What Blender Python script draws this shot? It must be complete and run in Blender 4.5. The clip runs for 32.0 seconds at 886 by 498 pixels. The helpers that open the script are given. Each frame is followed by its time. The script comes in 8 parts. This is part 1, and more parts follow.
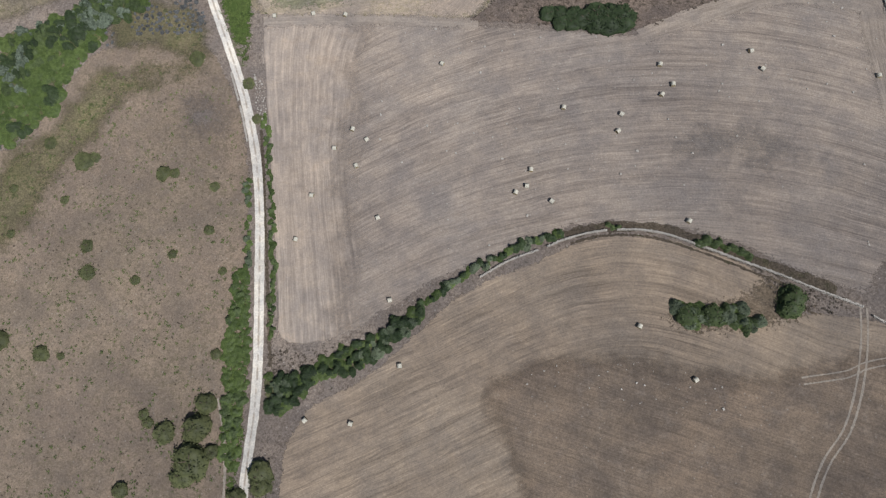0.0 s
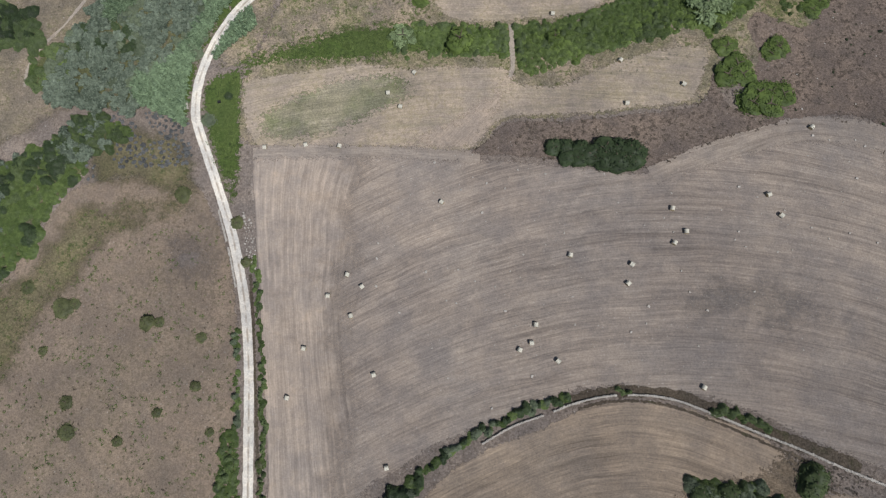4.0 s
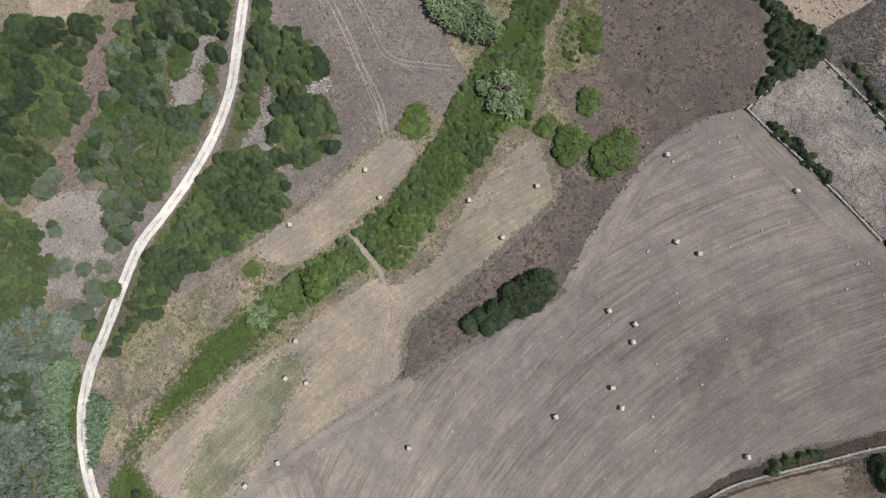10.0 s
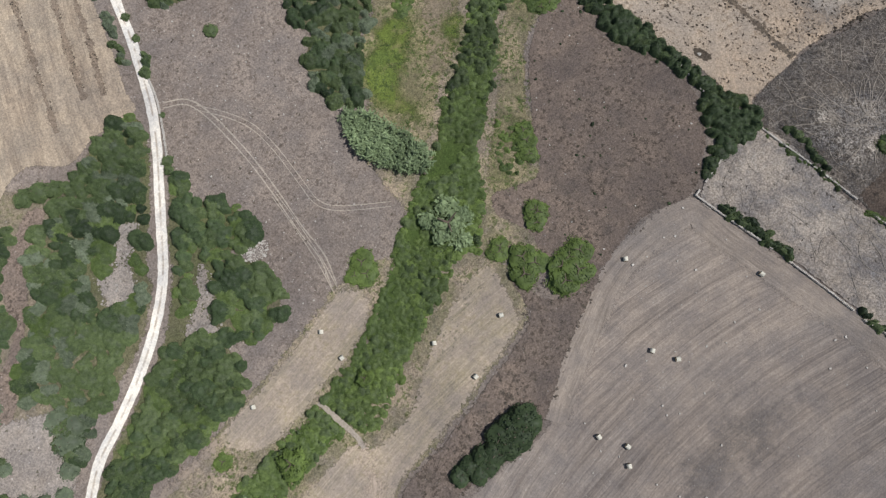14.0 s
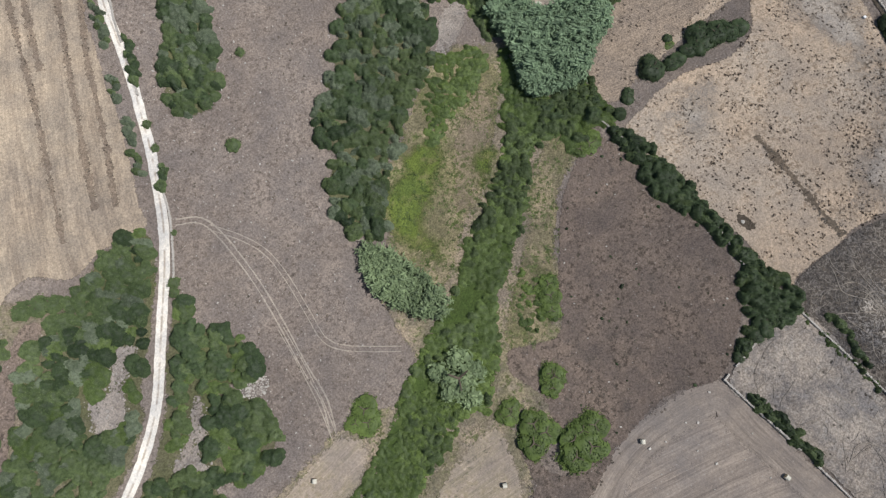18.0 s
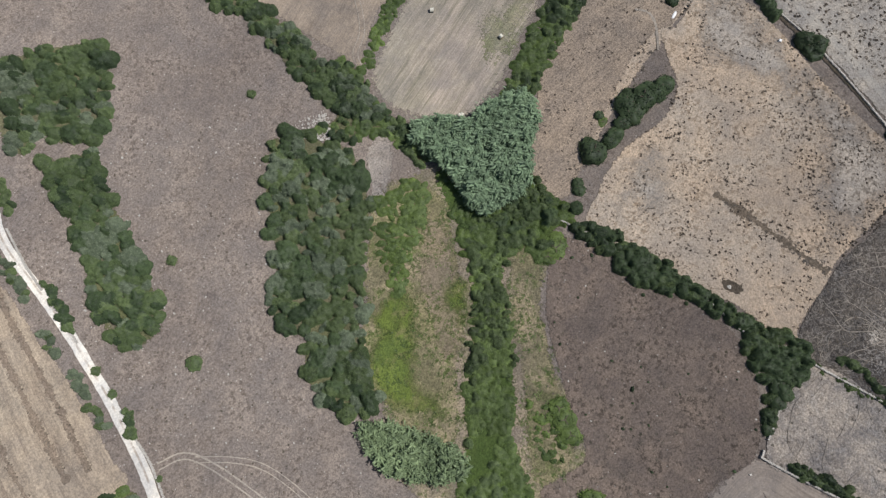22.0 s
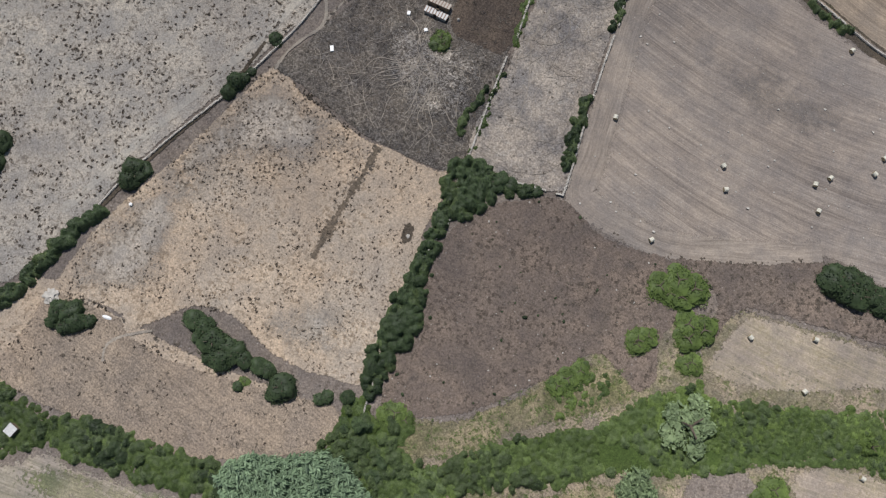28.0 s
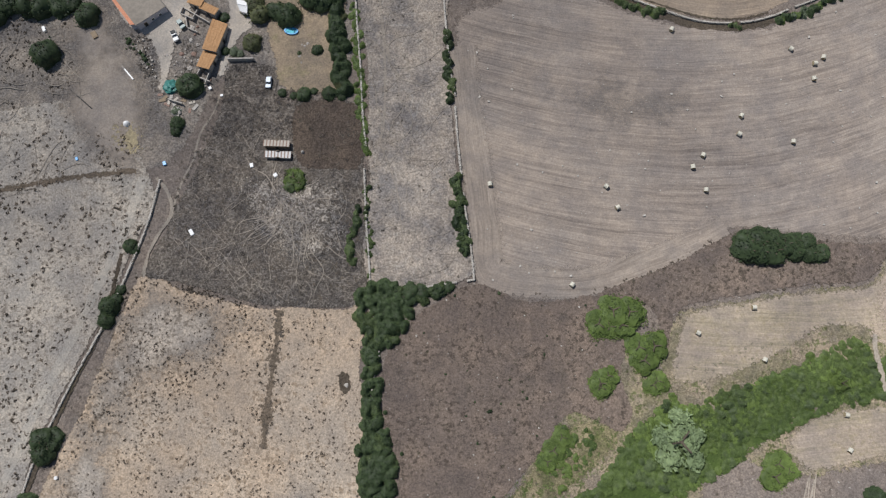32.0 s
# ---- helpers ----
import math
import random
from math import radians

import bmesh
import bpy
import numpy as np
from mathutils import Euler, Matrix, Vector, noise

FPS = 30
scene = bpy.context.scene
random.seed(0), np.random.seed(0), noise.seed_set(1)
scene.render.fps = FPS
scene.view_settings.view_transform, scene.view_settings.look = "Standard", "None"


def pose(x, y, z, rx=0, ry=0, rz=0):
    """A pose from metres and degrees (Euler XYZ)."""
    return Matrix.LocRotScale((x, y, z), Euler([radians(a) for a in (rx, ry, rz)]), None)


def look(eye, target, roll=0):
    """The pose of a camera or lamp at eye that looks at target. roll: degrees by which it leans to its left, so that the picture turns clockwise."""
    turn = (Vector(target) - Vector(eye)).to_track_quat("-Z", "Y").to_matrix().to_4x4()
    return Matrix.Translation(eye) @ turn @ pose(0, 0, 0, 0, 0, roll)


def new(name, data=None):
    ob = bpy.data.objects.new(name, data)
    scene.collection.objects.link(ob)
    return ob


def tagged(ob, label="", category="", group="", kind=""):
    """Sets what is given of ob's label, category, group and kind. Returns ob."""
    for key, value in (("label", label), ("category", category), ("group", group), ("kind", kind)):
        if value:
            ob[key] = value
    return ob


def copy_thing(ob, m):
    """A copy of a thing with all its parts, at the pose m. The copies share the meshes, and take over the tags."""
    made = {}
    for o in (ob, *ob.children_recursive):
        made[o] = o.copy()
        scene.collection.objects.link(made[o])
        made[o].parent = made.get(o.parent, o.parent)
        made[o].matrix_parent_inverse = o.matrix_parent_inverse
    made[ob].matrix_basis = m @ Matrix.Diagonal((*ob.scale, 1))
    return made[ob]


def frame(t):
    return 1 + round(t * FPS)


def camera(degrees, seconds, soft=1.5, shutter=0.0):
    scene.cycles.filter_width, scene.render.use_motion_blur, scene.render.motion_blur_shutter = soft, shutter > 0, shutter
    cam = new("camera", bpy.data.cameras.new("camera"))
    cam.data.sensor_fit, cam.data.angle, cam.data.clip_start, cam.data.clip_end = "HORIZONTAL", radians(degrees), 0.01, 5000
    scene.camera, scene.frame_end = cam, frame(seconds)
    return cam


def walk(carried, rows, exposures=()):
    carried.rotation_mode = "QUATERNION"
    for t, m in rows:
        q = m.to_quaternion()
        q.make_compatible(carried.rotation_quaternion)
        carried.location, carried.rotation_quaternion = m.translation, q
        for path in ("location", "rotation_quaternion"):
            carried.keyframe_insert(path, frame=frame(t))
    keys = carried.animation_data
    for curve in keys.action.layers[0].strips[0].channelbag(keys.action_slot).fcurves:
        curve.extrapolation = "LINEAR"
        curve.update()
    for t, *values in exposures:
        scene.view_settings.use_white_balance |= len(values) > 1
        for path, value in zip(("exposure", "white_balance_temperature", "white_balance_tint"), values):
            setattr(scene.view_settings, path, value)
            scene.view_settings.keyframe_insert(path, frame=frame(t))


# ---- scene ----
# The camera: a drone about 180 m up, looking steeply down, on a level path.
cam = camera(70.85, 32.0, 1.25)
PATH = [
    (0.0, -0.00, -0.00, 180.00, 12.770, 0.024, -1.172),
    (0.5, -0.02, 5.99, 180.16, 12.681, -0.009, -1.192),
    (1.0, 0.10, 12.19, 180.14, 12.706, -0.013, -1.162),
    (1.5, 0.25, 18.23, 180.21, 12.582, -0.007, -1.215),
    (2.0, 0.45, 24.38, 180.16, 12.612, 0.006, -1.195),
    (2.5, 0.53, 30.33, 180.17, 12.490, -0.018, -1.243),
    (3.0, 0.76, 36.37, 180.00, 12.560, 0.005, -1.192),
    (3.5, 0.89, 42.33, 179.84, 12.460, 0.004, -1.240),
    (5.5, 1.42, 67.34, 180.06, 12.057, -0.003, -1.260),
    (6.0, 1.77, 73.96, 179.94, 11.956, 0.039, -1.316),
    (6.5, 2.56, 79.99, 180.00, 11.796, 0.063, -5.875),
    (7.0, 4.22, 85.50, 179.74, 11.842, 0.005, -12.870),
    (7.5, 6.32, 90.56, 179.61, 11.758, 0.018, -17.634),
    (8.0, 8.67, 95.13, 179.57, 11.889, 0.004, -22.833),
    (8.5, 11.27, 99.45, 179.53, 11.888, 0.006, -27.157),
    (9.0, 14.09, 103.74, 179.52, 11.991, -0.033, -31.305),
    (9.5, 17.20, 107.82, 179.45, 11.955, -0.050, -34.710),
    (10.0, 20.42, 111.65, 179.59, 12.032, -0.053, -38.297),
    (10.5, 23.90, 115.21, 179.59, 12.136, -0.030, -41.816),
    (11.0, 27.60, 118.49, 179.46, 12.243, -0.014, -45.005),
    (11.5, 31.48, 121.81, 179.57, 12.312, 0.009, -47.513),
    (12.0, 35.72, 125.28, 179.61, 12.246, 0.008, -49.628),
    (12.5, 40.24, 129.01, 179.89, 12.093, -0.015, -50.455),
    (13.0, 44.93, 132.95, 180.37, 11.930, -0.002, -50.492),
    (13.5, 49.59, 136.88, 180.60, 11.788, -0.038, -50.502),
    (14.0, 53.92, 140.41, 180.66, 11.798, -0.027, -49.749),
    (14.5, 57.90, 143.70, 180.81, 11.934, 0.003, -49.156),
    (16.5, 73.69, 158.99, 180.36, 12.125, -0.027, -45.336),
    (17.0, 77.85, 163.23, 180.29, 12.036, -0.039, -44.840),
    (17.5, 81.96, 167.46, 180.31, 11.949, -0.029, -44.391),
    (18.0, 86.05, 171.51, 180.27, 11.884, -0.044, -43.795),
    (18.5, 89.65, 175.44, 180.13, 11.884, -0.027, -43.378),
    (19.0, 93.16, 179.22, 179.70, 12.102, -0.026, -43.096),
    (19.5, 96.81, 182.95, 179.43, 12.141, -0.006, -42.962),
    (20.0, 100.82, 186.96, 179.41, 12.191, 0.001, -42.842),
    (20.5, 104.96, 191.24, 179.69, 11.975, 0.045, -42.856),
    (21.0, 109.17, 195.44, 180.03, 11.922, 0.080, -42.928),
    (21.5, 113.17, 198.96, 180.00, 11.931, 0.094, -47.818),
    (22.0, 117.63, 201.56, 179.89, 12.130, 0.052, -60.767),
    (22.5, 122.28, 203.20, 180.05, 12.028, 0.050, -72.386),
    (23.0, 127.14, 204.17, 180.08, 11.996, 0.045, -80.176),
    (23.5, 131.91, 204.56, 180.05, 11.856, 0.047, -83.886),
    (24.0, 136.56, 204.01, 180.18, 11.916, 0.008, -91.458),
    (24.5, 141.10, 202.63, 180.16, 11.842, 0.015, -99.788),
    (25.0, 145.32, 200.51, 180.22, 11.850, -0.014, -109.106),
    (25.5, 148.98, 197.83, 180.49, 11.753, -0.007, -117.167),
    (27.5, 156.99, 183.66, 178.76, 12.133, 0.017, -151.990),
    (28.0, 157.88, 179.73, 178.83, 12.222, 0.007, -161.271),
    (28.5, 158.17, 175.88, 179.11, 12.216, 0.018, -169.698),
    (29.0, 157.81, 172.14, 179.24, 12.365, 0.007, -179.155),
    (29.5, 157.00, 168.45, 179.49, 12.392, 0.029, 173.858),
    (30.0, 156.31, 164.39, 179.79, 12.437, 0.058, 173.761),
    (30.5, 155.69, 159.98, 180.25, 12.324, 0.035, 173.925),
    (31.0, 155.16, 155.36, 180.69, 12.328, -0.013, 173.988),
    (31.5, 154.65, 150.78, 181.32, 12.216, -0.011, 173.948),
    (32.0, 154.11, 146.05, 181.55, 12.261, -0.031, 173.992),
]
walk(cam, [(t, pose(x, y, z, rx, ry, rz)) for t, x, y, z, rx, ry, rz in PATH],
     ((0.0, -0.26), (3.0, -0.25), (7.0, -0.20), (9.0, -0.09), (12.0, 0.0), (25.0, 0.03), (28.0, -0.03), (32.0, -0.09)))

# Daylight: a high summer sun in a clear, slightly hazy sky.
SUN_AZIMUTH, SUN_HEIGHT = -52.0, 58.0      # degrees from +x, counter-clockwise; degrees over the horizon
world = bpy.data.worlds.new("sky")
scene.world = world
world.use_nodes = True
sky = world.node_tree.nodes.new("ShaderNodeTexSky")
sky.sky_type, sky.sun_disc = "NISHITA", False
sky.sun_elevation, sky.sun_rotation = radians(SUN_HEIGHT), radians(90 - SUN_AZIMUTH)
backing = world.node_tree.nodes["Background"]
backing.inputs["Strength"].default_value = 0.065
world.node_tree.links.new(sky.outputs[0], backing.inputs["Color"])
sun = new("sun", bpy.data.lights.new("sun", "SUN"))
sun.data.energy, sun.data.angle, sun.data.color = 3.95, radians(0.6), (0.975, 0.972, 0.975)
sun.matrix_world = look((math.cos(radians(SUN_AZIMUTH)) * math.cos(radians(SUN_HEIGHT)) * 400,
                         math.sin(radians(SUN_AZIMUTH)) * math.cos(radians(SUN_HEIGHT)) * 400,
                         math.sin(radians(SUN_HEIGHT)) * 400), (0, 0, 0))
scene.view_settings.exposure = 0.0

# ---- materials ----
def shader(name):
    m = bpy.data.materials.new(name)
    m.use_nodes = True
    m.node_tree.nodes.clear()
    return m, m.node_tree.nodes, m.node_tree.links


class Graph:
    """Builds one node material, step by step."""

    def __init__(self, name, rough=0.9, spec=0.2):
        self.m, self.n, self.l = shader(name)
        self.out = self.n.new("ShaderNodeOutputMaterial")
        self.b = self.n.new("ShaderNodeBsdfPrincipled")
        self.b.inputs["Roughness"].default_value = rough
        self.b.inputs["Specular IOR Level"].default_value = spec
        self.l.new(self.b.outputs[0], self.out.inputs[0])
        self.xyz = self.n.new("ShaderNodeTexCoord").outputs["Object"]

    def put(self, value, socket):
        if isinstance(value, bpy.types.NodeSocket):
            self.l.new(value, socket)
        elif isinstance(value, tuple) and len(value) == 3:
            socket.default_value = (*value, 1)
        else:
            socket.default_value = value

    def noise(self, scale, detail=3.0, rough=0.55, vector=None, distort=0.0):
        k = self.n.new("ShaderNodeTexNoise")
        k.inputs["Scale"].default_value, k.inputs["Detail"].default_value = scale, detail
        k.inputs["Roughness"].default_value, k.inputs["Distortion"].default_value = rough, distort
        self.l.new(vector or self.xyz, k.inputs["Vector"])
        return k.outputs["Fac"]

    def cells(self, scale, what="Distance", vector=None):
        k = self.n.new("ShaderNodeTexVoronoi")
        k.inputs["Scale"].default_value = scale
        self.l.new(vector or self.xyz, k.inputs["Vector"])
        return k.outputs[what]

    def ramp(self, value, low, high, a=0.0, b=1.0):
        k = self.n.new("ShaderNodeMapRange")
        k.interpolation_type = "SMOOTHSTEP"
        self.put(value, k.inputs[0])
        for i, v in enumerate((low, high, a, b)):
            k.inputs[i + 1].default_value = v
        return k.outputs[0]

    def math(self, op, a, b=0.0, c=0.0):
        k = self.n.new("ShaderNodeMath")
        k.operation = op
        for i, v in enumerate((a, b, c)):
            self.put(v, k.inputs[i])
        return k.outputs[0]

    def mix(self, fac, a, b, how="MIX"):
        k = self.n.new("ShaderNodeMix")
        k.data_type, k.blend_type = "RGBA", how
        self.put(fac, k.inputs[0])
        self.put(a, k.inputs[6])
        self.put(b, k.inputs[7])
        return k.outputs[2]

    def attr(self, name):
        k = self.n.new("ShaderNodeAttribute")
        k.attribute_name = name
        return k.outputs["Fac"]

    def scaled(self, sx, sy, sz, turn=0.0):
        k = self.n.new("ShaderNodeMapping")
        k.inputs["Scale"].default_value = (sx, sy, sz)
        k.inputs["Rotation"].default_value = (0, 0, radians(turn))
        self.l.new(self.xyz, k.inputs["Vector"])
        return k.outputs[0]

    def bump(self, height, distance, strength=0.6):
        k = self.n.new("ShaderNodeBump")
        k.inputs["Distance"].default_value, k.inputs["Strength"].default_value = distance, strength
        self.l.new(height, k.inputs["Height"])
        self.l.new(k.outputs[0], self.b.inputs["Normal"])

    def color(self, c):
        self.put(c, self.b.inputs["Base Color"])

    def ragged(self, width=1.5):
        """Lets the sheet's rim break up into the ground below it."""
        near = self.math("ADD", self.ramp(self.attr("edge"), 0.0, width), self.ramp(self.noise(0.9 if width < 8 else 0.12, 4.0 if width < 8 else 6.0, 0.7), 0.25, 0.75, *((-0.5, 0.5) if width < 8 else (-0.3, 0.3))))
        clear = self.n.new("ShaderNodeBsdfTransparent")
        k = self.n.new("ShaderNodeMixShader")
        self.l.new(self.ramp(near, *((0.35, 0.6) if width < 8 else (0.05, 0.95))), k.inputs[0])
        self.l.new(clear.outputs[0], k.inputs[1])
        self.l.new(self.b.outputs[0], k.inputs[2])
        self.l.new(k.outputs[0], self.out.inputs[0])


def soil(name, main, other, third, speck=None, tuft=None, tuft_scale=0.55, tuft_size=0.0, pale=0.0, rows=0.0, row_gap=2.6, row_dark=None, tram=0.0,
         rim=1.5, grain=0.55, blotch=0.03, strip=None, patch=0.17, paths=0.0, path_colour=(0.42, 0.38, 0.33), path_scale=1.0):
    """Open ground: two broad tones, a third in patches, fine grain, optional tufts, pale specks, mown rows and trodden paths."""
    g = Graph(name, 0.95, 0.1)
    g.b.inputs["Diffuse Roughness"].default_value = 1.0
    c = g.mix(g.ramp(g.noise(blotch, 4.0, 0.6), 0.38, 0.62), main, other)
    c = g.mix(g.ramp(g.noise(0.22, 4.0, 0.62), 0.52, 0.72, 0.0, 0.8), c, third)
    fine = g.noise(1.7, 4.0, 0.75)
    if rows:
        def streak(gap, length, seed, wander):
            v = g.n.new("ShaderNodeCombineXYZ")
            s = g.math("ADD", g.attr("row"), g.math("MULTIPLY", g.noise(0.06, 2.0), wander))
            g.put(g.math("MULTIPLY", s, 1.0 / gap), v.inputs[0])
            g.put(g.math("MULTIPLY", g.attr("lane"), 1.0 / length), v.inputs[1])
            v.inputs[2].default_value = seed
            return g.noise(1.0, 2.0, 0.6, v.outputs[0])
        dim = row_dark or tuple(v * 0.6 for v in main)
        keep = g.ramp(g.noise(0.05, 3.0), 0.3, 0.65, 0.4, 1.0)
        broad = g.ramp(streak(row_gap * 1.3, 60.0, 1.7, 2.0), 0.46, 0.60)
        thin = g.ramp(streak(row_gap * 0.42, 26.0, 5.3, 2.0), 0.48, 0.60)
        pick = g.math("MULTIPLY", g.math("ADD", g.math("MULTIPLY", broad, 0.40), g.math("MULTIPLY", thin, 0.44)), g.math("MULTIPLY", keep, rows))
        c = g.mix(pick, c, dim)
        if tram:
            turn = g.math("FRACT", g.math("ADD", g.math("MULTIPLY", g.attr("row"), 1.0 / tram), g.math("MULTIPLY", g.noise(0.03, 2.0), 0.5)))
            off = g.math("MULTIPLY", g.math("ABSOLUTE", g.math("SUBTRACT", turn, 0.5)), tram)
            rut = g.math("MULTIPLY", g.ramp(off, 0.22, 0.62, 0.8, 0.0), g.ramp(g.noise(0.06, 3.0), 0.40, 0.62, 0.05, 0.6))
            c = g.mix(rut, c, dim)
            c = g.mix(g.math("MULTIPLY", g.ramp(g.math("ABSOLUTE", g.math("SUBTRACT", off, 1.05)), 0.1, 0.4, 0.55, 0.0), g.ramp(g.noise(0.08, 3.0), 0.4, 0.6)), c, tuple(v * 1.2 for v in main))
        lit = g.ramp(streak(row_gap * 0.4, 26.0, 8.8, 2.0), 0.56, 0.70, 0.0, 0.5 * rows)
        c = g.mix(lit, c, tuple(v * 1.22 for v in main))
        hair = streak(0.34, 7.0, 3.1, 1.0)
        c = g.mix(1.0, c, g.mix(g.ramp(hair, 0.3, 0.7), (0.90, 0.90, 0.90), (1.10, 1.10, 1.10)), "MULTIPLY")
        chaff = g.math("MULTIPLY", g.ramp(g.noise(0.55, 4.0, 0.6), 0.66, 0.74), g.ramp(g.noise(0.045, 2.0), 0.45, 0.6, 0.15, 0.8))
        c = g.mix(chaff, c, tuple(v * 1.3 for v in main))
    if paths:
        worn = g.noise(0.06 * path_scale, 2.0, 0.5, None, 2.5)
        line = g.math("ABSOLUTE", g.math("SUBTRACT", worn, 0.5))
        fork = g.math("ABSOLUTE", g.math("SUBTRACT", g.noise(0.16 * path_scale, 3.0, 0.6, None, 2.0), 0.5))
        lines = g.math("MAXIMUM", g.ramp(line, 0.0, 0.014 * path_scale, 1.0, 0.0), g.ramp(fork, 0.0, 0.026 * path_scale, 0.8, 0.0))
        c = g.mix(g.math("MULTIPLY", lines, paths), c, path_colour)
    if strip:
        mid = g.math("MULTIPLY", g.ramp(g.math("ABSOLUTE", g.attr("row")), 0.12, 0.42, 0.8, 0.0), g.ramp(g.noise(0.35, 3.0), 0.35, 0.6))
        c = g.mix(mid, c, strip)
        c = g.mix(g.math("MULTIPLY", g.ramp(g.math("ABSOLUTE", g.attr("row")), 1.3, 1.6), g.ramp(g.noise(0.6, 3.0), 0.4, 0.6, 0.2, 0.9)), c, strip)
    if speck:
        grown_in = g.math("MULTIPLY", g.ramp(g.noise(0.75, 6.0, 0.68), 0.50, 0.60), g.ramp(g.noise(0.10, 4.0, 0.6), 0.42, 0.56, 0.12, 0.9))
        c = g.mix(grown_in, c, speck)
    if tuft:
        d = g.cells(tuft_scale)
        pick = g.ramp(g.noise(0.16, 3.0), 0.42, 0.6)
        dark = g.math("MULTIPLY", g.ramp(g.math("ADD", d, g.math("MULTIPLY", fine, 0.5)), tuft_size + 0.25, tuft_size + 0.42, 0.9, 0.0), pick)
        c = g.mix(dark, c, tuft)
    if pale:
        d = g.cells(0.42)
        c = g.mix(g.math("MULTIPLY", g.ramp(d, 0.05, 0.12, 1.0, 0.0), pale), c, (0.5, 0.46, 0.42))
    c = g.mix(1.0, c, g.mix(g.ramp(g.noise(0.10, 7.0, 0.72), 0.32, 0.68), (1 - patch, 1 - patch * 0.95, 1 - patch * 0.8), (1 + patch, 1 + patch * 0.88, 1 + patch * 0.66)), "MULTIPLY")
    c = g.mix(1.0, c, g.mix(g.ramp(g.noise(0.018, 3.0, 0.6), 0.3, 0.7), (0.90, 0.90, 0.91), (1.09, 1.09, 1.08)), "MULTIPLY")
    c = g.mix(1.0, c, g.mix(g.ramp(fine, 0.28, 0.74), (1 - grain * 0.62,) * 3, (1 + grain * 0.5,) * 3), "MULTIPLY")
    c = g.mix(1.0, c, g.mix(g.ramp(g.noise(4.0, 3.0, 0.75), 0.32, 0.68), (1 - 0.24 * grain,) * 3, (1 + 0.22 * grain,) * 3), "MULTIPLY")
    g.color(c)
    g.bump(fine, 0.25, 0.7)
    if rim:
        g.ragged(rim)
    return g.m


def leafy(name, dark, light, odd=None, sheen=0.3):
    """Leaves: tone by bush, by leaf, and now and then an odd dry one."""
    g = Graph(name, 0.6, sheen)
    g.b.inputs["Diffuse Roughness"].default_value = 1.0
    one = g.n.new("ShaderNodeNewGeometry").outputs["Random Per Island"]
    c = g.mix(g.math("ADD", g.math("MULTIPLY", g.attr("tone"), 0.45), g.math("MULTIPLY", one, 0.55)), tuple(v * 0.72 for v in dark), tuple(v * 1.18 for v in light))
    c = g.mix(1.0, c, g.mix(g.ramp(g.noise(0.9, 3.0, 0.7), 0.3, 0.7), (0.72, 0.74, 0.72), (1.22, 1.2, 1.2)), "MULTIPLY")
    if odd:
        c = g.mix(g.ramp(one, 0.86, 0.94), c, odd)
    each = g.n.new("ShaderNodeObjectInfo").outputs["Random"]
    c = g.mix(1.0, c, g.mix(each, (0.86, 0.86, 0.86), (1.14, 1.14, 1.14)), "MULTIPLY")
    g.color(c)
    thin = g.n.new("ShaderNodeBsdfTranslucent")
    g.put(c, thin.inputs["Color"])
    k = g.n.new("ShaderNodeMixShader")
    k.inputs[0].default_value = 0.22
    g.l.new(g.b.outputs[0], k.inputs[1])
    g.l.new(thin.outputs[0], k.inputs[2])
    g.l.new(k.outputs[0], g.out.inputs[0])
    return g.m


def plain(name, c1, c2, scale=3.0, rough=0.7, metal=0.0, spec=0.3, relief=0.02):
    g = Graph(name, rough, spec)
    g.b.inputs["Metallic"].default_value = metal
    n = g.noise(scale, 4.0, 0.65)
    c = g.mix(g.ramp(n, 0.3, 0.7), c1, c2)
    c = g.mix(g.ramp(g.noise(scale * 0.15, 3.0), 0.45, 0.75, 0.0, 0.45), c, tuple(v * 0.6 for v in c1))
    g.color(c)
    g.bump(n, relief, 0.5)
    return g.m


SCRUB = soil("dry_scrub", (0.248, 0.206, 0.176), (0.279, 0.235, 0.203), (0.205, 0.168, 0.144), tuft=(0.09, 0.08, 0.06), tuft_scale=0.35, tuft_size=0.02, pale=0.7, rim=0, grain=0.62, patch=0.17, speck=(0.165, 0.135, 0.116))
SCRUB_DARK = soil("dark_scrub", (0.207, 0.165, 0.139), (0.247, 0.193, 0.157), (0.163, 0.134, 0.113), tuft=(0.065, 0.06, 0.042), tuft_scale=0.3, tuft_size=0.05, pale=0.45, grain=0.62, patch=0.2, speck=(0.100, 0.080, 0.066))
STUBBLE = soil("stubble", (0.454, 0.379, 0.316), (0.423, 0.361, 0.311), (0.475, 0.388, 0.311), rows=0.6, row_gap=1.9, row_dark=(0.260, 0.216, 0.184), pale=0.4, rim=26.0, grain=0.2, tram=4.3)
STUBBLE_GREY = soil("grey_stubble", (0.387, 0.326, 0.276), (0.358, 0.310, 0.272), (0.332, 0.281, 0.243), rows=0.85, row_gap=1.7, row_dark=(0.198, 0.165, 0.143), pale=0.5, rim=2.5, grain=0.28)
STUBBLE_TAN = soil("tan_stubble", (0.396, 0.316, 0.241), (0.363, 0.298, 0.236), (0.325, 0.262, 0.205), rows=1.0, row_gap=1.8, row_dark=(0.205, 0.165, 0.130), pale=0.2, rim=1.5, grain=0.28)
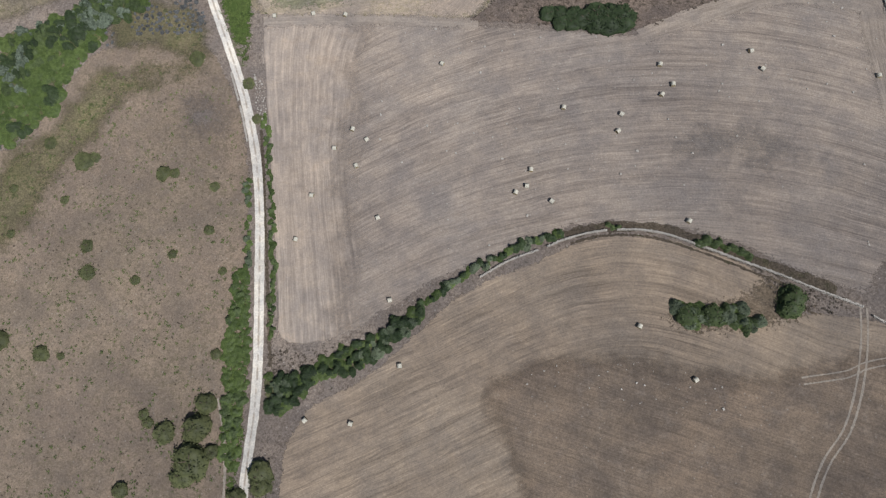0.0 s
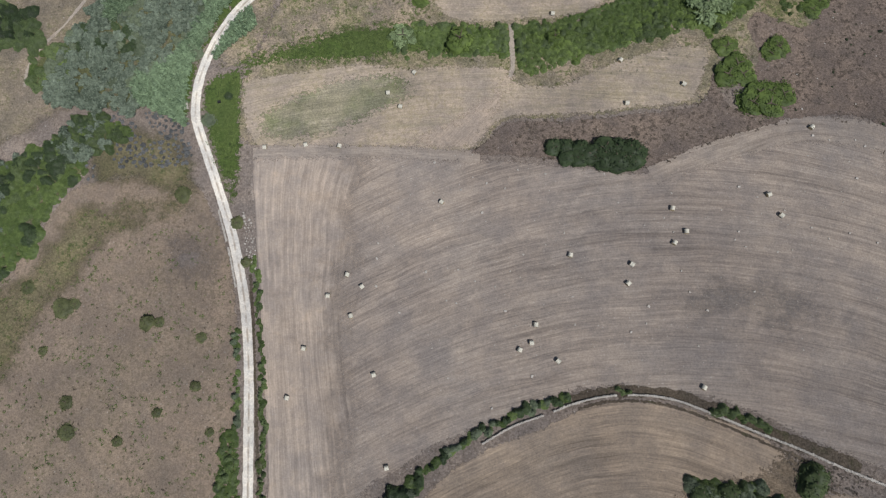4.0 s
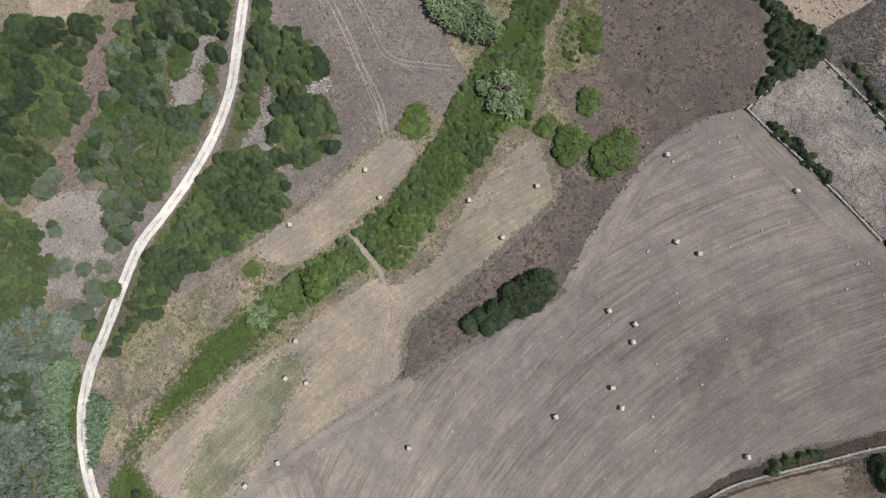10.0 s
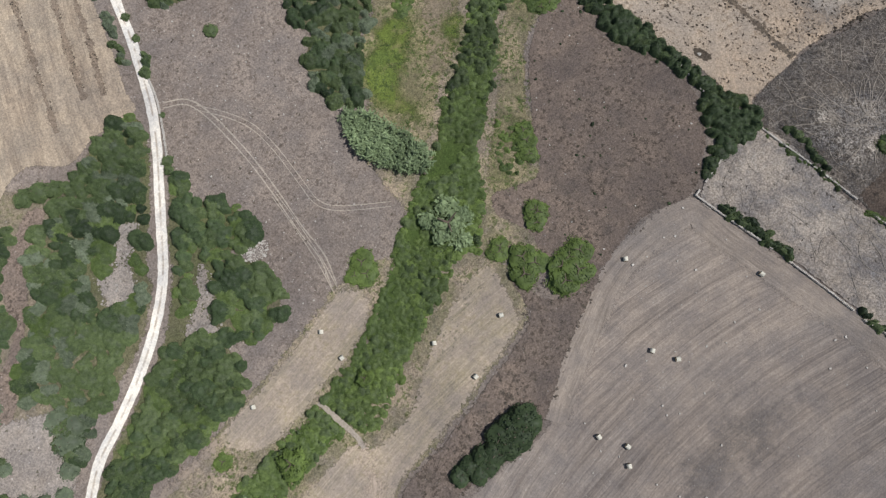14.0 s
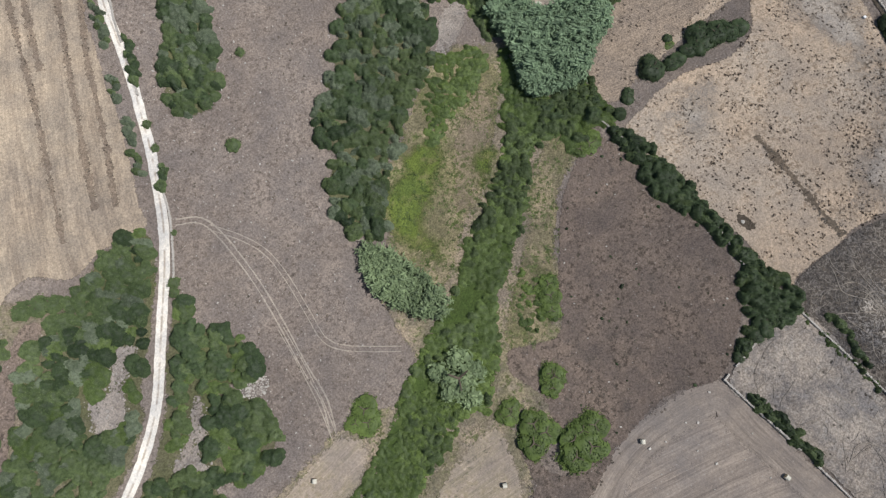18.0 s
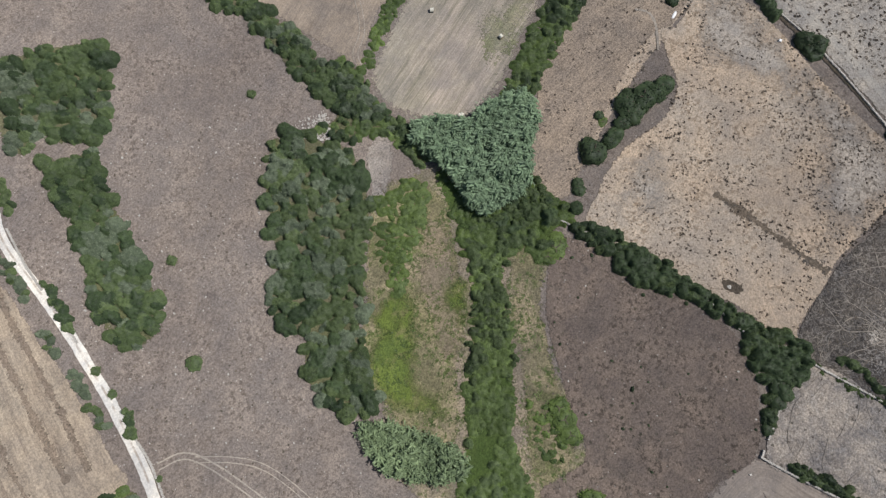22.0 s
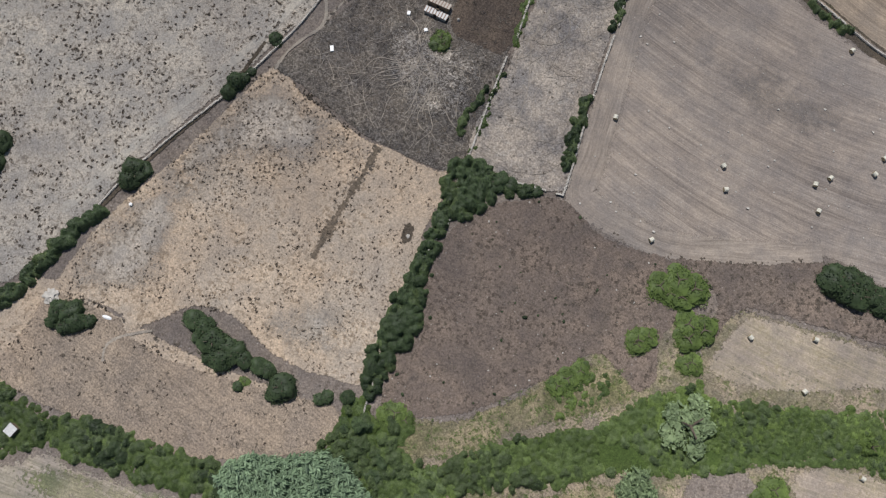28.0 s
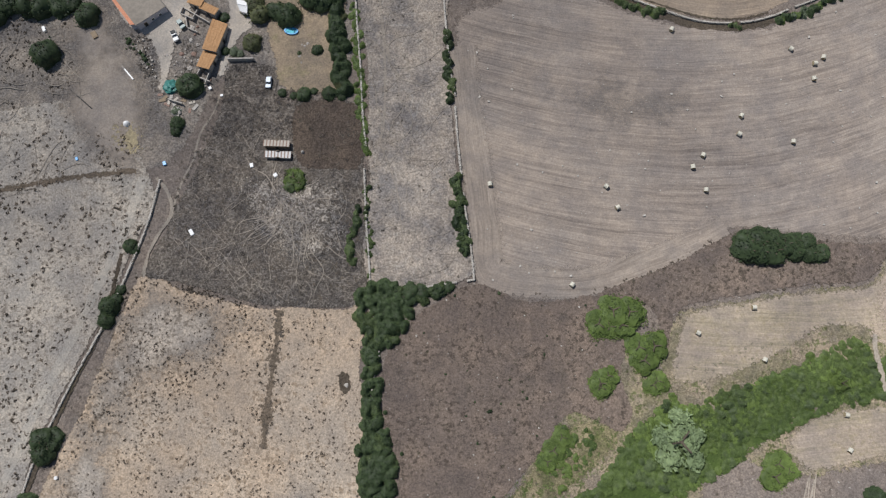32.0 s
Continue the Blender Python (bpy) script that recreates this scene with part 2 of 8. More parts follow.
STUBBLE_BROWN = soil("brown_stubble", (0.312, 0.258, 0.208), (0.345, 0.286, 0.230), (0.275, 0.228, 0.185), rows=0.45, row_gap=2.0, row_dark=(0.205, 0.165, 0.130), pale=0.3, rim=2.5, grain=0.35, patch=0.22)
STRAW = soil("straw_rows", (0.408, 0.334, 0.254), (0.374, 0.31, 0.238), (0.33, 0.272, 0.212), rows=0.9, row_gap=4.2, row_dark=(0.215, 0.170, 0.134), rim=1.2, grain=0.5)
HAY = soil("hay_strip", (0.452, 0.374, 0.3), (0.408, 0.34, 0.272), (0.37, 0.312, 0.24), rows=0.6, row_gap=1.7, row_dark=(0.205, 0.195, 0.120), rim=3.0, grain=0.35, blotch=0.05, patch=0.22, speck=(0.330, 0.280, 0.200))
HAY_GREEN = soil("greenish_hay", (0.425, 0.362, 0.304), (0.372, 0.33, 0.266), (0.45, 0.392, 0.334), rows=1.2, row_gap=1.7, row_dark=(0.250, 0.228, 0.172), rim=4.0, grain=0.3, blotch=0.035)
OLIVE = soil("olive_dry_grass", (0.272, 0.213, 0.165), (0.242, 0.193, 0.149), (0.292, 0.232, 0.18), tuft=(0.165, 0.142, 0.096), tuft_scale=0.45, tuft_size=0.06, pale=0.35, rim=2.0, grain=0.4, paths=0.22, path_colour=(0.36, 0.31, 0.25), speck=(0.195, 0.160, 0.118))
OLIVE_GREEN = soil("half_green_grass", (0.207, 0.179, 0.110), (0.175, 0.158, 0.087), (0.239, 0.198, 0.129), rim=12.0, grain=0.65, blotch=0.06, speck=(0.105, 0.118, 0.056))
GRASS = soil("green_grass", (0.085, 0.126, 0.036), (0.105, 0.142, 0.046), (0.062, 0.094, 0.03), rim=3.6, grain=0.45, blotch=0.08, patch=0.16, speck=(0.045, 0.066, 0.024))
GRASS_BRIGHT = soil("bright_meadow", (0.185, 0.235, 0.055), (0.145, 0.195, 0.052), (0.255, 0.235, 0.110), rim=9.0, grain=0.55, blotch=0.07, speck=(0.075, 0.105, 0.032))
GRASS_DRY = soil("half_dry_meadow", (0.345, 0.284, 0.214), (0.255, 0.226, 0.146), (0.375, 0.312, 0.242), tuft=(0.105, 0.115, 0.045), tuft_scale=0.4, tuft_size=0.12, rim=3.0, grain=0.75, blotch=0.06, patch=0.30, speck=(0.135, 0.150, 0.068))
GRASS_TAN = soil("tan_meadow", (0.340, 0.272, 0.195), (0.290, 0.238, 0.160), (0.230, 0.200, 0.115), rim=5.0, grain=0.6, blotch=0.06, speck=(0.120, 0.135, 0.055))
LAWN = soil("dry_lawn", (0.407, 0.327, 0.236), (0.365, 0.292, 0.214), (0.333, 0.287, 0.178), rim=2.0, grain=0.45, patch=0.25)
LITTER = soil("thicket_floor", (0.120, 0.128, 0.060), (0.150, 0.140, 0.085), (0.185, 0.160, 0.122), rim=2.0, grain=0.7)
GOLD = soil("golden_pasture", (0.54, 0.432, 0.326), (0.525, 0.442, 0.354), (0.44, 0.362, 0.284), tuft=(0.170, 0.132, 0.098), tuft_scale=0.9, tuft_size=0.14, rim=1.5, grain=0.5, patch=0.15, paths=0.22, path_colour=(0.540, 0.465, 0.385), path_scale=1.8, speck=(0.330, 0.255, 0.185))
PALE = soil("pale_pasture", (0.478, 0.428, 0.370), (0.517, 0.467, 0.404), (0.420, 0.370, 0.317), tuft=(0.150, 0.130, 0.108), tuft_scale=0.8, tuft_size=0.14, rim=1.5, grain=0.55, patch=0.2, paths=0.35, path_colour=(0.470, 0.430, 0.380), path_scale=1.6, speck=(0.245, 0.210, 0.175))
GREY_PATH = soil("trodden_paddock", (0.362, 0.316, 0.274), (0.436, 0.386, 0.336), (0.275, 0.236, 0.201), tuft=(0.100, 0.088, 0.072), tuft_scale=0.45, tuft_size=0.08, rim=1.0, grain=0.75, patch=0.34, paths=0.85, path_colour=(0.45, 0.410, 0.365))
BURNT = soil("dark_thistle_ground", (0.127, 0.110, 0.096), (0.158, 0.134, 0.114), (0.103, 0.090, 0.079), tuft=(0.060, 0.056, 0.044), tuft_scale=0.6, tuft_size=0.06, rim=1.2, grain=0.95, patch=0.28, paths=0.85, path_colour=(0.300, 0.268, 0.235), path_scale=2.0)
BROWN = soil("brown_weeds", (0.118, 0.092, 0.075), (0.142, 0.110, 0.088), (0.098, 0.080, 0.066), tuft=(0.07, 0.065, 0.04), tuft_scale=0.7, tuft_size=0.08, rim=1.5, grain=0.9, patch=0.25)
YARD = soil("yard_earth", (0.414, 0.358, 0.306), (0.450, 0.391, 0.338), (0.373, 0.315, 0.265), rim=12.0, grain=0.3)
CHALK = soil("white_gravel", (0.575, 0.517, 0.448), (0.632, 0.575, 0.504), (0.517, 0.463, 0.396), rim=1.6, grain=0.3)
ROAD = soil("chalk_track", (0.7, 0.665, 0.605), (0.745, 0.71, 0.65), (0.62, 0.58, 0.515), rim=0.2, grain=0.28, strip=(0.400, 0.335, 0.270))
TRAIL = soil("worn_trail", (0.360, 0.315, 0.265), (0.400, 0.350, 0.295), (0.310, 0.265, 0.220), rim=0.45, grain=0.35)
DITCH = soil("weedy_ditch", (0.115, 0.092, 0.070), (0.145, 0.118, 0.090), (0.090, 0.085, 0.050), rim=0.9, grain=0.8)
TRAIL_THIN = soil("thin_worn_trail", (0.381, 0.334, 0.281), (0.423, 0.370, 0.313), (0.328, 0.281, 0.232), rim=0.22, grain=0.35)
SLOPE_OLIVE = soil("olive_brown_slope", (0.262, 0.218, 0.168), (0.225, 0.192, 0.140), (0.300, 0.250, 0.195), tuft=(0.120, 0.112, 0.070), tuft_scale=0.5, tuft_size=0.06, speck=(0.165, 0.155, 0.095), pale=0.5, rim=8.0, grain=0.6, patch=0.25)
WAY = soil("worn_pinkish_way", (0.470, 0.385, 0.312), (0.435, 0.358, 0.292), (0.405, 0.335, 0.270), rows=0.5, row_gap=1.8, row_dark=(0.300, 0.245, 0.195), rim=5.0, grain=0.3)
ASH = soil("ash_grey_stubble", (0.352, 0.308, 0.272), (0.372, 0.322, 0.284), (0.318, 0.278, 0.248), rows=0.9, row_gap=1.5, row_dark=(0.215, 0.192, 0.175), pale=1.0, rim=22.0, grain=0.35)
UMBER = soil("umber_stubble", (0.303, 0.234, 0.178), (0.262, 0.207, 0.161), (0.342, 0.278, 0.222), rows=0.5, row_gap=1.8, row_dark=(0.150, 0.120, 0.095), pale=0.5, rim=11.0, grain=0.4, patch=0.24)
FURROW = soil("furrowed_ground", (0.407, 0.324, 0.249), (0.360, 0.292, 0.230), (0.313, 0.251, 0.193), rows=0.35, row_gap=2.2, row_dark=(0.215, 0.172, 0.135), tuft=(0.17, 0.138, 0.104), tuft_scale=0.5, tuft_size=0.06, rim=1.5, grain=0.75)
PALE_VEIL = soil("bleached_grass", (0.488, 0.429, 0.366), (0.525, 0.464, 0.397), (0.427, 0.366, 0.305), rim=16.0, grain=0.55, speck=(0.255, 0.215, 0.175))
ROCKY = soil("stony_clearing", (0.287, 0.248, 0.216), (0.345, 0.306, 0.271), (0.218, 0.186, 0.159), tuft=(0.11, 0.10, 0.07), tuft_scale=0.5, tuft_size=0.1, pale=1.0, rim=2.5, grain=0.6)

FURROW_DARK = soil("weedy_row", (0.235, 0.185, 0.142), (0.265, 0.208, 0.158), (0.200, 0.160, 0.125), rim=1.5, grain=0.6, blotch=0.12)
SOFT_DITCH = soil("weedy_furrow", (0.185, 0.148, 0.112), (0.215, 0.170, 0.128), (0.150, 0.128, 0.088), rim=2.2, grain=0.7)
HEADLAND = soil("mown_headland", (0.385, 0.326, 0.276), (0.366, 0.316, 0.272), (0.336, 0.286, 0.244), rows=0.85, row_gap=2.2, row_dark=(0.225, 0.186, 0.155), rim=3.0, grain=0.25)
MAUVE = soil("bare_mauve_ground", (0.252, 0.212, 0.185), (0.268, 0.228, 0.202), (0.228, 0.19, 0.165), pale=0.5, rim=22.0, grain=0.5)
SLOPE_EARTH = soil("streaked_slope", (0.290, 0.253, 0.219), (0.328, 0.288, 0.250), (0.222, 0.193, 0.165), tuft=(0.095, 0.085, 0.068), tuft_scale=0.5, tuft_size=0.10, rim=2.0, grain=0.8, patch=0.3, paths=0.7, path_colour=(0.40, 0.365, 0.325))
BLEACHED = soil("bleached_stalks", (0.150, 0.130, 0.112), (0.185, 0.158, 0.136), (0.115, 0.099, 0.085), rim=14.0, grain=1.0, patch=0.32, paths=1.0, path_colour=(0.520, 0.478, 0.430), path_scale=2.4)
HAY_LUSH = soil("lush_hay", (0.33, 0.3, 0.22), (0.205, 0.22, 0.118), (0.4, 0.355, 0.285), rows=0.7, row_gap=1.7, row_dark=(0.180, 0.172, 0.110), rim=7.0, grain=0.5, blotch=0.045, patch=0.22)
LANE = soil("trodden_lane", (0.480, 0.438, 0.382), (0.522, 0.478, 0.418), (0.420, 0.378, 0.326), rim=0.8, grain=0.35)
HAY_LITTER = soil("hay_litter", (0.460, 0.390, 0.255), (0.500, 0.430, 0.290), (0.380, 0.325, 0.225), rim=6.0, grain=0.5)
MEADOW = soil("patchy_meadow", (0.262, 0.232, 0.13), (0.315, 0.266, 0.178), (0.15, 0.18, 0.06), rim=3.0, grain=0.75, blotch=0.05, patch=0.30, speck=(0.085, 0.118, 0.036))
WEEDS = soil("brown_field_weeds", (0.205, 0.162, 0.120), (0.175, 0.140, 0.104), (0.240, 0.192, 0.142), tuft=(0.10, 0.09, 0.06), tuft_scale=0.5, tuft_size=0.08, rim=6.0, grain=0.8, patch=0.28)
# ---- the lie of the land ----
SLOPE = [-0.07, 1.94, 0.09, -1.09, 2.84, -3.32]
HILLS = [0.32, 0.65, -0.16, -0.25, 0.02, -1.5, -0.69, -2.84, -0.22, 0.67, -0.06, 2.76, -3.73, 0.51, 1.79, 1.65, 3.44, 0.03, -2.55, 0.5, -1.11, -0.54, 4.35, -3.26, -1.45]          # gentle rises on a 70 m grid


def ground_z(x, y):
    u, v = np.tanh((x - 60) / 330) * 3.3, np.tanh((y - 130) / 330) * 3.3
    z = SLOPE[0] + SLOPE[1] * u + SLOPE[2] * v + SLOPE[3] * u * u + SLOPE[4] * v * v + SLOPE[5] * u * v
    for k, a in enumerate(HILLS):
        z = z + a * np.exp(-((x - (-90 + 70 * (k // 5))) ** 2 + (y - (10 + 70 * (k % 5))) ** 2) / 5000)
    return z


def mesh_of(name, verts, faces, material, smooth=False):
    me = bpy.data.meshes.new(name)
    me.from_pydata([tuple(map(float, v)) for v in verts], [], [tuple(map(int, f)) for f in faces])
    if material:
        me.materials.append(material)
    if smooth:
        me.polygons.foreach_set("use_smooth", [True] * len(me.polygons))
    me.update()
    return me


def part(name, bm, material, parent, label=""):
    me = bpy.data.meshes.new(name)
    bm.to_mesh(me)
    bm.free()
    me.materials.append(material)
    ob = new(name, me)
    ob.parent = parent
    return tagged(ob, label)


def curve(points, closed=False, step=2.0):
    """A smooth line through the points (Catmull-Rom), sampled about every step metres."""
    p = [np.array(a, float) for a in points]
    n, out = len(p), []
    for i in range(n if closed else n - 1):
        b, c = p[i], p[(i + 1) % n]
        a = p[i - 1] if closed or i > 0 else b * 2 - c
        d = p[(i + 2) % n] if closed or i + 2 < n else c * 2 - b
        k = max(1, int(np.linalg.norm(c - b) / step))
        for t in np.arange(k) / k:
            out.append(0.5 * (2 * b + (c - a) * t + (2 * a - 5 * b + 4 * c - d) * t * t + (3 * b - a - 3 * c + d) * t ** 3))
    if not closed:
        out.append(p[-1])
    return np.array(out)


def inside(poly, pts):
    x, y = pts[:, 0], pts[:, 1]
    hit = np.zeros(len(pts), bool)
    for (x1, y1), (x2, y2) in zip(poly, np.roll(poly, -1, 0)):
        cross = (y1 > y) != (y2 > y)
        hit ^= cross & (x < (x2 - x1) * (y - y1) / (y2 - y1 + 1e-12) + x1)
    return hit


def rim_distance(poly, pts, closed=True):
    best = np.full(len(pts), 1e9)
    ends = np.roll(poly, -1, 0) if closed else poly[1:]
    for a, b in zip(poly, ends):
        ab = b - a
        t = np.clip(((pts - a) @ ab) / (ab @ ab + 1e-12), 0, 1)
        best = np.minimum(best, np.hypot(*(pts - a - t[:, None] * ab).T))
    return best


from mathutils.geometry import delaunay_2d_cdt
LAID = []          # rims and levels of the sheets laid so far


def shrunk(rim, by):
    d = np.roll(rim, -1, 0) - np.roll(rim, 1, 0)
    d /= np.linalg.norm(d, axis=1)[:, None] + 1e-9
    turn = np.sign(np.sum(rim[:, 0] * np.roll(rim[:, 1], -1) - np.roll(rim[:, 0], -1) * rim[:, 1]))
    return rim + np.c_[-d[:, 1], d[:, 0]] * by * turn


def level_of(pts):
    lv = 1 + max([v for r, v in LAID if (r.min(0) < pts.max(0)).all() and (r.max(0) > pts.min(0)).all() and inside(r, pts).any()], default=0)
    return lv


def sheet(name, poly, material, label, category, rows=None, wobble=0.5, fade=None):
    """A stretch of open ground with an uneven rim, laid just above the ground."""
    rim = curve(poly, True, 2.0)
    rim += np.array([(noise.noise((x * 0.21, y * 0.21, 3.1)), noise.noise((x * 0.21, y * 0.21, 9.7))) for x, y in rim]) * wobble
    lo, hi = rim.min(0), rim.max(0)
    gx, gy = np.meshgrid(np.arange(math.floor(lo[0] / 5) * 5, hi[0], 5), np.arange(math.floor(lo[1] / 5) * 5, hi[1], 5))
    inner = np.c_[gx.ravel(), gy.ravel()]
    inner = inner[inside(rim, inner)]
    inner = inner[rim_distance(rim, inner) > 0.8] if len(inner) else inner
    lane = shrunk(rim, 1.6)
    lane = lane[inside(rim, lane)]
    lane = lane[rim_distance(rim, lane) > 1.2] if len(lane) else lane
    inner = np.vstack((inner, lane))
    pts = [Vector(p) for p in rim] + [Vector(p) for p in inner]
    n = len(rim)
    v, _, f, *_ = delaunay_2d_cdt(pts, [(i, (i + 1) % n) for i in range(n)], [], 1, 1e-4)
    v = np.array([tuple(a) for a in v])
    level = level_of(np.vstack((rim, inner)))
    LAID.append((rim, level))
    z = ground_z(v[:, 0], v[:, 1]) + 0.02 + 0.016 * level
    me = mesh_of(name, np.c_[v, z], f, material, True)
    near = rim_distance(rim, v)
    if fade is not None:
        near = np.minimum(near * 25, rim_distance(np.array(fade, float), v, False))
    me.attributes.new("edge", "FLOAT", "POINT").data.foreach_set("value", near.astype(np.float32))
    if rows is not None:
        r = me.attributes.new("row", "FLOAT", "POINT")
        r.data.foreach_set("value", np.asarray(rows(v[:, 0], v[:, 1]), np.float32))
        k = me.attributes.new("lane", "FLOAT", "POINT")
        k.data.foreach_set("value", (v[:, 0] + v[:, 1]).astype(np.float32))
    return tagged(new(name, me), label, category, kind="structure")


def ribbon(name, points, width, material, label, category, vary=0.15, lift=0.0, kind="structure"):
    """A track or trail along a line, with uneven sides."""
    line = curve(points, False, 1.5)
    d = np.gradient(line, axis=0)
    d /= np.linalg.norm(d, axis=1)[:, None] + 1e-9
    side = np.c_[-d[:, 1], d[:, 0]]
    across = np.array((-1, -0.55, 0, 0.55, 1)) * width / 2
    wob = np.array([1 + vary * 2 * noise.noise((x * 0.35, y * 0.35, 1.3)) for x, y in line])
    verts, edge, row = [], [], []
    height = 0.02 + 0.016 * (level_of(line) + 1) + lift
    for k in range(len(line)):
        for a in across:
            q = line[k] + side[k] * a * wob[k]
            verts.append((q[0], q[1], ground_z(q[0], q[1]) + height))
            edge.append(width / 2 - abs(a))
            row.append(a)
    m = len(across)
    faces = [(k * m + j, k * m + j + 1, k * m + m + j + 1, k * m + m + j) for k in range(len(line) - 1) for j in range(m - 1)]
    me = mesh_of(name, verts, faces, material, True)
    for key, values in (("edge", edge), ("row", row), ("lane", np.repeat(np.arange(len(line)) * 1.5, m))):
        me.attributes.new(key, "FLOAT", "POINT").data.foreach_set("value", np.array(values, np.float32))
    return tagged(new(name, me), label, category, kind=kind)


# The ground itself reaches the horizon: close cells where it is seen, wide ones beyond.
def steps(lo, hi, near):
    far = [60, 150, 350, 800, 1800]
    return np.array([lo - d for d in reversed(far)] + list(np.arange(lo, hi + 1, near)) + [hi + d for d in far], float)


gx, gy = np.meshgrid(steps(-220, 380, 5), steps(-120, 440, 5))
nx = gx.shape[1]
cells = [(r * nx + c, r * nx + c + 1, (r + 1) * nx + c + 1, (r + 1) * nx + c) for r in range(gx.shape[0] - 1) for c in range(nx - 1)]
ground = new("ground", mesh_of("ground", np.c_[gx.ravel(), gy.ravel(), ground_z(gx.ravel(), gy.ravel())], cells, SCRUB, True))
tagged(ground, "dry purplish-brown scrub pasture with tufts and pale stones", "ground", kind="structure")

# ---- fields ----

TRACK = [(-56.3, -39.3), (-56.1, -28.1), (-55.3, -15.9), (-54.3, -5.1), (-54, 7.7), (-54.3, 19.2), (-54.8, 32.8), (-55.5, 50.5), (-56.7, 65.3), (-58.6, 77.7), (-62.1, 92.6), (-64.8, 101.2), (-69.8, 115.2), (-74.4, 127.8), (-76.4, 135.1), (-75.7, 146.1), (-71.7, 158.1), (-65.7, 168.4), (-56.8, 177.7), (-47.8, 183.7), (-27.7, 197.5), (-15.2, 201.9), (-2.5, 206.4), (11.1, 212.9), (23.5, 221.4), (35.4, 233.5), (41.1, 239.5), (50.2, 249.2), (57.8, 258.7), (63.7, 268.2), (70.2, 279.6), (74.6, 288.9), (78.4, 296.8), (82.6, 306.9), (86.6, 317.6), (89.5, 325.8), (93.6, 333), (101.1, 340.9), (108.1, 347), (114.9, 352.3), (123, 359.3), (133.1, 368.9)]
SOUTH_WALL = [(11.6, 32.3), (20, 36.7), (30, 40), (36.6, 42.4), (44.9, 44.2), (54.5, 44.5), (63.9, 43), (74.5, 38.7), (83.3, 34.7), (95, 29.6), (105.1, 24.8), (115.8, 20.1)]
NORTH_RIM = [(-57.1, 120.6), (-29.3, 121), (5.4, 118.4), (27.5, 115.8), (52.1, 112.1), (63.3, 110.3), (87.1, 118.4), (113.8, 123.3), (116.9, 124.1), (138.7, 117.7)]
WEST_RIM = [(-49.6, 17.4), (-51.2, 41.5), (-53.4, 63.3), (-55.3, 84.3), (-58.2, 108.5), (-58.2, 114.9)]


def along(points):
    p = np.array(sorted(points))
    return lambda x: np.interp(x, p[:, 0], p[:, 1])


def smooth_along(points, width=14.0):
    f = along(points)
    return lambda x: sum(f(x + d) for d in np.linspace(-width, width, 9)) / 9


south_y, north_y = smooth_along(SOUTH_WALL + [(-60.0, 2.0)]), smooth_along(NORTH_RIM)
west = sorted((y, x) for x, y in WEST_RIM)
west_x = lambda y: np.interp(y, [a for a, _ in west], [b for _, b in west])
big_rows = lambda x, y: y + 0.0029 * (x - 62) ** 2
west_rows = lambda x, y: (x - west_x(y)) * 30 / np.interp(y, [15, 45, 75, 100, 121], [30, 27, 27, 32, 40])
sheet("slope", [(-170, 120), (-90, 150), (-60, 186), (-48, 193), (-20, 206), (2, 214), (18, 226), (36, 244), (20, 268), (-20, 300), (-110, 300), (-190, 220)], SLOPE_OLIVE, "olive-brown dry slope between the clumps", "slope")
sheet("meadow", [(-61, 123.5), (-64, 142.2), (-58.2, 156), (-53.1, 170.1), (-45.6, 179.4), (-29.6, 181.5), (-0.3, 180.8), (40, 182.3), (56.5, 183), (75.7, 174), (91.7, 153.6), (90.9, 142.1), (84.8, 132.7), (78.3, 130.8), (40.2, 128.4), (23, 128.3), (10.6, 118.2), (-29.2, 120.3)], GRASS_DRY, "rough grass around the hay strips", "meadow")
sheet("slope", [(303.1, -8.1), (165, 3.7), (168.4, 43.8), (197.1, 55.2), (210.6, 48.2), (223.5, 68.5), (237.3, 75.8), (279.3, 75.7), (304.4, 74.8)], SLOPE_EARTH, "trodden pale ground around the farm", "ground")
sheet("field", [(-58.2, 114.9), (-57, 120.2), (-50.1, 121.5), (-29.3, 121), (-11.9, 120.5), (5.4, 118.4), (27.5, 116.1), (52.2, 112.2), (63.4, 110.7), (73.6, 114.6), (87.2, 118.8), (102.4, 122.7), (113.9, 123.7), (117.2, 124.3), (128.4, 122.3), (137.5, 119.8), (140.5, 116), (140.1, 105), (140.3, 82.4), (140.8, 64.7), (139.9, 51), (139.4, 38.8), (134.1, 33.6), (125, 31.7), (118.6, 22.9), (112.7, 24.6), (98.3, 30.9), (83.8, 38.1), (71.8, 42.8), (49.8, 45.9), (36.8, 44.8), (26.8, 41.5), (13.4, 36.5), (-0.1, 31.1), (-15.2, 22.8), (-26.9, 15.7), (-36.9, 13.5), (-46.1, 13.7), (-49.7, 18.3), (-49.7, 25.8), (-51.6, 41.5), (-53.4, 63.3), (-55.3, 84.3), (-57.2, 98.3), (-59.1, 114.8)],
      STUBBLE_GREY, "mown pinkish-grey stubble field with curved rows", "field", big_rows)
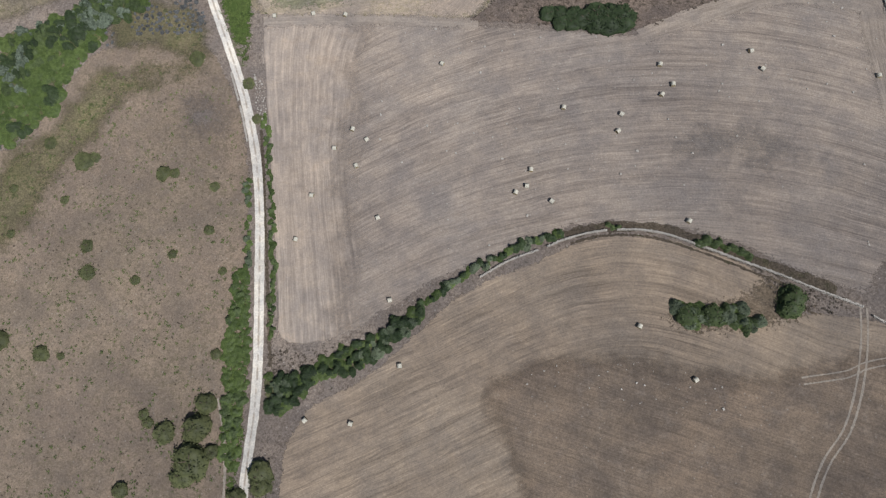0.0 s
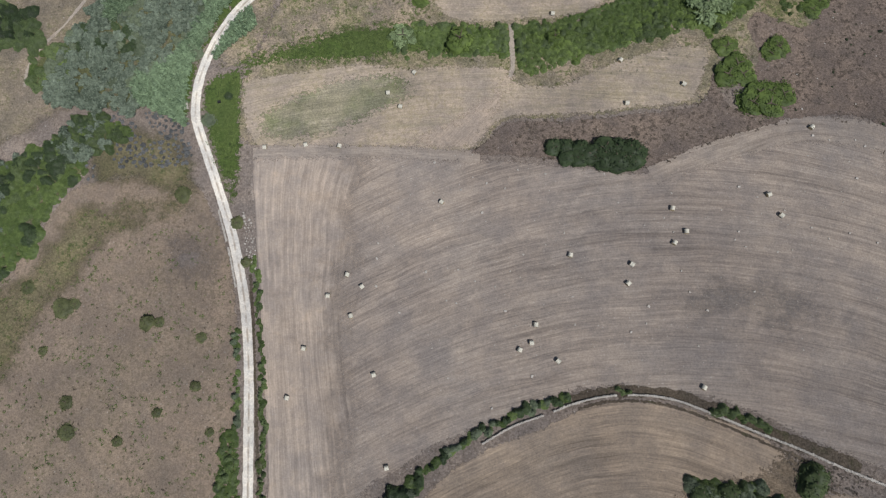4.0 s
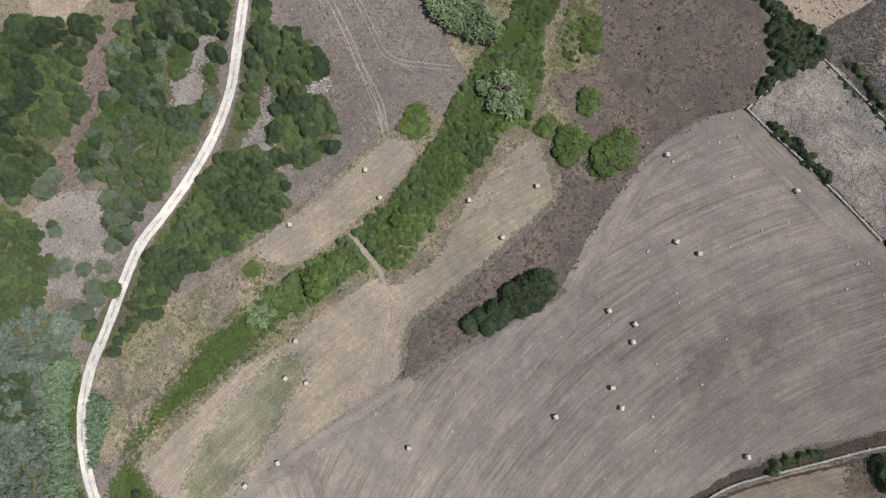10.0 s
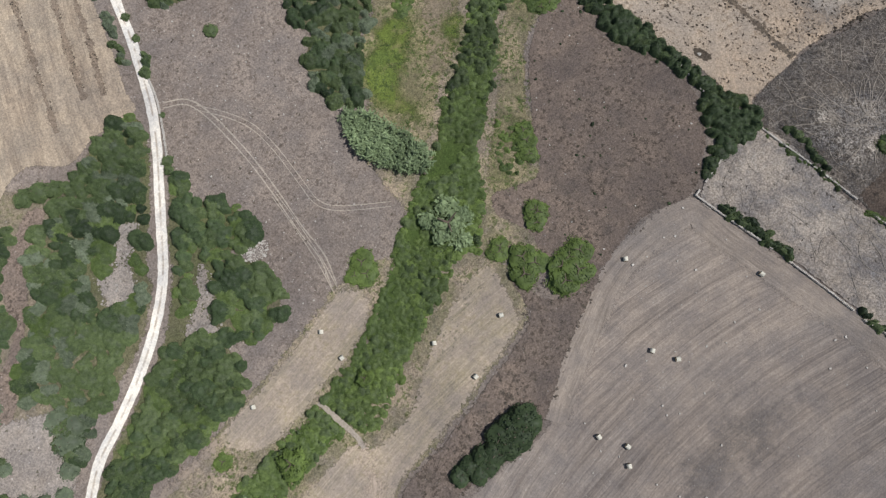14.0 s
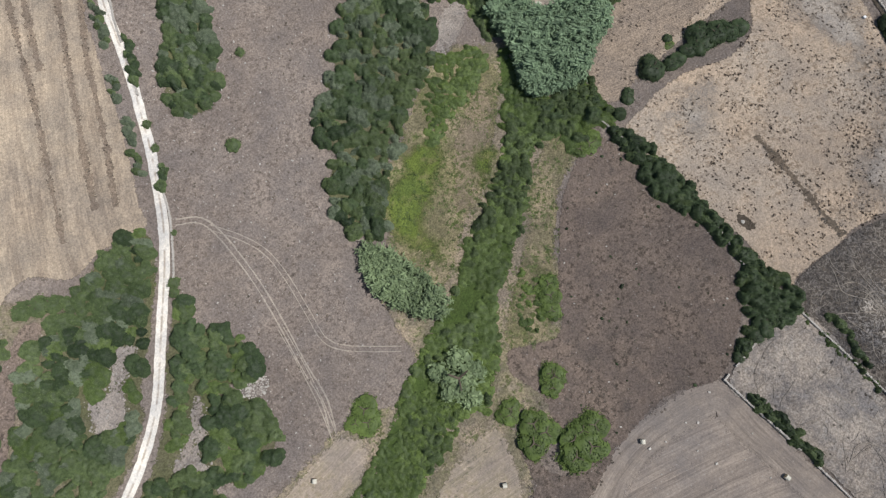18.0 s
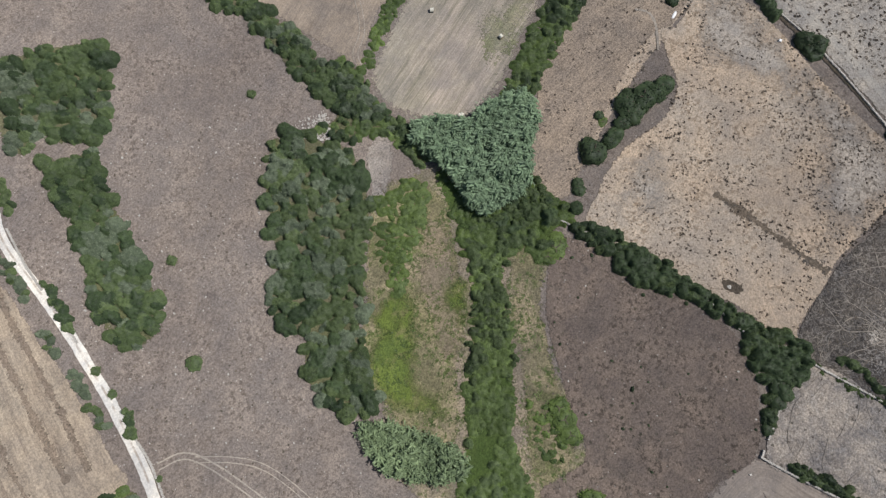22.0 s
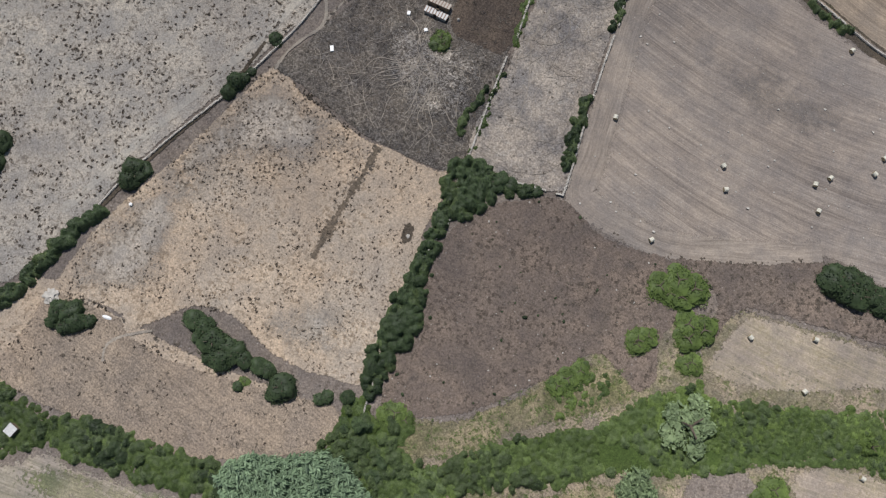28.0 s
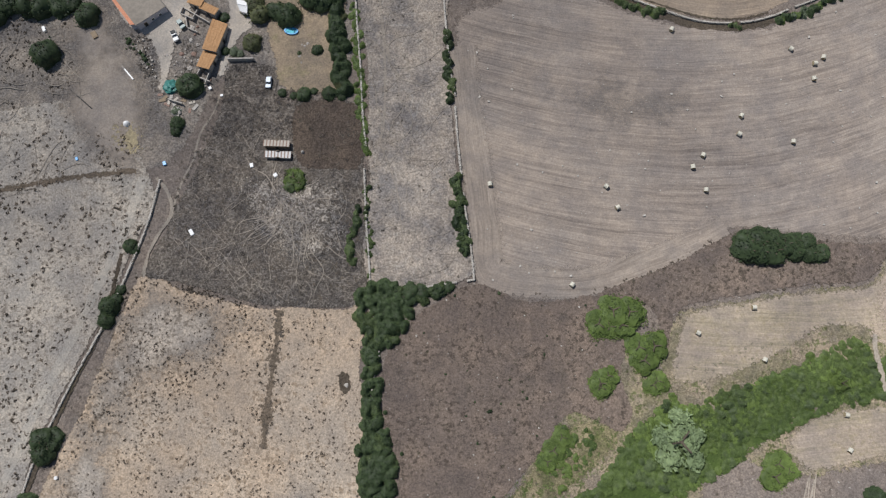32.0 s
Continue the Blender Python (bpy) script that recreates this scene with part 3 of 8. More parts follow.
sheet("field", [(-57.9, 114.9), (-56.7, 119.9), (-46.7, 121.1), (-29.2, 120.6), (-11.9, 119.8), (-13.3, 103.2), (-16.7, 83.2), (-17.8, 61), (-13.8, 47.3), (-11.8, 36.7), (-15.2, 23.5), (-26.9, 16.2), (-36.9, 14), (-45.6, 14.2), (-49.2, 18.2), (-49.3, 25.8), (-51, 41.5), (-52.9, 63.3), (-54.7, 84.3)],
      STUBBLE, "pale mown stubble with straight rows beside the track", "field", west_rows, fade=[(-11.5, 120.1), (-13.3, 103.2), (-16.7, 83.2), (-17.8, 61), (-13.8, 47.3), (-11.8, 36.7), (-15.2, 23.5)])
sheet("field", [(59.9, 75.2), (78.9, 82.5), (104.5, 78.5), (115.6, 67.4), (103.9, 55.8), (82.0, 57.4), (65.2, 63.3)], ASH, "ash-grey thin patch in the stubble", "field", big_rows)
lower = [(-47.2, -44.9), (-46.6, -28.2), (-45.7, -14.5), (-42.6, -10), (-38.8, -3.8), (-29.9, 0.7), (-21.8, 5.3), (-10.3, 14.7), (3.1, 25.9), (14.8, 32.2), (28.2, 36.7), (39.9, 42.1), (51.3, 43.8), (63.8, 42.1), (76, 38.3), (87.7, 32.6), (93, 25.9), (96.7, 20.3), (108.6, 18.4), (116.1, 17.4), (128.9, 12.5), (147, 4.5), (134, -44.9)]
sheet("field", lower, STUBBLE_TAN, "tan mown stubble field below the stone wall", "field", lambda x, y: south_y(x) - y)
sheet("field", [(7.2, -1.6), (13.9, 7.7), (26.7, 11.3), (42.5, 13.2), (57.7, 11.2), (72.5, 7.7), (87.1, 5.8), (98, 8.6), (114.9, 11.3), (139.4, 4.7), (127.3, -44.8), (20.5, -44.8), (16.9, -28.6), (12.9, -16.8), (9.4, -7.7)],
      UMBER, "darker brown stubble in the middle of the field", "field", lambda x, y: x * 0.35 + y)
sheet("field", [(62.2, 22), (81.7, 26), (90.6, 32.5), (94.7, 30.2), (101.8, 23.5), (105.2, 17.8), (91.5, 13.4), (69.8, 11.8), (61.5, 15.5)], WEEDS, "brown weeds around the bushes in the stubble", "field")
sheet("hillside", [(-160.7, -29.9), (-179.1, 73.6), (-141.7, 78.7), (-131.2, 86.6), (-119.8, 104.3), (-112.9, 112.2), (-97.9, 114.7), (-82.9, 115.3), (-74.3, 112), (-66.6, 98.6), (-62.8, 88.5), (-60.3, 76.8), (-58.8, 63.5), (-58.3, 36.4), (-56.3, 15.9), (-56.2, -0.3), (-56.9, -15.8), (-58.8, -30.7), (-58.9, -44.9), (-157.6, -44.8)],
      OLIVE, "dry olive-brown hillside with scattered green tufts", "hillside")
sheet("meadow", [(-141.6, 77.8), (-129.4, 86.9), (-119.6, 102.3), (-107, 109.9), (-82.6, 111.2), (-73, 106.8), (-79.7, 94.9), (-96.3, 93.5), (-106.1, 78.3), (-117.9, 67.3), (-126.9, 49.2), (-137, 42.4), (-158.7, 39.5)], OLIVE_GREEN, "half-green grass on the hillside", "meadow")
sheet("hillside", [(-87.3, 97.2), (-74.9, 106.9), (-67, 98.6), (-62.7, 86.5), (-61.1, 74.9), (-69.1, 72.3), (-80.2, 75.5), (-88.1, 83.4)], MAUVE, "mauve-grey bare patch on the hillside", "hillside")
sheet("meadow", [(-58.8, 185.4), (-51.0, 178.6), (-52.7, 164.0), (-59.6, 152.9), (-67.3, 149.3), (-71.2, 150.4), (-68.7, 160.9), (-63.6, 172.1)], GRASS_DRY, "rough tan and green grass beside the track", "meadow")
sheet("verge", [(-73.4, 129.7), (-62, 129.5), (-61, 116.9), (-60.8, 108.6), (-62.1, 103.5), (-64.6, 105.6), (-68.9, 117.1), (-70.1, 121.2)], GRASS, "thick green grass beside the track", "verge")
sheet("verge", [(-74.9, 145), (-68.4, 149.9), (-58.3, 152.2), (-60.4, 141.8), (-60.4, 124), (-60.7, 107.7), (-64, 103.1), (-67.7, 112.2), (-72.2, 125.2), (-75.2, 136.1)], GRASS, "thick green grass inside the bend of the track", "verge")
sheet("verge", [(-58.7, 34.7), (-56.8, 31.2), (-56, 15.9), (-56.1, -3.5), (-56.9, -15.8), (-57.9, -30.7), (-62.4, -30.6), (-62.7, -14.2), (-64.2, -0.2), (-62.7, 9.5), (-59.7, 16), (-61, 29.6)], GRASS, "tall green bracken beside the track", "verge")
ribbon("headland", [(-57.5, 121.2), (-46, 121.6), (-29.3, 121.2), (-11.9, 120.4), (5.4, 118.6), (14, 117.6)], 7.0, HEADLAND, "pale worn edge between stubble and hay strip", "field", 0.1)
sheet("field", [(-63.3, 145.8), (-58, 148), (-36.7, 151), (-22.4, 152.2), (-8.1, 150.3), (6.3, 150.8), (24, 149.2), (27.3, 143.9), (41.3, 142.4), (52.1, 147.6), (64.7, 151.7), (77.1, 154), (87.4, 153.3), (89.4, 149.5), (84.2, 136.8), (78.5, 131.9), (57.4, 130.4), (40.3, 129.7), (23.1, 129.6), (17.7, 125.2), (9.7, 118.6), (-11.9, 120.5), (-29.3, 121), (-50.1, 121.5), (-57.8, 122.9), (-61.7, 133)],
      HAY, "hay strip, half tan and half green, with round bales", "field", lambda x, y: y + 0.0015 * (x - 20) ** 2)
sheet("field", [(-59.3, 134.7), (-50.7, 140.1), (-36.7, 146.8), (-20.6, 150.2), (-8.1, 148.4), (-4.7, 138.9), (-18.8, 131), (-29.3, 125.9), (-43.2, 123.1), (-55.4, 123.8)], HAY_LUSH, "greenish part of the hay strip", "field", lambda x, y: y + 0.0015 * (x - 20) ** 2)
for spot in ([(35.4, 178), (45.8, 175), (51.5, 171), (47.5, 165.1), (34.5, 164.8), (27.7, 167.6), (25.7, 172.5)], [(26.4, 166.5), (29.7, 162.7), (22.6, 160.8), (10.3, 165.1), (7.2, 168.9)], [(70.3, 151.2), (80.3, 152.9), (86.5, 153.6), (82.1, 147.8), (69.6, 143.9), (57.5, 142.5), (50.5, 143.1), (59.3, 148.4)]):
    sheet("field", spot, HAY_LUSH, "green streak in the hay strip", "field", lambda x, y: y + 0.0015 * (x - 20) ** 2)
sheet("field", [(-13.6, 121.8), (5.8, 133), (18.4, 141.9), (25, 150.1), (28.2, 144.3), (24.4, 137.9), (21.4, 129.6), (10.6, 119.1)], WAY, "worn tan way across the hay strip", "field", lambda x, y: x - y)
sheet("field", [(-0.3, 179.5), (19.8, 179.9), (39.9, 180.8), (54.6, 182.3), (57.6, 178.3), (59.5, 173.7), (53.6, 167.1), (42.7, 164.7), (30.1, 164.2), (15.6, 163.8), (4.8, 165.6), (-1, 172.8)], HAY, "small tan hay strip between woods", "field", lambda x, y: y)
sheet("field", [(-29.6, 181.5), (-14.9, 181.2), (0, 179.5), (-0.8, 175.5), (-13.2, 176.6), (-28.7, 177.6)], STUBBLE_BROWN, "bare brown strip along the wood", "field", lambda x, y: y)
sheet("meadow", [(-56.5, 160.7), (-53.1, 170.1), (-45.6, 178.5), (-29.6, 177.8), (-2.3, 172.9), (4.8, 165.6), (-11.5, 165.1), (-29.6, 162.5), (-47.6, 160.2)], GRASS_DRY, "rough grass, half tan and half green", "meadow")
sheet("meadow", [(-59.9, 151.9), (-36.7, 151), (-8.1, 150.9), (24.1, 149.8), (27.4, 144.5), (41.3, 142.8), (52.1, 147.9), (64.7, 152.3), (77.1, 154.4), (88.2, 153.4), (91.7, 150.4), (92.2, 145.4), (97.1, 137.7), (112.7, 149.3), (126.6, 161.5), (139.4, 176.8), (148.7, 185.3), (155.6, 188.4), (172.3, 192.5), (180.2, 203.4), (174.6, 210.2), (175.5, 235), (169.5, 240.5), (157.3, 248.7), (136.3, 239.1), (116.5, 227.5), (103.8, 213.4), (96.6, 215.4), (89, 204.4), (86.1, 193.9), (84.3, 184.7), (84.2, 185.4), (82.3, 179.2), (72.7, 176.8), (61.5, 174), (49.1, 167.7), (36.8, 165.5), (24.7, 163.9), (4.8, 165.6), (-11.5, 165.5), (-44, 160.5), (-60, 156)], GRASS_DRY, "rough tan and green grass of the valley floor", "meadow")
sheet("meadow", [(-65.2, 151.5), (-58.2, 155.4), (-44, 160.1), (-26, 164.5), (-11.5, 165.1), (4.8, 165.5), (30.1, 163.8), (53.5, 166), (39.1, 165.3), (52.7, 168.6), (62.8, 172.4), (80.6, 181.2), (95.6, 185.9), (109.1, 190.3), (108.1, 191.2), (117.3, 196.2), (128.5, 198.6), (143.2, 207.9), (158.2, 219.2), (163.9, 229.6), (174.1, 233.6), (172.5, 208.2), (163.9, 203.4), (155.5, 201.2), (140.5, 190.7), (121.2, 178.8), (113.7, 176.9), (103.7, 164.5), (88.4, 153.8), (91.2, 153.9), (81.4, 160.6), (64.9, 153.6), (50.1, 150.6), (38.4, 149.4), (27.9, 149.5), (25, 150.7), (6.3, 152.7), (-11.6, 153.2), (-29.6, 151.6), (-51, 151.6), (-58.1, 149.5)],
      GRASS, "dense green growth along the valley bottom", "meadow")
sheet("meadow", [(155.9, 247.2), (167.4, 241), (167.3, 229.2), (162.5, 223.1), (145.7, 210.5), (135.2, 203.1), (122.3, 198.5), (108.7, 190.6), (98.8, 190.9), (95.5, 201.8), (103.8, 213.4), (108.6, 227.5), (122.6, 231.7), (134, 238.6)], MEADOW, "valley meadow, green and tan in patches", "meadow")
sheet("clearing", [(165.5, 256.9), (173.7, 258), (178.6, 256.7), (174.7, 250.8), (165.2, 245.6), (155, 242.9), (147.2, 242.2), (156.2, 249.1)], ROCKY, "stony tan strip between wood and meadow", "clearing")
sheet("meadow", [(122.3, 231.1), (132.5, 231.4), (139, 228.2), (138.5, 221), (126.2, 212), (117.3, 207.3), (114, 196.6), (112.6, 191.1), (104.8, 190.5), (102.5, 203.5), (101.1, 213.2), (105.9, 224.5), (114.1, 227.7)], GRASS_BRIGHT, "bright yellow-green wet meadow", "meadow")
sheet("meadow", [(158.6, 231.9), (162.8, 225.4), (149.6, 214.4), (134.5, 203.8), (123.5, 199.7), (117.8, 201.5), (128.9, 213.8), (139.5, 223.8), (150.5, 229)], GRASS_TAN, "tan dry strip of the valley meadow", "meadow")
sheet("meadow", [(140.1, 216.7), (150.6, 210.3), (140.9, 200.7), (130.2, 200.2), (131.3, 208.9)], GRASS_BRIGHT, "bright green patch of wet meadow", "meadow")
sheet("meadow", [(155.5, 201.2), (166.4, 202.3), (170.5, 194.3), (153.8, 187.8), (138.3, 176.3), (121.4, 160.9), (107.8, 160.7), (105.4, 167.2), (115.4, 175.2), (133, 186)], MEADOW, "rough green grass at the pasture's edge", "meadow")
sheet("pasture", [(171.7, 193.1), (175.6, 176.4), (175.4, 156.9), (170.6, 138.4), (163.1, 128), (142.9, 118.8), (126, 125.4), (105.5, 125.5), (98.7, 136.5), (102.6, 148.9), (100.6, 159), (105.4, 165), (119.1, 158.6), (130.6, 169.9), (148.7, 185.3), (162.7, 191.6)], SCRUB_DARK, "dark brown scrub pasture inside a hedge", "pasture")
sheet("pasture", [(10.9, 118.6), (17.7, 124.8), (23.1, 129.2), (40.3, 129.4), (57.3, 130), (74.2, 131), (79.7, 131.8), (84.3, 134), (89.7, 146), (92.4, 130.8), (109.5, 126.4), (102.5, 123.1), (87.2, 119.1), (72.7, 114.1), (63.4, 111), (52.2, 112.6), (27.5, 116.5)], SCRUB_DARK, "wedge of brown scrub between the fields", "pasture")
sheet("pasture", [(-46.7, 288.2), (-29, 278.1), (-39.1, 258.6), (-47.7, 234.9), (-59.5, 233.6), (-74, 234)], OLIVE, "tan dry grass beside the wood", "pasture")
sheet("pasture", [(12.4, 263.6), (16.6, 258.5), (6.6, 254.5), (-1.4, 247.7), (-7.6, 241.8), (-21.6, 231.8), (-27.6, 226), (-35.7, 222.5), (-41.2, 225.6), (-37.1, 235.2), (-26.1, 236.1), (-15, 241.7), (-7, 255.3), (1.9, 258.9)], SCRUB_DARK, "bare brown way between two clumps", "pasture")
straw = sorted((y, x) for x, y in [(96.2, 372.7), (80.1, 347.3), (54.8, 308.8), (33.6, 272.5), (25.8, 254.3)])
straw_x = lambda y: np.interp(y, [a for a, _ in straw], [b for _, b in straw])
sheet("field", [(116.9, 359.8), (111, 354.8), (103.4, 351.8), (91.1, 338.2), (83, 326.2), (79.3, 315.3), (73.2, 302.3), (70.4, 293.4), (62.9, 278.2), (57.5, 268.1), (54.7, 261.6), (40.8, 264.2), (29.5, 263.6), (19.1, 272.1), (-2.3, 266.4), (-12.1, 269.6), (-1, 293.2), (31.1, 318), (15.5, 345.6), (81.1, 433), (128.9, 387.1)], STRAW, "straw-coloured field with dark curved rows", "field", lambda x, y: (x - straw_x(y)) * 0.73)
sheet("field", [(297.6, 277.0), (294.3, 258.0), (287.8, 237.9), (284.0, 236.0), (271.1, 239.2), (264.4, 236.4), (257.3, 231.5), (248.6, 232.8), (237.9, 232.4), (225.1, 231.4), (209.7, 230.0), (201.2, 231.4), (190.8, 233.9), (184.7, 247), (182.8, 259.1), (188.2, 268.8), (200, 271.8), (233.1, 275.9), (241.1, 277.0), (253.2, 277.7), (272.4, 278.4), (293.4, 276.9)], HAY_GREEN, "mown hay field with green streaks", "field", lambda x, y: y + 0.03 * x)
for spot in ([(268.0, 244.6), (263.8, 238.6), (251.3, 233.1), (236.4, 232.6), (219.1, 230.6), (215.0, 238.0), (224.6, 245.1), (238.7, 245.0), (252.2, 247.1)], [(230.6, 249.5), (232.1, 235.0), (209.0, 232.7), (211.1, 240.2), (218.9, 247.4)]):
    sheet("field", spot, HAY_LUSH, "green streak in the mown hay field", "field", lambda x, y: y + 0.03 * x)
sheet("field", [(330, 400), (303, 291), (277.2, 288.5), (262.1, 286.5), (241.7, 281.5), (226.9, 278), (208.5, 276.9), (187.8, 270.9), (190.1, 278.5), (190.6, 291), (191.5, 308.8), (190.6, 331.2), (191.7, 354.1), (192.6, 389.1)], STUBBLE_BROWN, "brown harvested field beyond the hedge", "field", lambda x, y: y - 0.1 * x)
sheet("field", [(311.1, 288.9), (307.6, 278.6), (305.2, 267.8), (304.2, 255.5), (302.8, 247.1), (299.7, 237.2), (307.3, 236.7), (321.6, 236.3), (344.3, 279.0)], STUBBLE_BROWN, "pale harvested field beyond the dark hedge", "field", lambda x, y: y)
for spot in ([(245.8, 327.0), (244.5, 307.5), (243.2, 284.2), (230.9, 282.0), (230.9, 297.5), (232.9, 311.6), (237.8, 322.6)], [(246.8, 353.3), (244.8, 332.2), (232.8, 315.1), (232.8, 330.6), (236.7, 351.7)]):
    sheet("field", spot, WEEDS, "darker band in the brown field", "field")
sheet("field", [(294.7, 217.6), (283.9, 189.1), (249.6, 191.9), (229.9, 194.4), (210.4, 195.2), (191.7, 195.9), (182.1, 198.8), (189.5, 211.1), (200.2, 214.9), (211.6, 220.2), (229.7, 220.7), (249.9, 220.4), (269.1, 220.7)], GOLD, "straw-coloured strip of dry grass", "field")
sheet("pasture", [(172, 119.5), (176, 138.6), (175.3, 155.6), (176.7, 171.2), (178.1, 186.6), (185.8, 188.8), (197.6, 189.4), (208.8, 187.4), (219.4, 182.5), (228.8, 181.4), (235, 183.9), (248.3, 195.2), (253.2, 191.7), (272.5, 190.7), (277.1, 192.7), (270, 167.2), (255.1, 140.3), (247.2, 122.8), (237.4, 104.8), (225.5, 111.2), (204.2, 118.8), (193, 119.9), (178.3, 121.5)], GOLD, "golden dry pasture dotted with thistle tufts", "pasture")
sheet("pasture", [(280.7, 191.5), (271.3, 165.8), (264, 150.8), (252, 122.7), (237.3, 105.5), (203.6, 118.5), (202.2, 128.9), (224.5, 138), (238.5, 145), (242.5, 161.8), (241.5, 176.8), (253.2, 190.5)], PALE_VEIL, "greyish bleached side of the dry pasture", "pasture")
sheet("pasture", [(181.4, 146.9), (183.4, 144.6), (183.2, 140.5), (181.4, 138.8), (179.5, 140.9), (179.3, 144.9)], DITCH, "dark weed patch in the golden grass", "pasture")
sheet("pasture", [(216.2, 182.7), (207.7, 167.2), (191.2, 166.1), (182, 179.4), (189.1, 186.8), (203.1, 188.7)], PALE_VEIL, "bleached foot of the dry pasture", "pasture")
sheet("pasture", [(277, 193), (272.4, 190.8), (253, 192), (247.7, 195.9), (229.2, 198.1), (193.6, 195.5), (185, 194.9), (181.4, 198.4), (185.4, 208.6), (205.4, 218.4), (224.2, 222.7), (250.3, 223), (276.6, 220.4), (282.8, 215.4), (279.3, 205.7)], FURROW, "dry tan ground with old furrows", "pasture", lambda x, y: y + 0.35 * x)
sheet("pasture", [(233.9, 76.9), (240.9, 100.9), (251.5, 121.8), (268, 150.3), (273.9, 167), (287.3, 191.2), (293.8, 197.4), (321.1, 228.3), (403.5, 91.8), (266.6, 50)], PALE, "pale dry pasture full of grey tufts", "pasture")
sheet("pasture", [(237.4, 106.2), (230.6, 92.8), (221.5, 75.9), (213.4, 58.4), (210.5, 45.6), (206, 43.2), (193.8, 46.6), (193.6, 57), (170.2, 60.8), (170.4, 82.2), (172.4, 117), (175.4, 122), (198.3, 120.2), (211.3, 116.2), (226.1, 110.1)], BURNT, "dark thistle ground with bleached stalks and trodden paths", "pasture")
sheet("pasture", [(212.8, 75.1), (200.8, 74.8), (178.7, 79.4), (171.7, 87.5), (173.2, 104.9), (181.5, 115.9), (194.5, 112.7), (207.2, 100.9), (214.2, 87.6)], BLEACHED, "net of bleached stalks and animal paths", "pasture")
sheet("pasture", [(189.7, 59), (170.3, 61.5), (170.9, 80.4), (178.8, 81.2), (190.6, 77.5)], BROWN, "brown weeds below the garden", "pasture")
sheet("paddock", [(165, 3.7), (136.5, 6.8), (141.9, 41.3), (142.6, 63.5), (143.1, 101.9), (142.1, 116.9), (171.7, 117.8), (169.8, 81.8), (167.6, 55)], GREY_PATH, "narrow trodden grey paddock between walls", "paddock")
sheet("yard", [(262.8, 21.2), (245.5, 17.1), (239.2, 30.6), (230, 49.8), (229.6, 58.9), (233.8, 74.4), (237, 78), (251.6, 74.3), (263, 53.7), (260, 37.8)], YARD, "bare grey-brown farmyard earth", "yard")
sheet("yard", [(247, 58), (238.5, 58), (234.9, 63.7), (236.3, 69.8), (241.4, 71), (246.3, 66.4)], HAY_LITTER, "loose yellow hay spread on the yard", "hay")
sheet("yard", [(244.2, 7.9), (217.6, 10.1), (220.3, 26.8), (224.9, 35.6), (227.3, 44.6), (229.7, 52), (232, 49.2), (230.8, 44.2), (232.2, 36.8), (235.7, 31.3), (239.8, 28.7), (243.2, 22.9)], CHALK, "pale gravel drive of the farm", "yard")
sheet("yard", [(209.3, 10.8), (201.4, 11.6), (201.3, 26.8), (200.6, 32.5), (204.6, 35.1), (208.1, 41), (210.9, 48.1), (213.4, 49.3), (212.7, 42.4), (209.8, 33.4), (209, 26)], CHALK, "white gravel beside the sheds", "yard")
sheet("garden", [(196.1, 12.1), (171.3, 14.8), (174.4, 44.9), (176.4, 56.7), (193.5, 53.7), (196.3, 42.3), (197.6, 34.7)], LAWN, "dry tan lawn of the farm garden", "garden")

# ---- plants ----
EVERGREEN = leafy("evergreen_leaves", (0.046, 0.074, 0.03), (0.14, 0.184, 0.076))
DARKLEAF = leafy("dark_leaves", (0.028, 0.048, 0.024), (0.086, 0.122, 0.054))
GREYLEAF = leafy("grey_green_leaves", (0.078, 0.104, 0.062), (0.18, 0.216, 0.138))
SILVER = leafy("silver_leaves", (0.078, 0.108, 0.074), (0.27, 0.325, 0.245))
CANE = leafy("cane_leaves", (0.062, 0.112, 0.056), (0.29, 0.385, 0.232))
POPLAR = leafy("pale_leaves", (0.1, 0.155, 0.064), (0.355, 0.445, 0.235))
BRAMBLE = leafy("bramble_leaves", (0.058, 0.096, 0.028), (0.16, 0.216, 0.07))
LIME = leafy("bright_green_leaves", (0.078, 0.124, 0.028), (0.185, 0.252, 0.072))
LAVENDER = leafy("grey_violet_leaves", (0.075, 0.078, 0.078), (0.185, 0.188, 0.19))
OLIVELEAF = leafy("olive_leaves", (0.075, 0.088, 0.038), (0.160, 0.172, 0.080))
TWIG = leafy("dry_grey_twigs", (0.120, 0.105, 0.095), (0.260, 0.230, 0.215))
THISTLE = leafy("dry_thistle", (0.090, 0.072, 0.054), (0.195, 0.156, 0.120))
TUFTLEAF = leafy("dry_tuft", (0.125, 0.102, 0.08), (0.27, 0.222, 0.174))
SEDGE = leafy("grass_blades", (0.075, 0.12, 0.032), (0.17, 0.222, 0.07))
BARK = plain("bark", (0.09, 0.07, 0.05), (0.15, 0.12, 0.09), 5.0, 0.9)


def ball():
    """A cube with halved faces blown up to a ball: 26 points, 24 quads."""
    pts, quads, seen = [], [], {}
    for axis in range(3):
        for sign in (-1, 1):
            ids = {}
            for i in range(3):
                for j in range(3):
                    v = [0.0, 0.0, 0.0]
                    v[axis], v[(axis + 1) % 3], v[(axis + 2) % 3] = sign, i - 1, j - 1
                    key = tuple(v)
                    if key not in seen:
                        seen[key] = len(pts)
                        a = np.array(v)
                        pts.append(a / np.linalg.norm(a))
                    ids[i, j] = seen[key]
            for i in range(2):
                for j in range(2):
                    q = [ids[i, j], ids[i + 1, j], ids[i + 1, j + 1], ids[i, j + 1]]
                    quads.append(q if sign > 0 else q[::-1])
    return np.array(pts), np.array(quads)


BALL = ball()


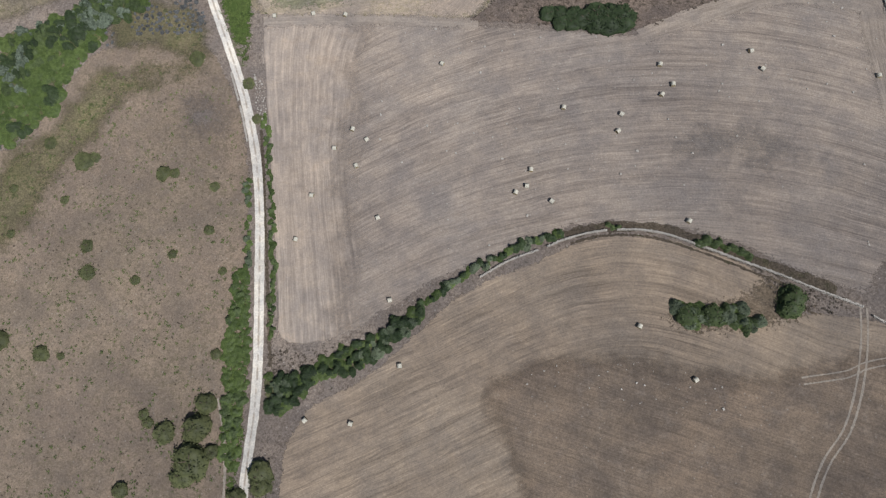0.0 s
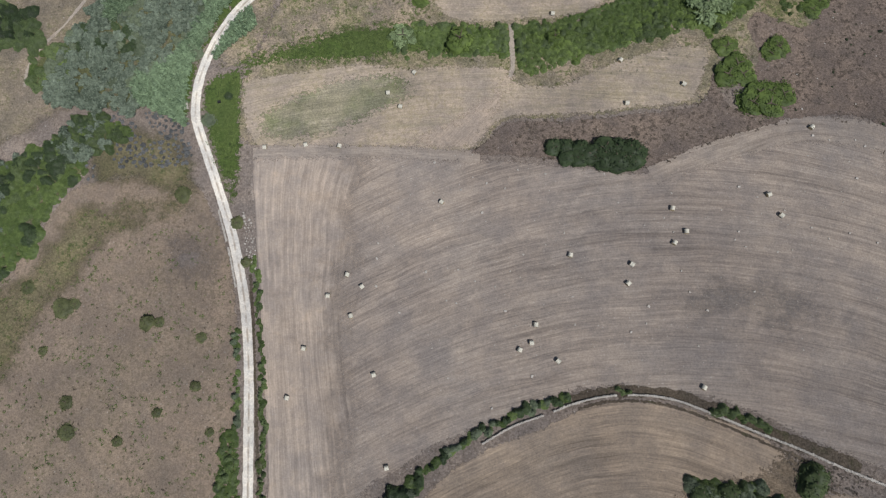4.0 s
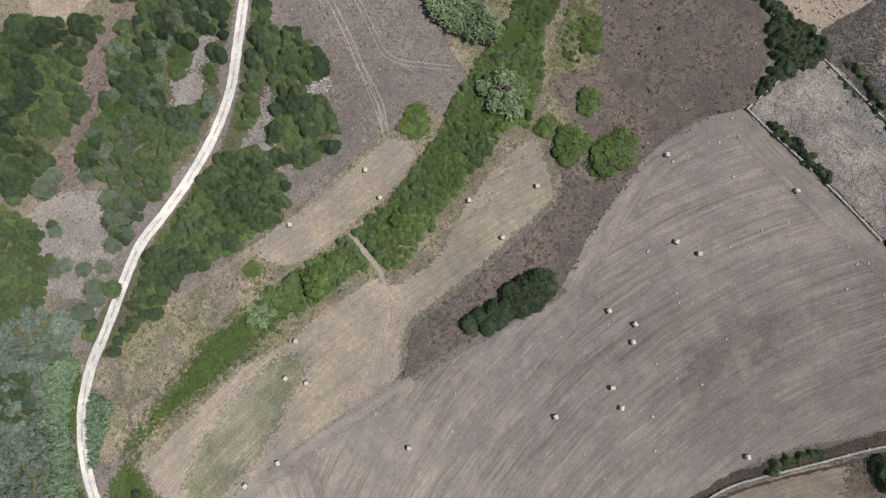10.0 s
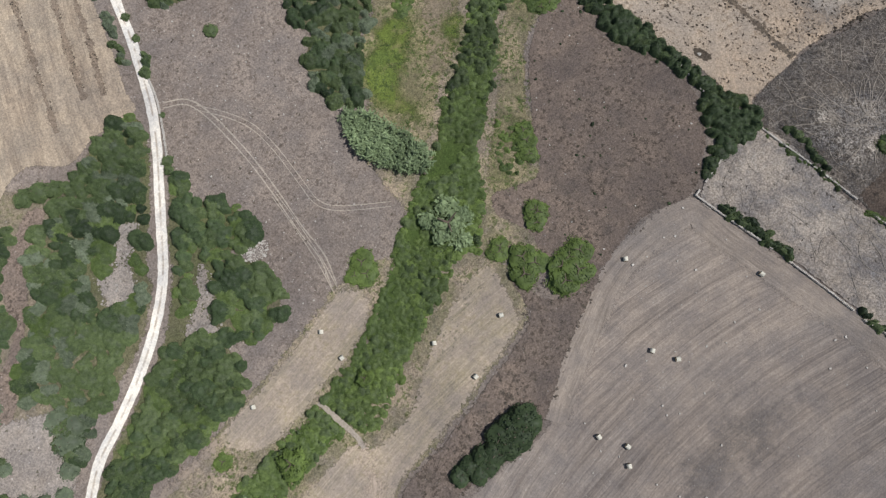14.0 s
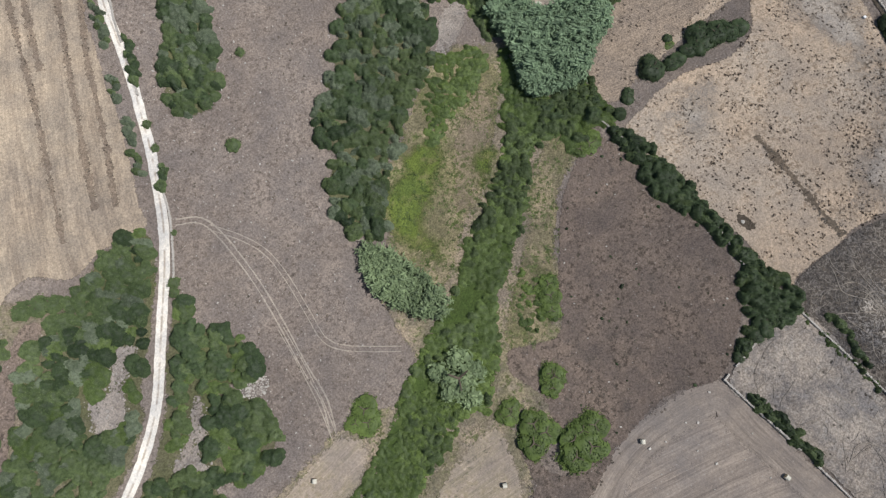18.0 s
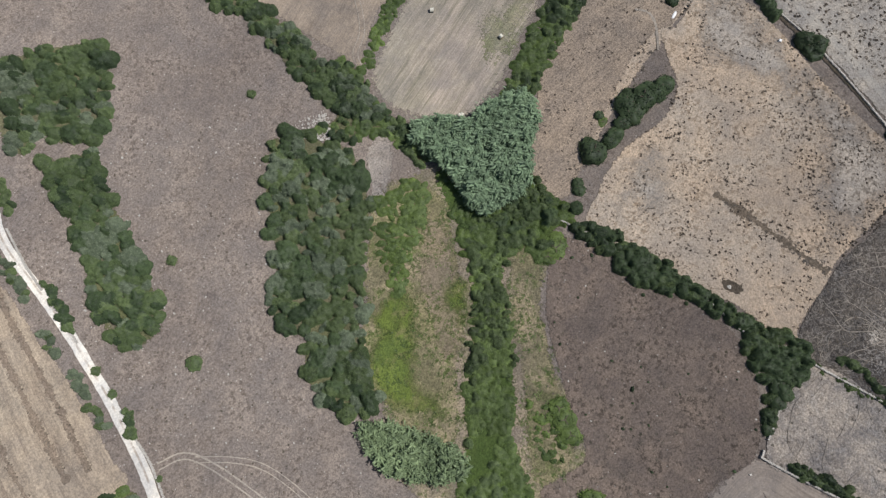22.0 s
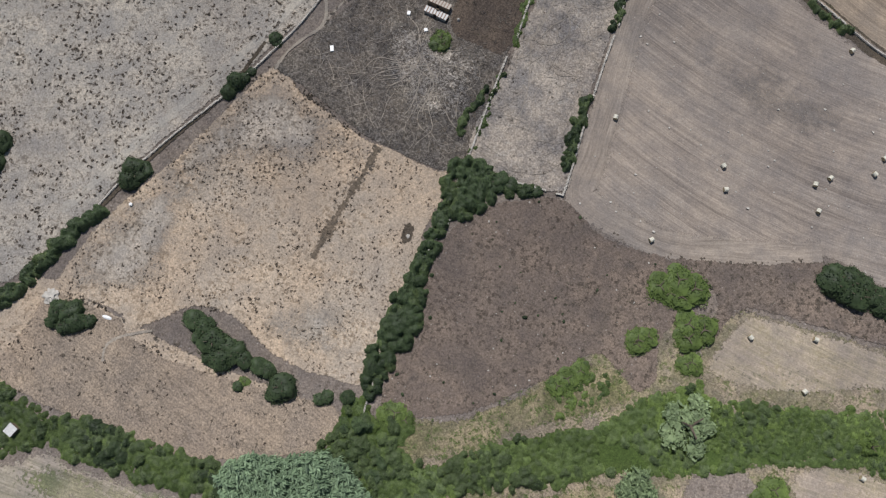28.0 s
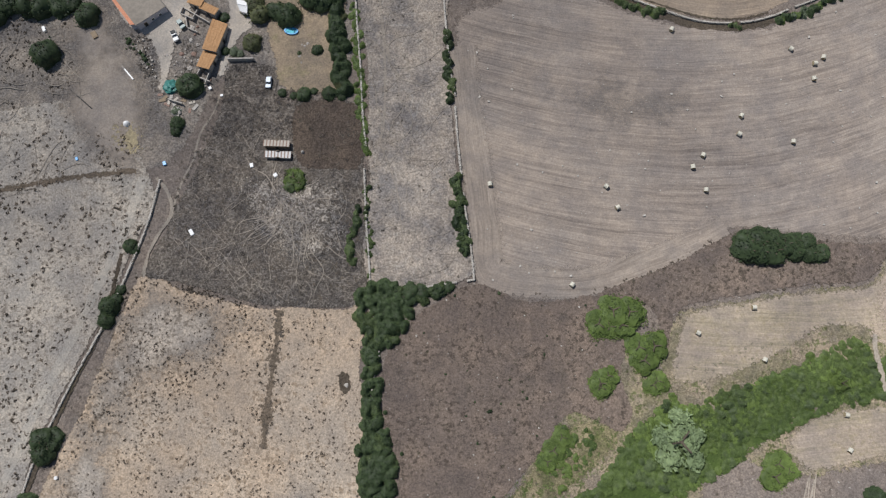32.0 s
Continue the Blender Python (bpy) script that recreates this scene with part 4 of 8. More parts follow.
def crown(seed, lobes, leaves, height, leaf, slim=0.6, spread=0.62, lobe=(0.34, 0.52), core=0.86, flare=0.6, jagged=0.22):
    """Foliage one metre in radius: lobes, each a dim core set with leaves. Returns points and quads."""
    r = np.random.RandomState(seed)
    V, F, n = [], [], 0
    for k in range(lobes):
        a, d = r.uniform(-0.6, 0.6), spread * math.sqrt((k + 0.35) / lobes) * r.uniform(0.75, 1.2)
        rl = r.uniform(*lobe)
        c = np.array((math.cos(a + k * 2.4) * d, math.sin(a + k * 2.4) * d, height * (0.30 + 0.55 * (1 - d * d)) * r.uniform(0.85, 1.1)))
        squash = np.array((1, 1, min(1.0, height * 0.75)))
        if core:
            jag = 1 + jagged * r.uniform(-1, 1, (26, 1))
            V.append(c + BALL[0] * jag * rl * core * squash)
            F.append(BALL[1] + n)
            n += 26
        u = r.normal(size=(leaves, 3))
        u[:, 2] = np.abs(u[:, 2]) - 0.35 * r.uniform(size=leaves)
        u /= np.linalg.norm(u, axis=1)[:, None]
        p = c + u * squash * rl * r.uniform(0.82, 1.08, (leaves, 1))
        nrm = u + flare * r.normal(size=(leaves, 3))
        nrm /= np.linalg.norm(nrm, axis=1)[:, None]
        t = np.cross(nrm, r.normal(size=(leaves, 3)))
        t /= np.linalg.norm(t, axis=1)[:, None]
        b = np.cross(nrm, t) * slim
        s = leaf * r.uniform(0.6, 1.3, (leaves, 1))
        V.append(np.stack((p - t * s * 0.5, p + b * s * 0.5, p + t * s * 0.5, p - b * s * 0.5), 1).reshape(-1, 3))
        F.append(np.arange(leaves * 4).reshape(-1, 4) + n)
        n += leaves * 4
    return np.vstack(V), np.vstack(F)


def dome(seed, leaves, height, leaf, uneven=0.16, slim=0.7, flare=0.55, around=12, rings=5):
    """A close rounded crown one metre in radius: an uneven dome set with small leaves. Returns points and quads."""
    r = np.random.RandomState(seed)

    def reach(u):
        return np.array([1 + uneven * noise.noise(Vector((a * 1.3 + seed, b * 1.3, c * 1.3))) + uneven * 0.9 * noise.noise(Vector((a * 3.1, b * 3.1 + seed, c * 3.1))) for a, b, c in u])

    squash = np.array((0.92, 0.92, height))
    t = np.linspace(0.12, 1.0, rings)
    core = np.array([(math.cos(a) * math.sin(q * 1.75), math.sin(a) * math.sin(q * 1.75), math.cos(q * 1.75) + 0.18) for q in t for a in np.arange(around) * 6.2832 / around])
    V = [core * reach(core)[:, None] * 0.94 * squash]
    F = [np.array([(k * around + j, k * around + (j + 1) % around, (k + 1) * around + (j + 1) % around, (k + 1) * around + j)[::-1] for k in range(rings - 1) for j in range(around)]),
         np.array([(j, j + 1, around - 2 - j, around - 1 - j) for j in range(around // 2 - 1)])]
    u = r.normal(size=(leaves, 3))
    u[:, 2] = np.abs(u[:, 2]) * 1.1 - 0.15
    u /= np.linalg.norm(u, axis=1)[:, None]
    p = (u * (reach(u) * r.uniform(0.90, 1.06, leaves))[:, None] + np.array((0, 0, 0.18))) * squash
    nrm = u + flare * r.normal(size=(leaves, 3))
    nrm /= np.linalg.norm(nrm, axis=1)[:, None]
    a = np.cross(nrm, r.normal(size=(leaves, 3)))
    a /= np.linalg.norm(a, axis=1)[:, None]
    b = np.cross(nrm, a) * slim
    k = leaf * r.uniform(0.6, 1.3, (leaves, 1))
    V.append(np.stack((p - a * k * 0.5, p + b * k * 0.5, p + a * k * 0.5, p - b * k * 0.5), 1).reshape(-1, 3))
    F.append(np.arange(leaves * 4).reshape(-1, 4) + len(core))
    return np.vstack(V), np.vstack(F)


def spray(seed, blades, length, width, height, lean=(0, 0), start=0.25, up=(0.15, 1.0)):
    """Long arching blades that spring from one tuft. Returns points and quads."""
    r = np.random.RandomState(seed)
    V, F, n = [], [], 0
    for k in range(blades):
        a = r.uniform(0, 6.283)
        out = np.array((math.cos(a) + lean[0], math.sin(a) + lean[1], 0.0))
        out /= np.linalg.norm(out) + 1e-6
        side = np.array((-out[1], out[0], 0.0)) * width * r.uniform(0.6, 1.3) / 2
        foot = np.array((r.normal() * start, r.normal() * start, height * r.uniform(0.35, 1.0)))
        l, rise = length * r.uniform(0.6, 1.25), r.uniform(*up)
        mid = foot + out * l * 0.5 + np.array((0, 0, rise * l * 0.5))
        tip = foot + out * l + np.array((0, 0, rise * l * 0.55))
        V.append(np.array((foot - side * 0.5, foot + side * 0.5, mid + side, mid - side, tip + side * 0.15, tip - side * 0.15)))
        F.append(np.array(((0, 1, 2, 3), (3, 2, 4, 5))) + n)
        n += 6
    return np.vstack(V), np.vstack(F)


KINDS = {
    "evergreen": (EVERGREEN, [dome(k, 190, 0.74, 0.22, 0.34) for k in range(1, 7)]),
    "dark": (DARKLEAF, [dome(k, 190, 0.80, 0.20, 0.26) for k in range(11, 16)]),
    "grey": (GREYLEAF, [dome(k, 190, 0.74, 0.22, 0.34, flare=0.9) for k in range(21, 26)]),
    "silver": (SILVER, [crown(k, 7, 38, 0.80, 0.30, lobe=(0.32, 0.48), spread=0.64, core=0.8, flare=1.0) for k in range(31, 35)]),
    "bramble": (BRAMBLE, [dome(k, 62, 0.30, 0.36, 0.34, flare=0.8, around=8, rings=4) for k in range(41, 46)]),
    "olive": (OLIVELEAF, [dome(k, 170, 0.60, 0.22, 0.30, flare=0.8) for k in range(151, 155)]),
    "lime": (LIME, [dome(k, 170, 0.55, 0.22, 0.30, flare=0.8) for k in range(51, 55)]),
    "lavender": (LAVENDER, [dome(k, 60, 0.72, 0.34, 0.2, flare=0.9, around=8, rings=4) for k in range(181, 185)]),
    "twig": (TWIG, [crown(k, 3, 34, 0.7, 0.36, slim=0.16, core=0, spread=0.6, lobe=(0.45, 0.6), flare=1.0) for k in range(61, 64)]),
    "cane": (CANE, [spray(k, 20, 0.95, 0.27, 3.0, (-0.9, 0.1), 0.32, (-0.1, 0.7)) for k in range(71, 76)]),
    "grass": (SEDGE, [spray(k, 9, 0.75, 0.20, 0.4, (0, 0), 0.4, (0.1, 0.8)) for k in range(81, 85)]),
    "tuft": (TUFTLEAF, [crown(k, 1, 15, 0.34, 0.85, lobe=(0.55, 0.65), spread=0.0, core=0, flare=0.9, slim=0.8) for k in range(171, 176)]),
    "pale": (POPLAR, [spray(k, 22, 0.95, 0.30, 3.0, (0, 0), 0.4, (-0.1, 0.9)) for k in range(91, 96)]),
    "thistle": (THISTLE, [spray(k, 6, 0.85, 0.55, 0.35, (0, 0), 0.28, (0.0, 0.7)) for k in range(101, 106)]),
}
# lighter shapes for plants that stay small
SMALL = {
    "evergreen": [dome(k, 84, 0.72, 0.34, 0.32, around=8, rings=4) for k in range(111, 116)],
    "dark": [dome(k, 84, 0.80, 0.32, 0.26, around=8, rings=4) for k in range(121, 126)],
    "grey": [dome(k, 84, 0.74, 0.34, 0.32, flare=0.9, around=8, rings=4) for k in range(131, 136)],
}


def quad_mesh(name, V, F, tones, material):
    V, F = V.astype(np.float32), F.astype(np.int32)
    me = bpy.data.meshes.new(name)
    me.vertices.add(len(V))
    me.vertices.foreach_set("co", V.ravel())
    me.loops.add(F.size)
    me.loops.foreach_set("vertex_index", F.ravel())
    me.polygons.add(len(F))
    me.polygons.foreach_set("loop_start", np.arange(0, F.size, 4, dtype=np.int32))
    me.attributes.new("tone", "FLOAT", "POINT").data.foreach_set("value", tones.astype(np.float32))
    me.materials.append(material)
    me.update(calc_edges=True)
    me.validate()
    return me


def grown(name, spots, kind, tones, shapes=None):
    """One mesh of many plants. spots: x, y, radius, base height."""
    material, shapes = KINDS[kind][0], shapes or KINDS[kind][1]
    r = np.random.RandomState(len(spots) + 17)
    V, F, T, n = [], [], [], 0
    tall = kind in ("cane", "grass", "pale", "thistle") and shapes is KINDS[kind][1]
    for (x, y, s, lift), tone in zip(spots, tones):
        pool = SMALL[kind] if kind in SMALL and s < 2.1 and len(spots) > 1 else shapes
        v, f = pool[r.randint(len(pool))]
        a = 0.0 if kind == "cane" else r.uniform(0, 6.283)
        c, sn = math.cos(a), math.sin(a)
        h = s * r.uniform(0.8, 1.2)
        wide, long = (1.0, 1.0) if tall or len(spots) == 1 else (r.uniform(0.75, 1.1), r.uniform(0.9, 1.35))
        v = v * np.array((wide, long, 1.0))
        V.append(np.c_[(v[:, 0] * c - v[:, 1] * sn) * s + x, (v[:, 0] * sn + v[:, 1] * c) * s + y, v[:, 2] * h + ground_z(x, y) + lift - (0.0 if tall else 0.08 * s)])
        F.append(f + n)
        T.append(np.full(len(v), tone))
        n += len(v)
    return quad_mesh(name, np.vstack(V), np.vstack(F), np.concatenate(T), material)


def lattice(x, y, size, seed):
    """Smooth uneven values between -1 and 1 over a plan, about size metres apart."""
    t = np.random.RandomState(seed).uniform(-1, 1, (64, 64))
    u, v = np.asarray(x) / size + 1000.3, np.asarray(y) / size + 1000.7
    i, j = np.floor(u).astype(int), np.floor(v).astype(int)
    a, b = u - i, v - j
    a, b = a * a * (3 - 2 * a), b * b * (3 - 2 * b)
    g = lambda p, q: t[p % 64, q % 64]
    return (g(i, j) * (1 - a) + g(i + 1, j) * a) * (1 - b) + (g(i, j + 1) * (1 - a) + g(i + 1, j + 1) * a) * b


# foliage of a closed canopy: height by radius, base height, unevenness, leaf size, leaves a square metre, lean of the leaves
CANOPY = {
    "evergreen": (0.52, 1.0, 0.15, 0.34, 16, 0.8),
    "dark": (0.56, 1.2, 0.14, 0.32, 16, 0.75),
    "grey": (0.54, 0.9, 0.20, 0.36, 15, 1.0),
    "bramble": (0.24, 0.55, 0.17, 0.26, 20, 0.8),
    "olive": (0.44, 0.5, 0.18, 0.30, 14, 0.9),
    "lime": (0.26, 0.5, 0.18, 0.28, 17, 0.9),
}


def canopy(name, crowns, label, category, seed=1, cell=0.42):
    """Crowns grown into one another: an uneven roof of foliage set with leaves, one object a kind. crowns: x, y, radius, kind, tone."""
    r = np.random.RandomState(seed + 900)
    xy, rad = np.array([c[:2] for c in crowns]), np.array([c[2] for c in crowns])
    lo, hi = (xy - rad[:, None] * 1.5).min(0) - 1, (xy + rad[:, None] * 1.5).max(0) + 1
    gx, gy = np.meshgrid(np.arange(lo[0], hi[0], cell), np.arange(lo[1], hi[1], cell))
    total, best, owner = np.zeros(gx.shape), np.zeros(gx.shape), np.full(gx.shape, -1)
    warp_x, warp_y = lattice(gx, gy, 1.7, seed) * 0.42, lattice(gx, gy, 1.7, seed + 1) * 0.42
    for k, (x, y, s, kind, _) in enumerate(crowns):
        steep, base, *_ = CANOPY[kind]
        long, wide, a = s * r.uniform(1.0, 1.45), s * r.uniform(0.8, 1.05), r.normal() * 0.7 + 2.2
        tall = (steep * s + base) * r.uniform(0.8, 1.15)
        i0, i1 = int((x - long - 1 - lo[0]) / cell), int((x + long + 1 - lo[0]) / cell) + 1
        j0, j1 = int((y - long - 1 - lo[1]) / cell), int((y + long + 1 - lo[1]) / cell) + 1
        w = (slice(max(0, j0), j1), slice(max(0, i0), i1))
        dx, dy = gx[w] + warp_x[w] - x, gy[w] + warp_y[w] - y
        q = ((dx * math.cos(a) + dy * math.sin(a)) / long) ** 2 + ((dy * math.cos(a) - dx * math.sin(a)) / wide) ** 2
        h = tall * np.maximum(0, 1 - q) ** 0.62
        total[w] += h ** 3.2
        mine = h > best[w]
        best[w] = np.where(mine, h, best[w])
        owner[w] = np.where(mine, k, owner[w])
    rough = np.array([CANOPY[c[3]][2] for c in crowns] + [0.1])[owner]
    high = total ** (1 / 3.2)
    high = high * (1 + rough * 1.3 * lattice(gx, gy, 1.15, seed + 2) + rough * 1.2 * lattice(gx, gy, 0.62, seed + 3))
    solid_at = high > 0.22
    floor_z = ground_z(gx, gy)
    z = np.where(solid_at, high, -0.1) + floor_z
    ny, nx = gx.shape
    sy, sx = np.gradient(np.where(solid_at, high, 0.0), cell)
    ids = np.arange(nx * ny).reshape(ny, nx)
    quads = np.stack((ids[:-1, :-1], ids[:-1, 1:], ids[1:, 1:], ids[1:, :-1]), -1).reshape(-1, 4)
    own = owner.ravel()
    top = own[quads].max(1)
    quads, top = quads[solid_at.ravel()[quads].any(1)], top[solid_at.ravel()[quads].any(1)]
    kinds_of = np.array([c[3] for c in crowns])
    tones = np.array([c[4] for c in crowns])
    P = np.c_[gx.ravel(), gy.ravel(), z.ravel()]
    for kind in sorted(set(kinds_of)):
        mine = quads[kinds_of[top] == kind]
        if not len(mine):
            continue
        _, _, _, size, dense, flare = CANOPY[kind]
        used, back = np.unique(mine, return_inverse=True)
        V, F = [P[used]], [back.reshape(-1, 4)]
        T = [tones[np.maximum(own[used], 0)]]
        seat = np.where(solid_at.ravel() & (kinds_of[np.maximum(own, 0)] == kind) & (own >= 0))[0]
        slope = np.minimum(2.6, np.sqrt(1 + sx.ravel()[seat] ** 2 + sy.ravel()[seat] ** 2))
        count = r.poisson(dense * cell * cell * slope)
        at = np.repeat(seat, count)
        n = len(at)
        o = r.uniform(-0.5, 0.5, (n, 2)) * cell
        g1, g2 = sx.ravel()[at], sy.ravel()[at]
        p = np.c_[P[at, 0] + o[:, 0], P[at, 1] + o[:, 1], P[at, 2] + g1 * o[:, 0] + g2 * o[:, 1] + r.uniform(0.0, 1.0, n) ** 2 * 0.42]
        nrm = np.c_[-g1, -g2, np.ones(n)]
        nrm /= np.linalg.norm(nrm, axis=1)[:, None]
        nrm += flare * r.normal(size=(n, 3)) * 0.8
        nrm /= np.linalg.norm(nrm, axis=1)[:, None]
        t = np.cross(nrm, r.normal(size=(n, 3)))
        t /= np.linalg.norm(t, axis=1)[:, None]
        b = np.cross(nrm, t) * 0.62
        k = size * r.uniform(0.6, 1.35, (n, 1))
        V.append(np.stack((p - t * k * 0.5, p + b * k * 0.5, p + t * k * 0.5, p - b * k * 0.5), 1).reshape(-1, 3))
        F.append(np.arange(n * 4).reshape(-1, 4) + len(used))
        T.append(np.repeat(tones[own[at]], 4))
        me = quad_mesh(name, np.vstack(V), np.vstack(F), np.concatenate(T), KINDS[kind][0])
        me.polygons.foreach_set("use_smooth", np.arange(len(me.polygons)) < len(mine))
        tagged(new(name, me), label, category, kind="stuff")


ROAD_LINE = curve(TRACK, False, 6.0)


CROSSING = curve([(26, 164.4), (25.8, 156.7), (25.8, 149.1), (24.7, 145)], False, 4.0)


def spread_over(poly, gap, seed, thin=0.0, clear=2.0):
    """Uneven points over a plan, about gap apart."""
    poly = curve(poly, True, 2.0)
    r = np.random.RandomState(seed)
    lo, hi = poly.min(0), poly.max(0)
    gx, gy = np.meshgrid(np.arange(lo[0], hi[0], gap), np.arange(lo[1], hi[1], gap * 0.87))
    gx = gx + (np.arange(gx.shape[0]) % 2)[:, None] * gap / 2
    p = np.c_[gx.ravel(), gy.ravel()] + r.uniform(-0.38, 0.38, (gx.size, 2)) * gap
    p = p[inside(poly, p)]
    p = p[(rim_distance(ROAD_LINE, p, False) > clear) & (rim_distance(CROSSING, p, False) > 1.6)]
    keep = [noise.noise((x * 0.09, y * 0.09, seed)) > thin * 0.9 - 0.6 for x, y in p]
    return p[np.array(keep, bool)] if len(p) else p


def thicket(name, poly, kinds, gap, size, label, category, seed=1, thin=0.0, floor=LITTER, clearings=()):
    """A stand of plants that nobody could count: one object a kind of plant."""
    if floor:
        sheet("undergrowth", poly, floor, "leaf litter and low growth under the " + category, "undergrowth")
    p = spread_over(poly, gap, seed, thin, 1.9 + 1.0 * size[1])
    for hole in clearings:
        p = p[~inside(curve(hole, True, 2.0), p)]
    r = np.random.RandomState(seed + 100)
    pick = np.array([(noise.noise((x * 0.05, y * 0.05, seed + 5.5)) + 1) / 2 + r.uniform(-0.28, 0.28) for x, y in p])
    names = list(kinds)
    shares = np.cumsum([kinds[k] for k in names]) / sum(kinds.values())
    order = np.argsort(np.argsort(pick)) / max(1, len(p))
    roof = []
    for i, k in enumerate(names):
        mine = p[(order < shares[i]) & (order >= (shares[i - 1] if i else 0))]
        if not len(mine):
            continue
        spots = [(x, y, (size[0] + (size[1] * 1.25 - size[0]) * r.uniform() ** 1.6) * 1.12 * (1 + 0.25 * noise.noise((x * 0.11, y * 0.11, 2.0))) * (1 + (0.4 * noise.noise((x * 0.5, y * 0.5, 4.0)) if k == "cane" else 0)), 0.0) for x, y in mine]
        tones = [min(1, max(0, 0.5 + 0.5 * noise.noise((x * 0.07, y * 0.07, 7.0)) + r.uniform(-0.3, 0.3))) for x, y in mine]
        if k in CANOPY:
            roof += [(x, y, s * (0.76 if s > 1.5 else 0.92), k, tone) for (x, y, s, _), tone in zip(spots, tones)]
        else:
            tagged(new(name, grown(name, spots, k, tones)), label, category, kind="stuff")
    if roof:
        for x, y, s, k, tone in list(roof):
            for _ in range(1 if s > 1.2 else 0):
                a, d = r.uniform(0, 6.283), s * r.uniform(0.45, 0.95)
                roof.append((x + math.cos(a) * d, y + math.sin(a) * d, s * r.uniform(0.40, 0.62), k, min(1, max(0, tone + r.uniform(-0.25, 0.25)))))
        canopy(name, roof, label, category, seed)


SHAPES = {}


BIG = {
    "evergreen": [dome(k, 420, 0.74, 0.14, 0.34, around=16, rings=7) for k in range(211, 215)],
    "dark": [dome(k, 460, 0.80, 0.12, 0.30, around=16, rings=7) for k in range(221, 225)],
    "lime": [dome(k, 900, 0.60, 0.12, 0.34, flare=0.8, around=16, rings=7) for k in range(231, 235)],
    "bramble": [dome(k, 900, 0.56, 0.12, 0.34, flare=0.8, around=16, rings=7) for k in range(241, 245)],
    "olive": [dome(k, 420, 0.74, 0.14, 0.34, around=16, rings=7) for k in range(261, 265)],
    "pale": [crown(k, 26, 46, 0.70, 0.17, lobe=(0.17, 0.25), spread=0.84, core=0.6, flare=0.9, slim=0.45) for k in range(251, 255)],
}


def shrub(x, y, radius, kind="evergreen", label="rounded evergreen shrub on dry ground", name="shrub", tall=1.0, group=""):
    """One shrub or small tree: a short trunk and a crown."""
    r = random.Random(round(x * 13 + y * 7))
    k = r.randrange(4)
    big = kind in BIG and (radius > 2.2 or kind == "pale")
    if (kind, k, big) not in SHAPES:
        many = 1 if kind != "cane" else 9
        spots = [(0, 0, 1.0, 0.0)] if many == 1 else [(0.55 * math.cos(q * 2.4) * math.sqrt(q / 9), 0.55 * math.sin(q * 2.4) * math.sqrt(q / 9), 0.22, 0.2 - 0.25 * q / 9) for q in range(26)]
        me = grown("crown", spots, kind, shapes=[BIG[kind][k]] if big else None, tones=[0.35 + 0.1 * k + 0.02 * q for q in range(len(spots))])
        z0 = ground_z(0, 0)
        me.transform(Matrix.Translation((0, 0, -float(z0))))
        bm = bmesh.new()
        bmesh.ops.create_cone(bm, cap_ends=True, segments=8, radius1=0.10, radius2=0.05, depth=0.7, matrix=Matrix.Translation((0, 0, 0.25)))
        for q in range(3):
            bmesh.ops.create_cone(bm, cap_ends=True, segments=6, radius1=0.045, radius2=0.02, depth=0.6,
                                  matrix=Matrix.Translation((0, 0, 0.5)) @ Matrix.Rotation(q * 2.1, 4, "Z") @ Matrix.Rotation(0.7, 4, "X") @ Matrix.Translation((0, 0, 0.25)))
        tm = bpy.data.meshes.new("trunk")
        bm.to_mesh(tm)
        bm.free()
        tm.materials.append(BARK)
        SHAPES[kind, k, big] = me, tm
    thing = new(name)
    thing.matrix_world = Matrix.LocRotScale((x, y, float(ground_z(x, y))), Euler((0, 0, r.uniform(0, 6.28))), (radius * 1.12, radius * r.uniform(1.0, 1.24), radius * tall * r.uniform(0.85, 1.1)))
    for n, me in zip(("crown", "trunk"), SHAPES[kind, k, big]):
        new(n, me).parent = thing
    return tagged(thing, label, "tree" if name == "tree" else "shrub", group)


def hedge(name, line, width, kinds, size, label, seed=1, category="hedge"):
    """A grown-out hedge along a line, uneven in width and height."""
    p = curve(line, False, 1.1)
    d = np.gradient(p, axis=0)
    d /= np.linalg.norm(d, axis=1)[:, None] + 1e-9
    r = np.random.RandomState(seed)
    names, odds = list(kinds), np.array(list(kinds.values()), float)
    got = {k: [] for k in names}
    for (x, y), (dx, dy) in zip(p, d):
        if noise.noise((x * 0.16, y * 0.16, seed)) < -0.55:
            continue
        for _ in range(max(1, round(width / 2.2))):
            o = r.uniform(-0.5, 0.5) * width
            got[names[r.choice(len(names), p=odds / odds.sum())]].append((x - dy * o, y + dx * o, r.uniform(*size), 0.0))
    canopy(name, [(x, y, s * 0.9, k, r.uniform(0.1, 0.9)) for k in names for x, y, s, _ in got[k]], label, category, seed, 0.36)


# woods
thicket("bramble_belt", [(-90.5, 239.4), (-82.7, 230.5), (-75.8, 229.6), (-67.3, 220.4), (-70, 209), (-80.2, 206.5), (-88.1, 214.4), (-96.7, 220.7)], {"bramble": 3, "olive": 2}, 2.1, (0.8, 1.3), "low green growth on the slope", "brambles", 24, 0.0, GRASS)
for spot in ([(-47.6, 202), (-41.6, 201), (-38.7, 196.5), (-43.1, 194.5), (-48.4, 197.5)], [(-39.8, 213.4), (-33.1, 211.7), (-33.1, 207.8), (-39, 208.2)], [(-38.4, 202.2), (-35.3, 201.9), (-37.3, 197.9)]):
    sheet("clearing", spot, ROCKY, "patch of pale stones between bushes", "clearing")
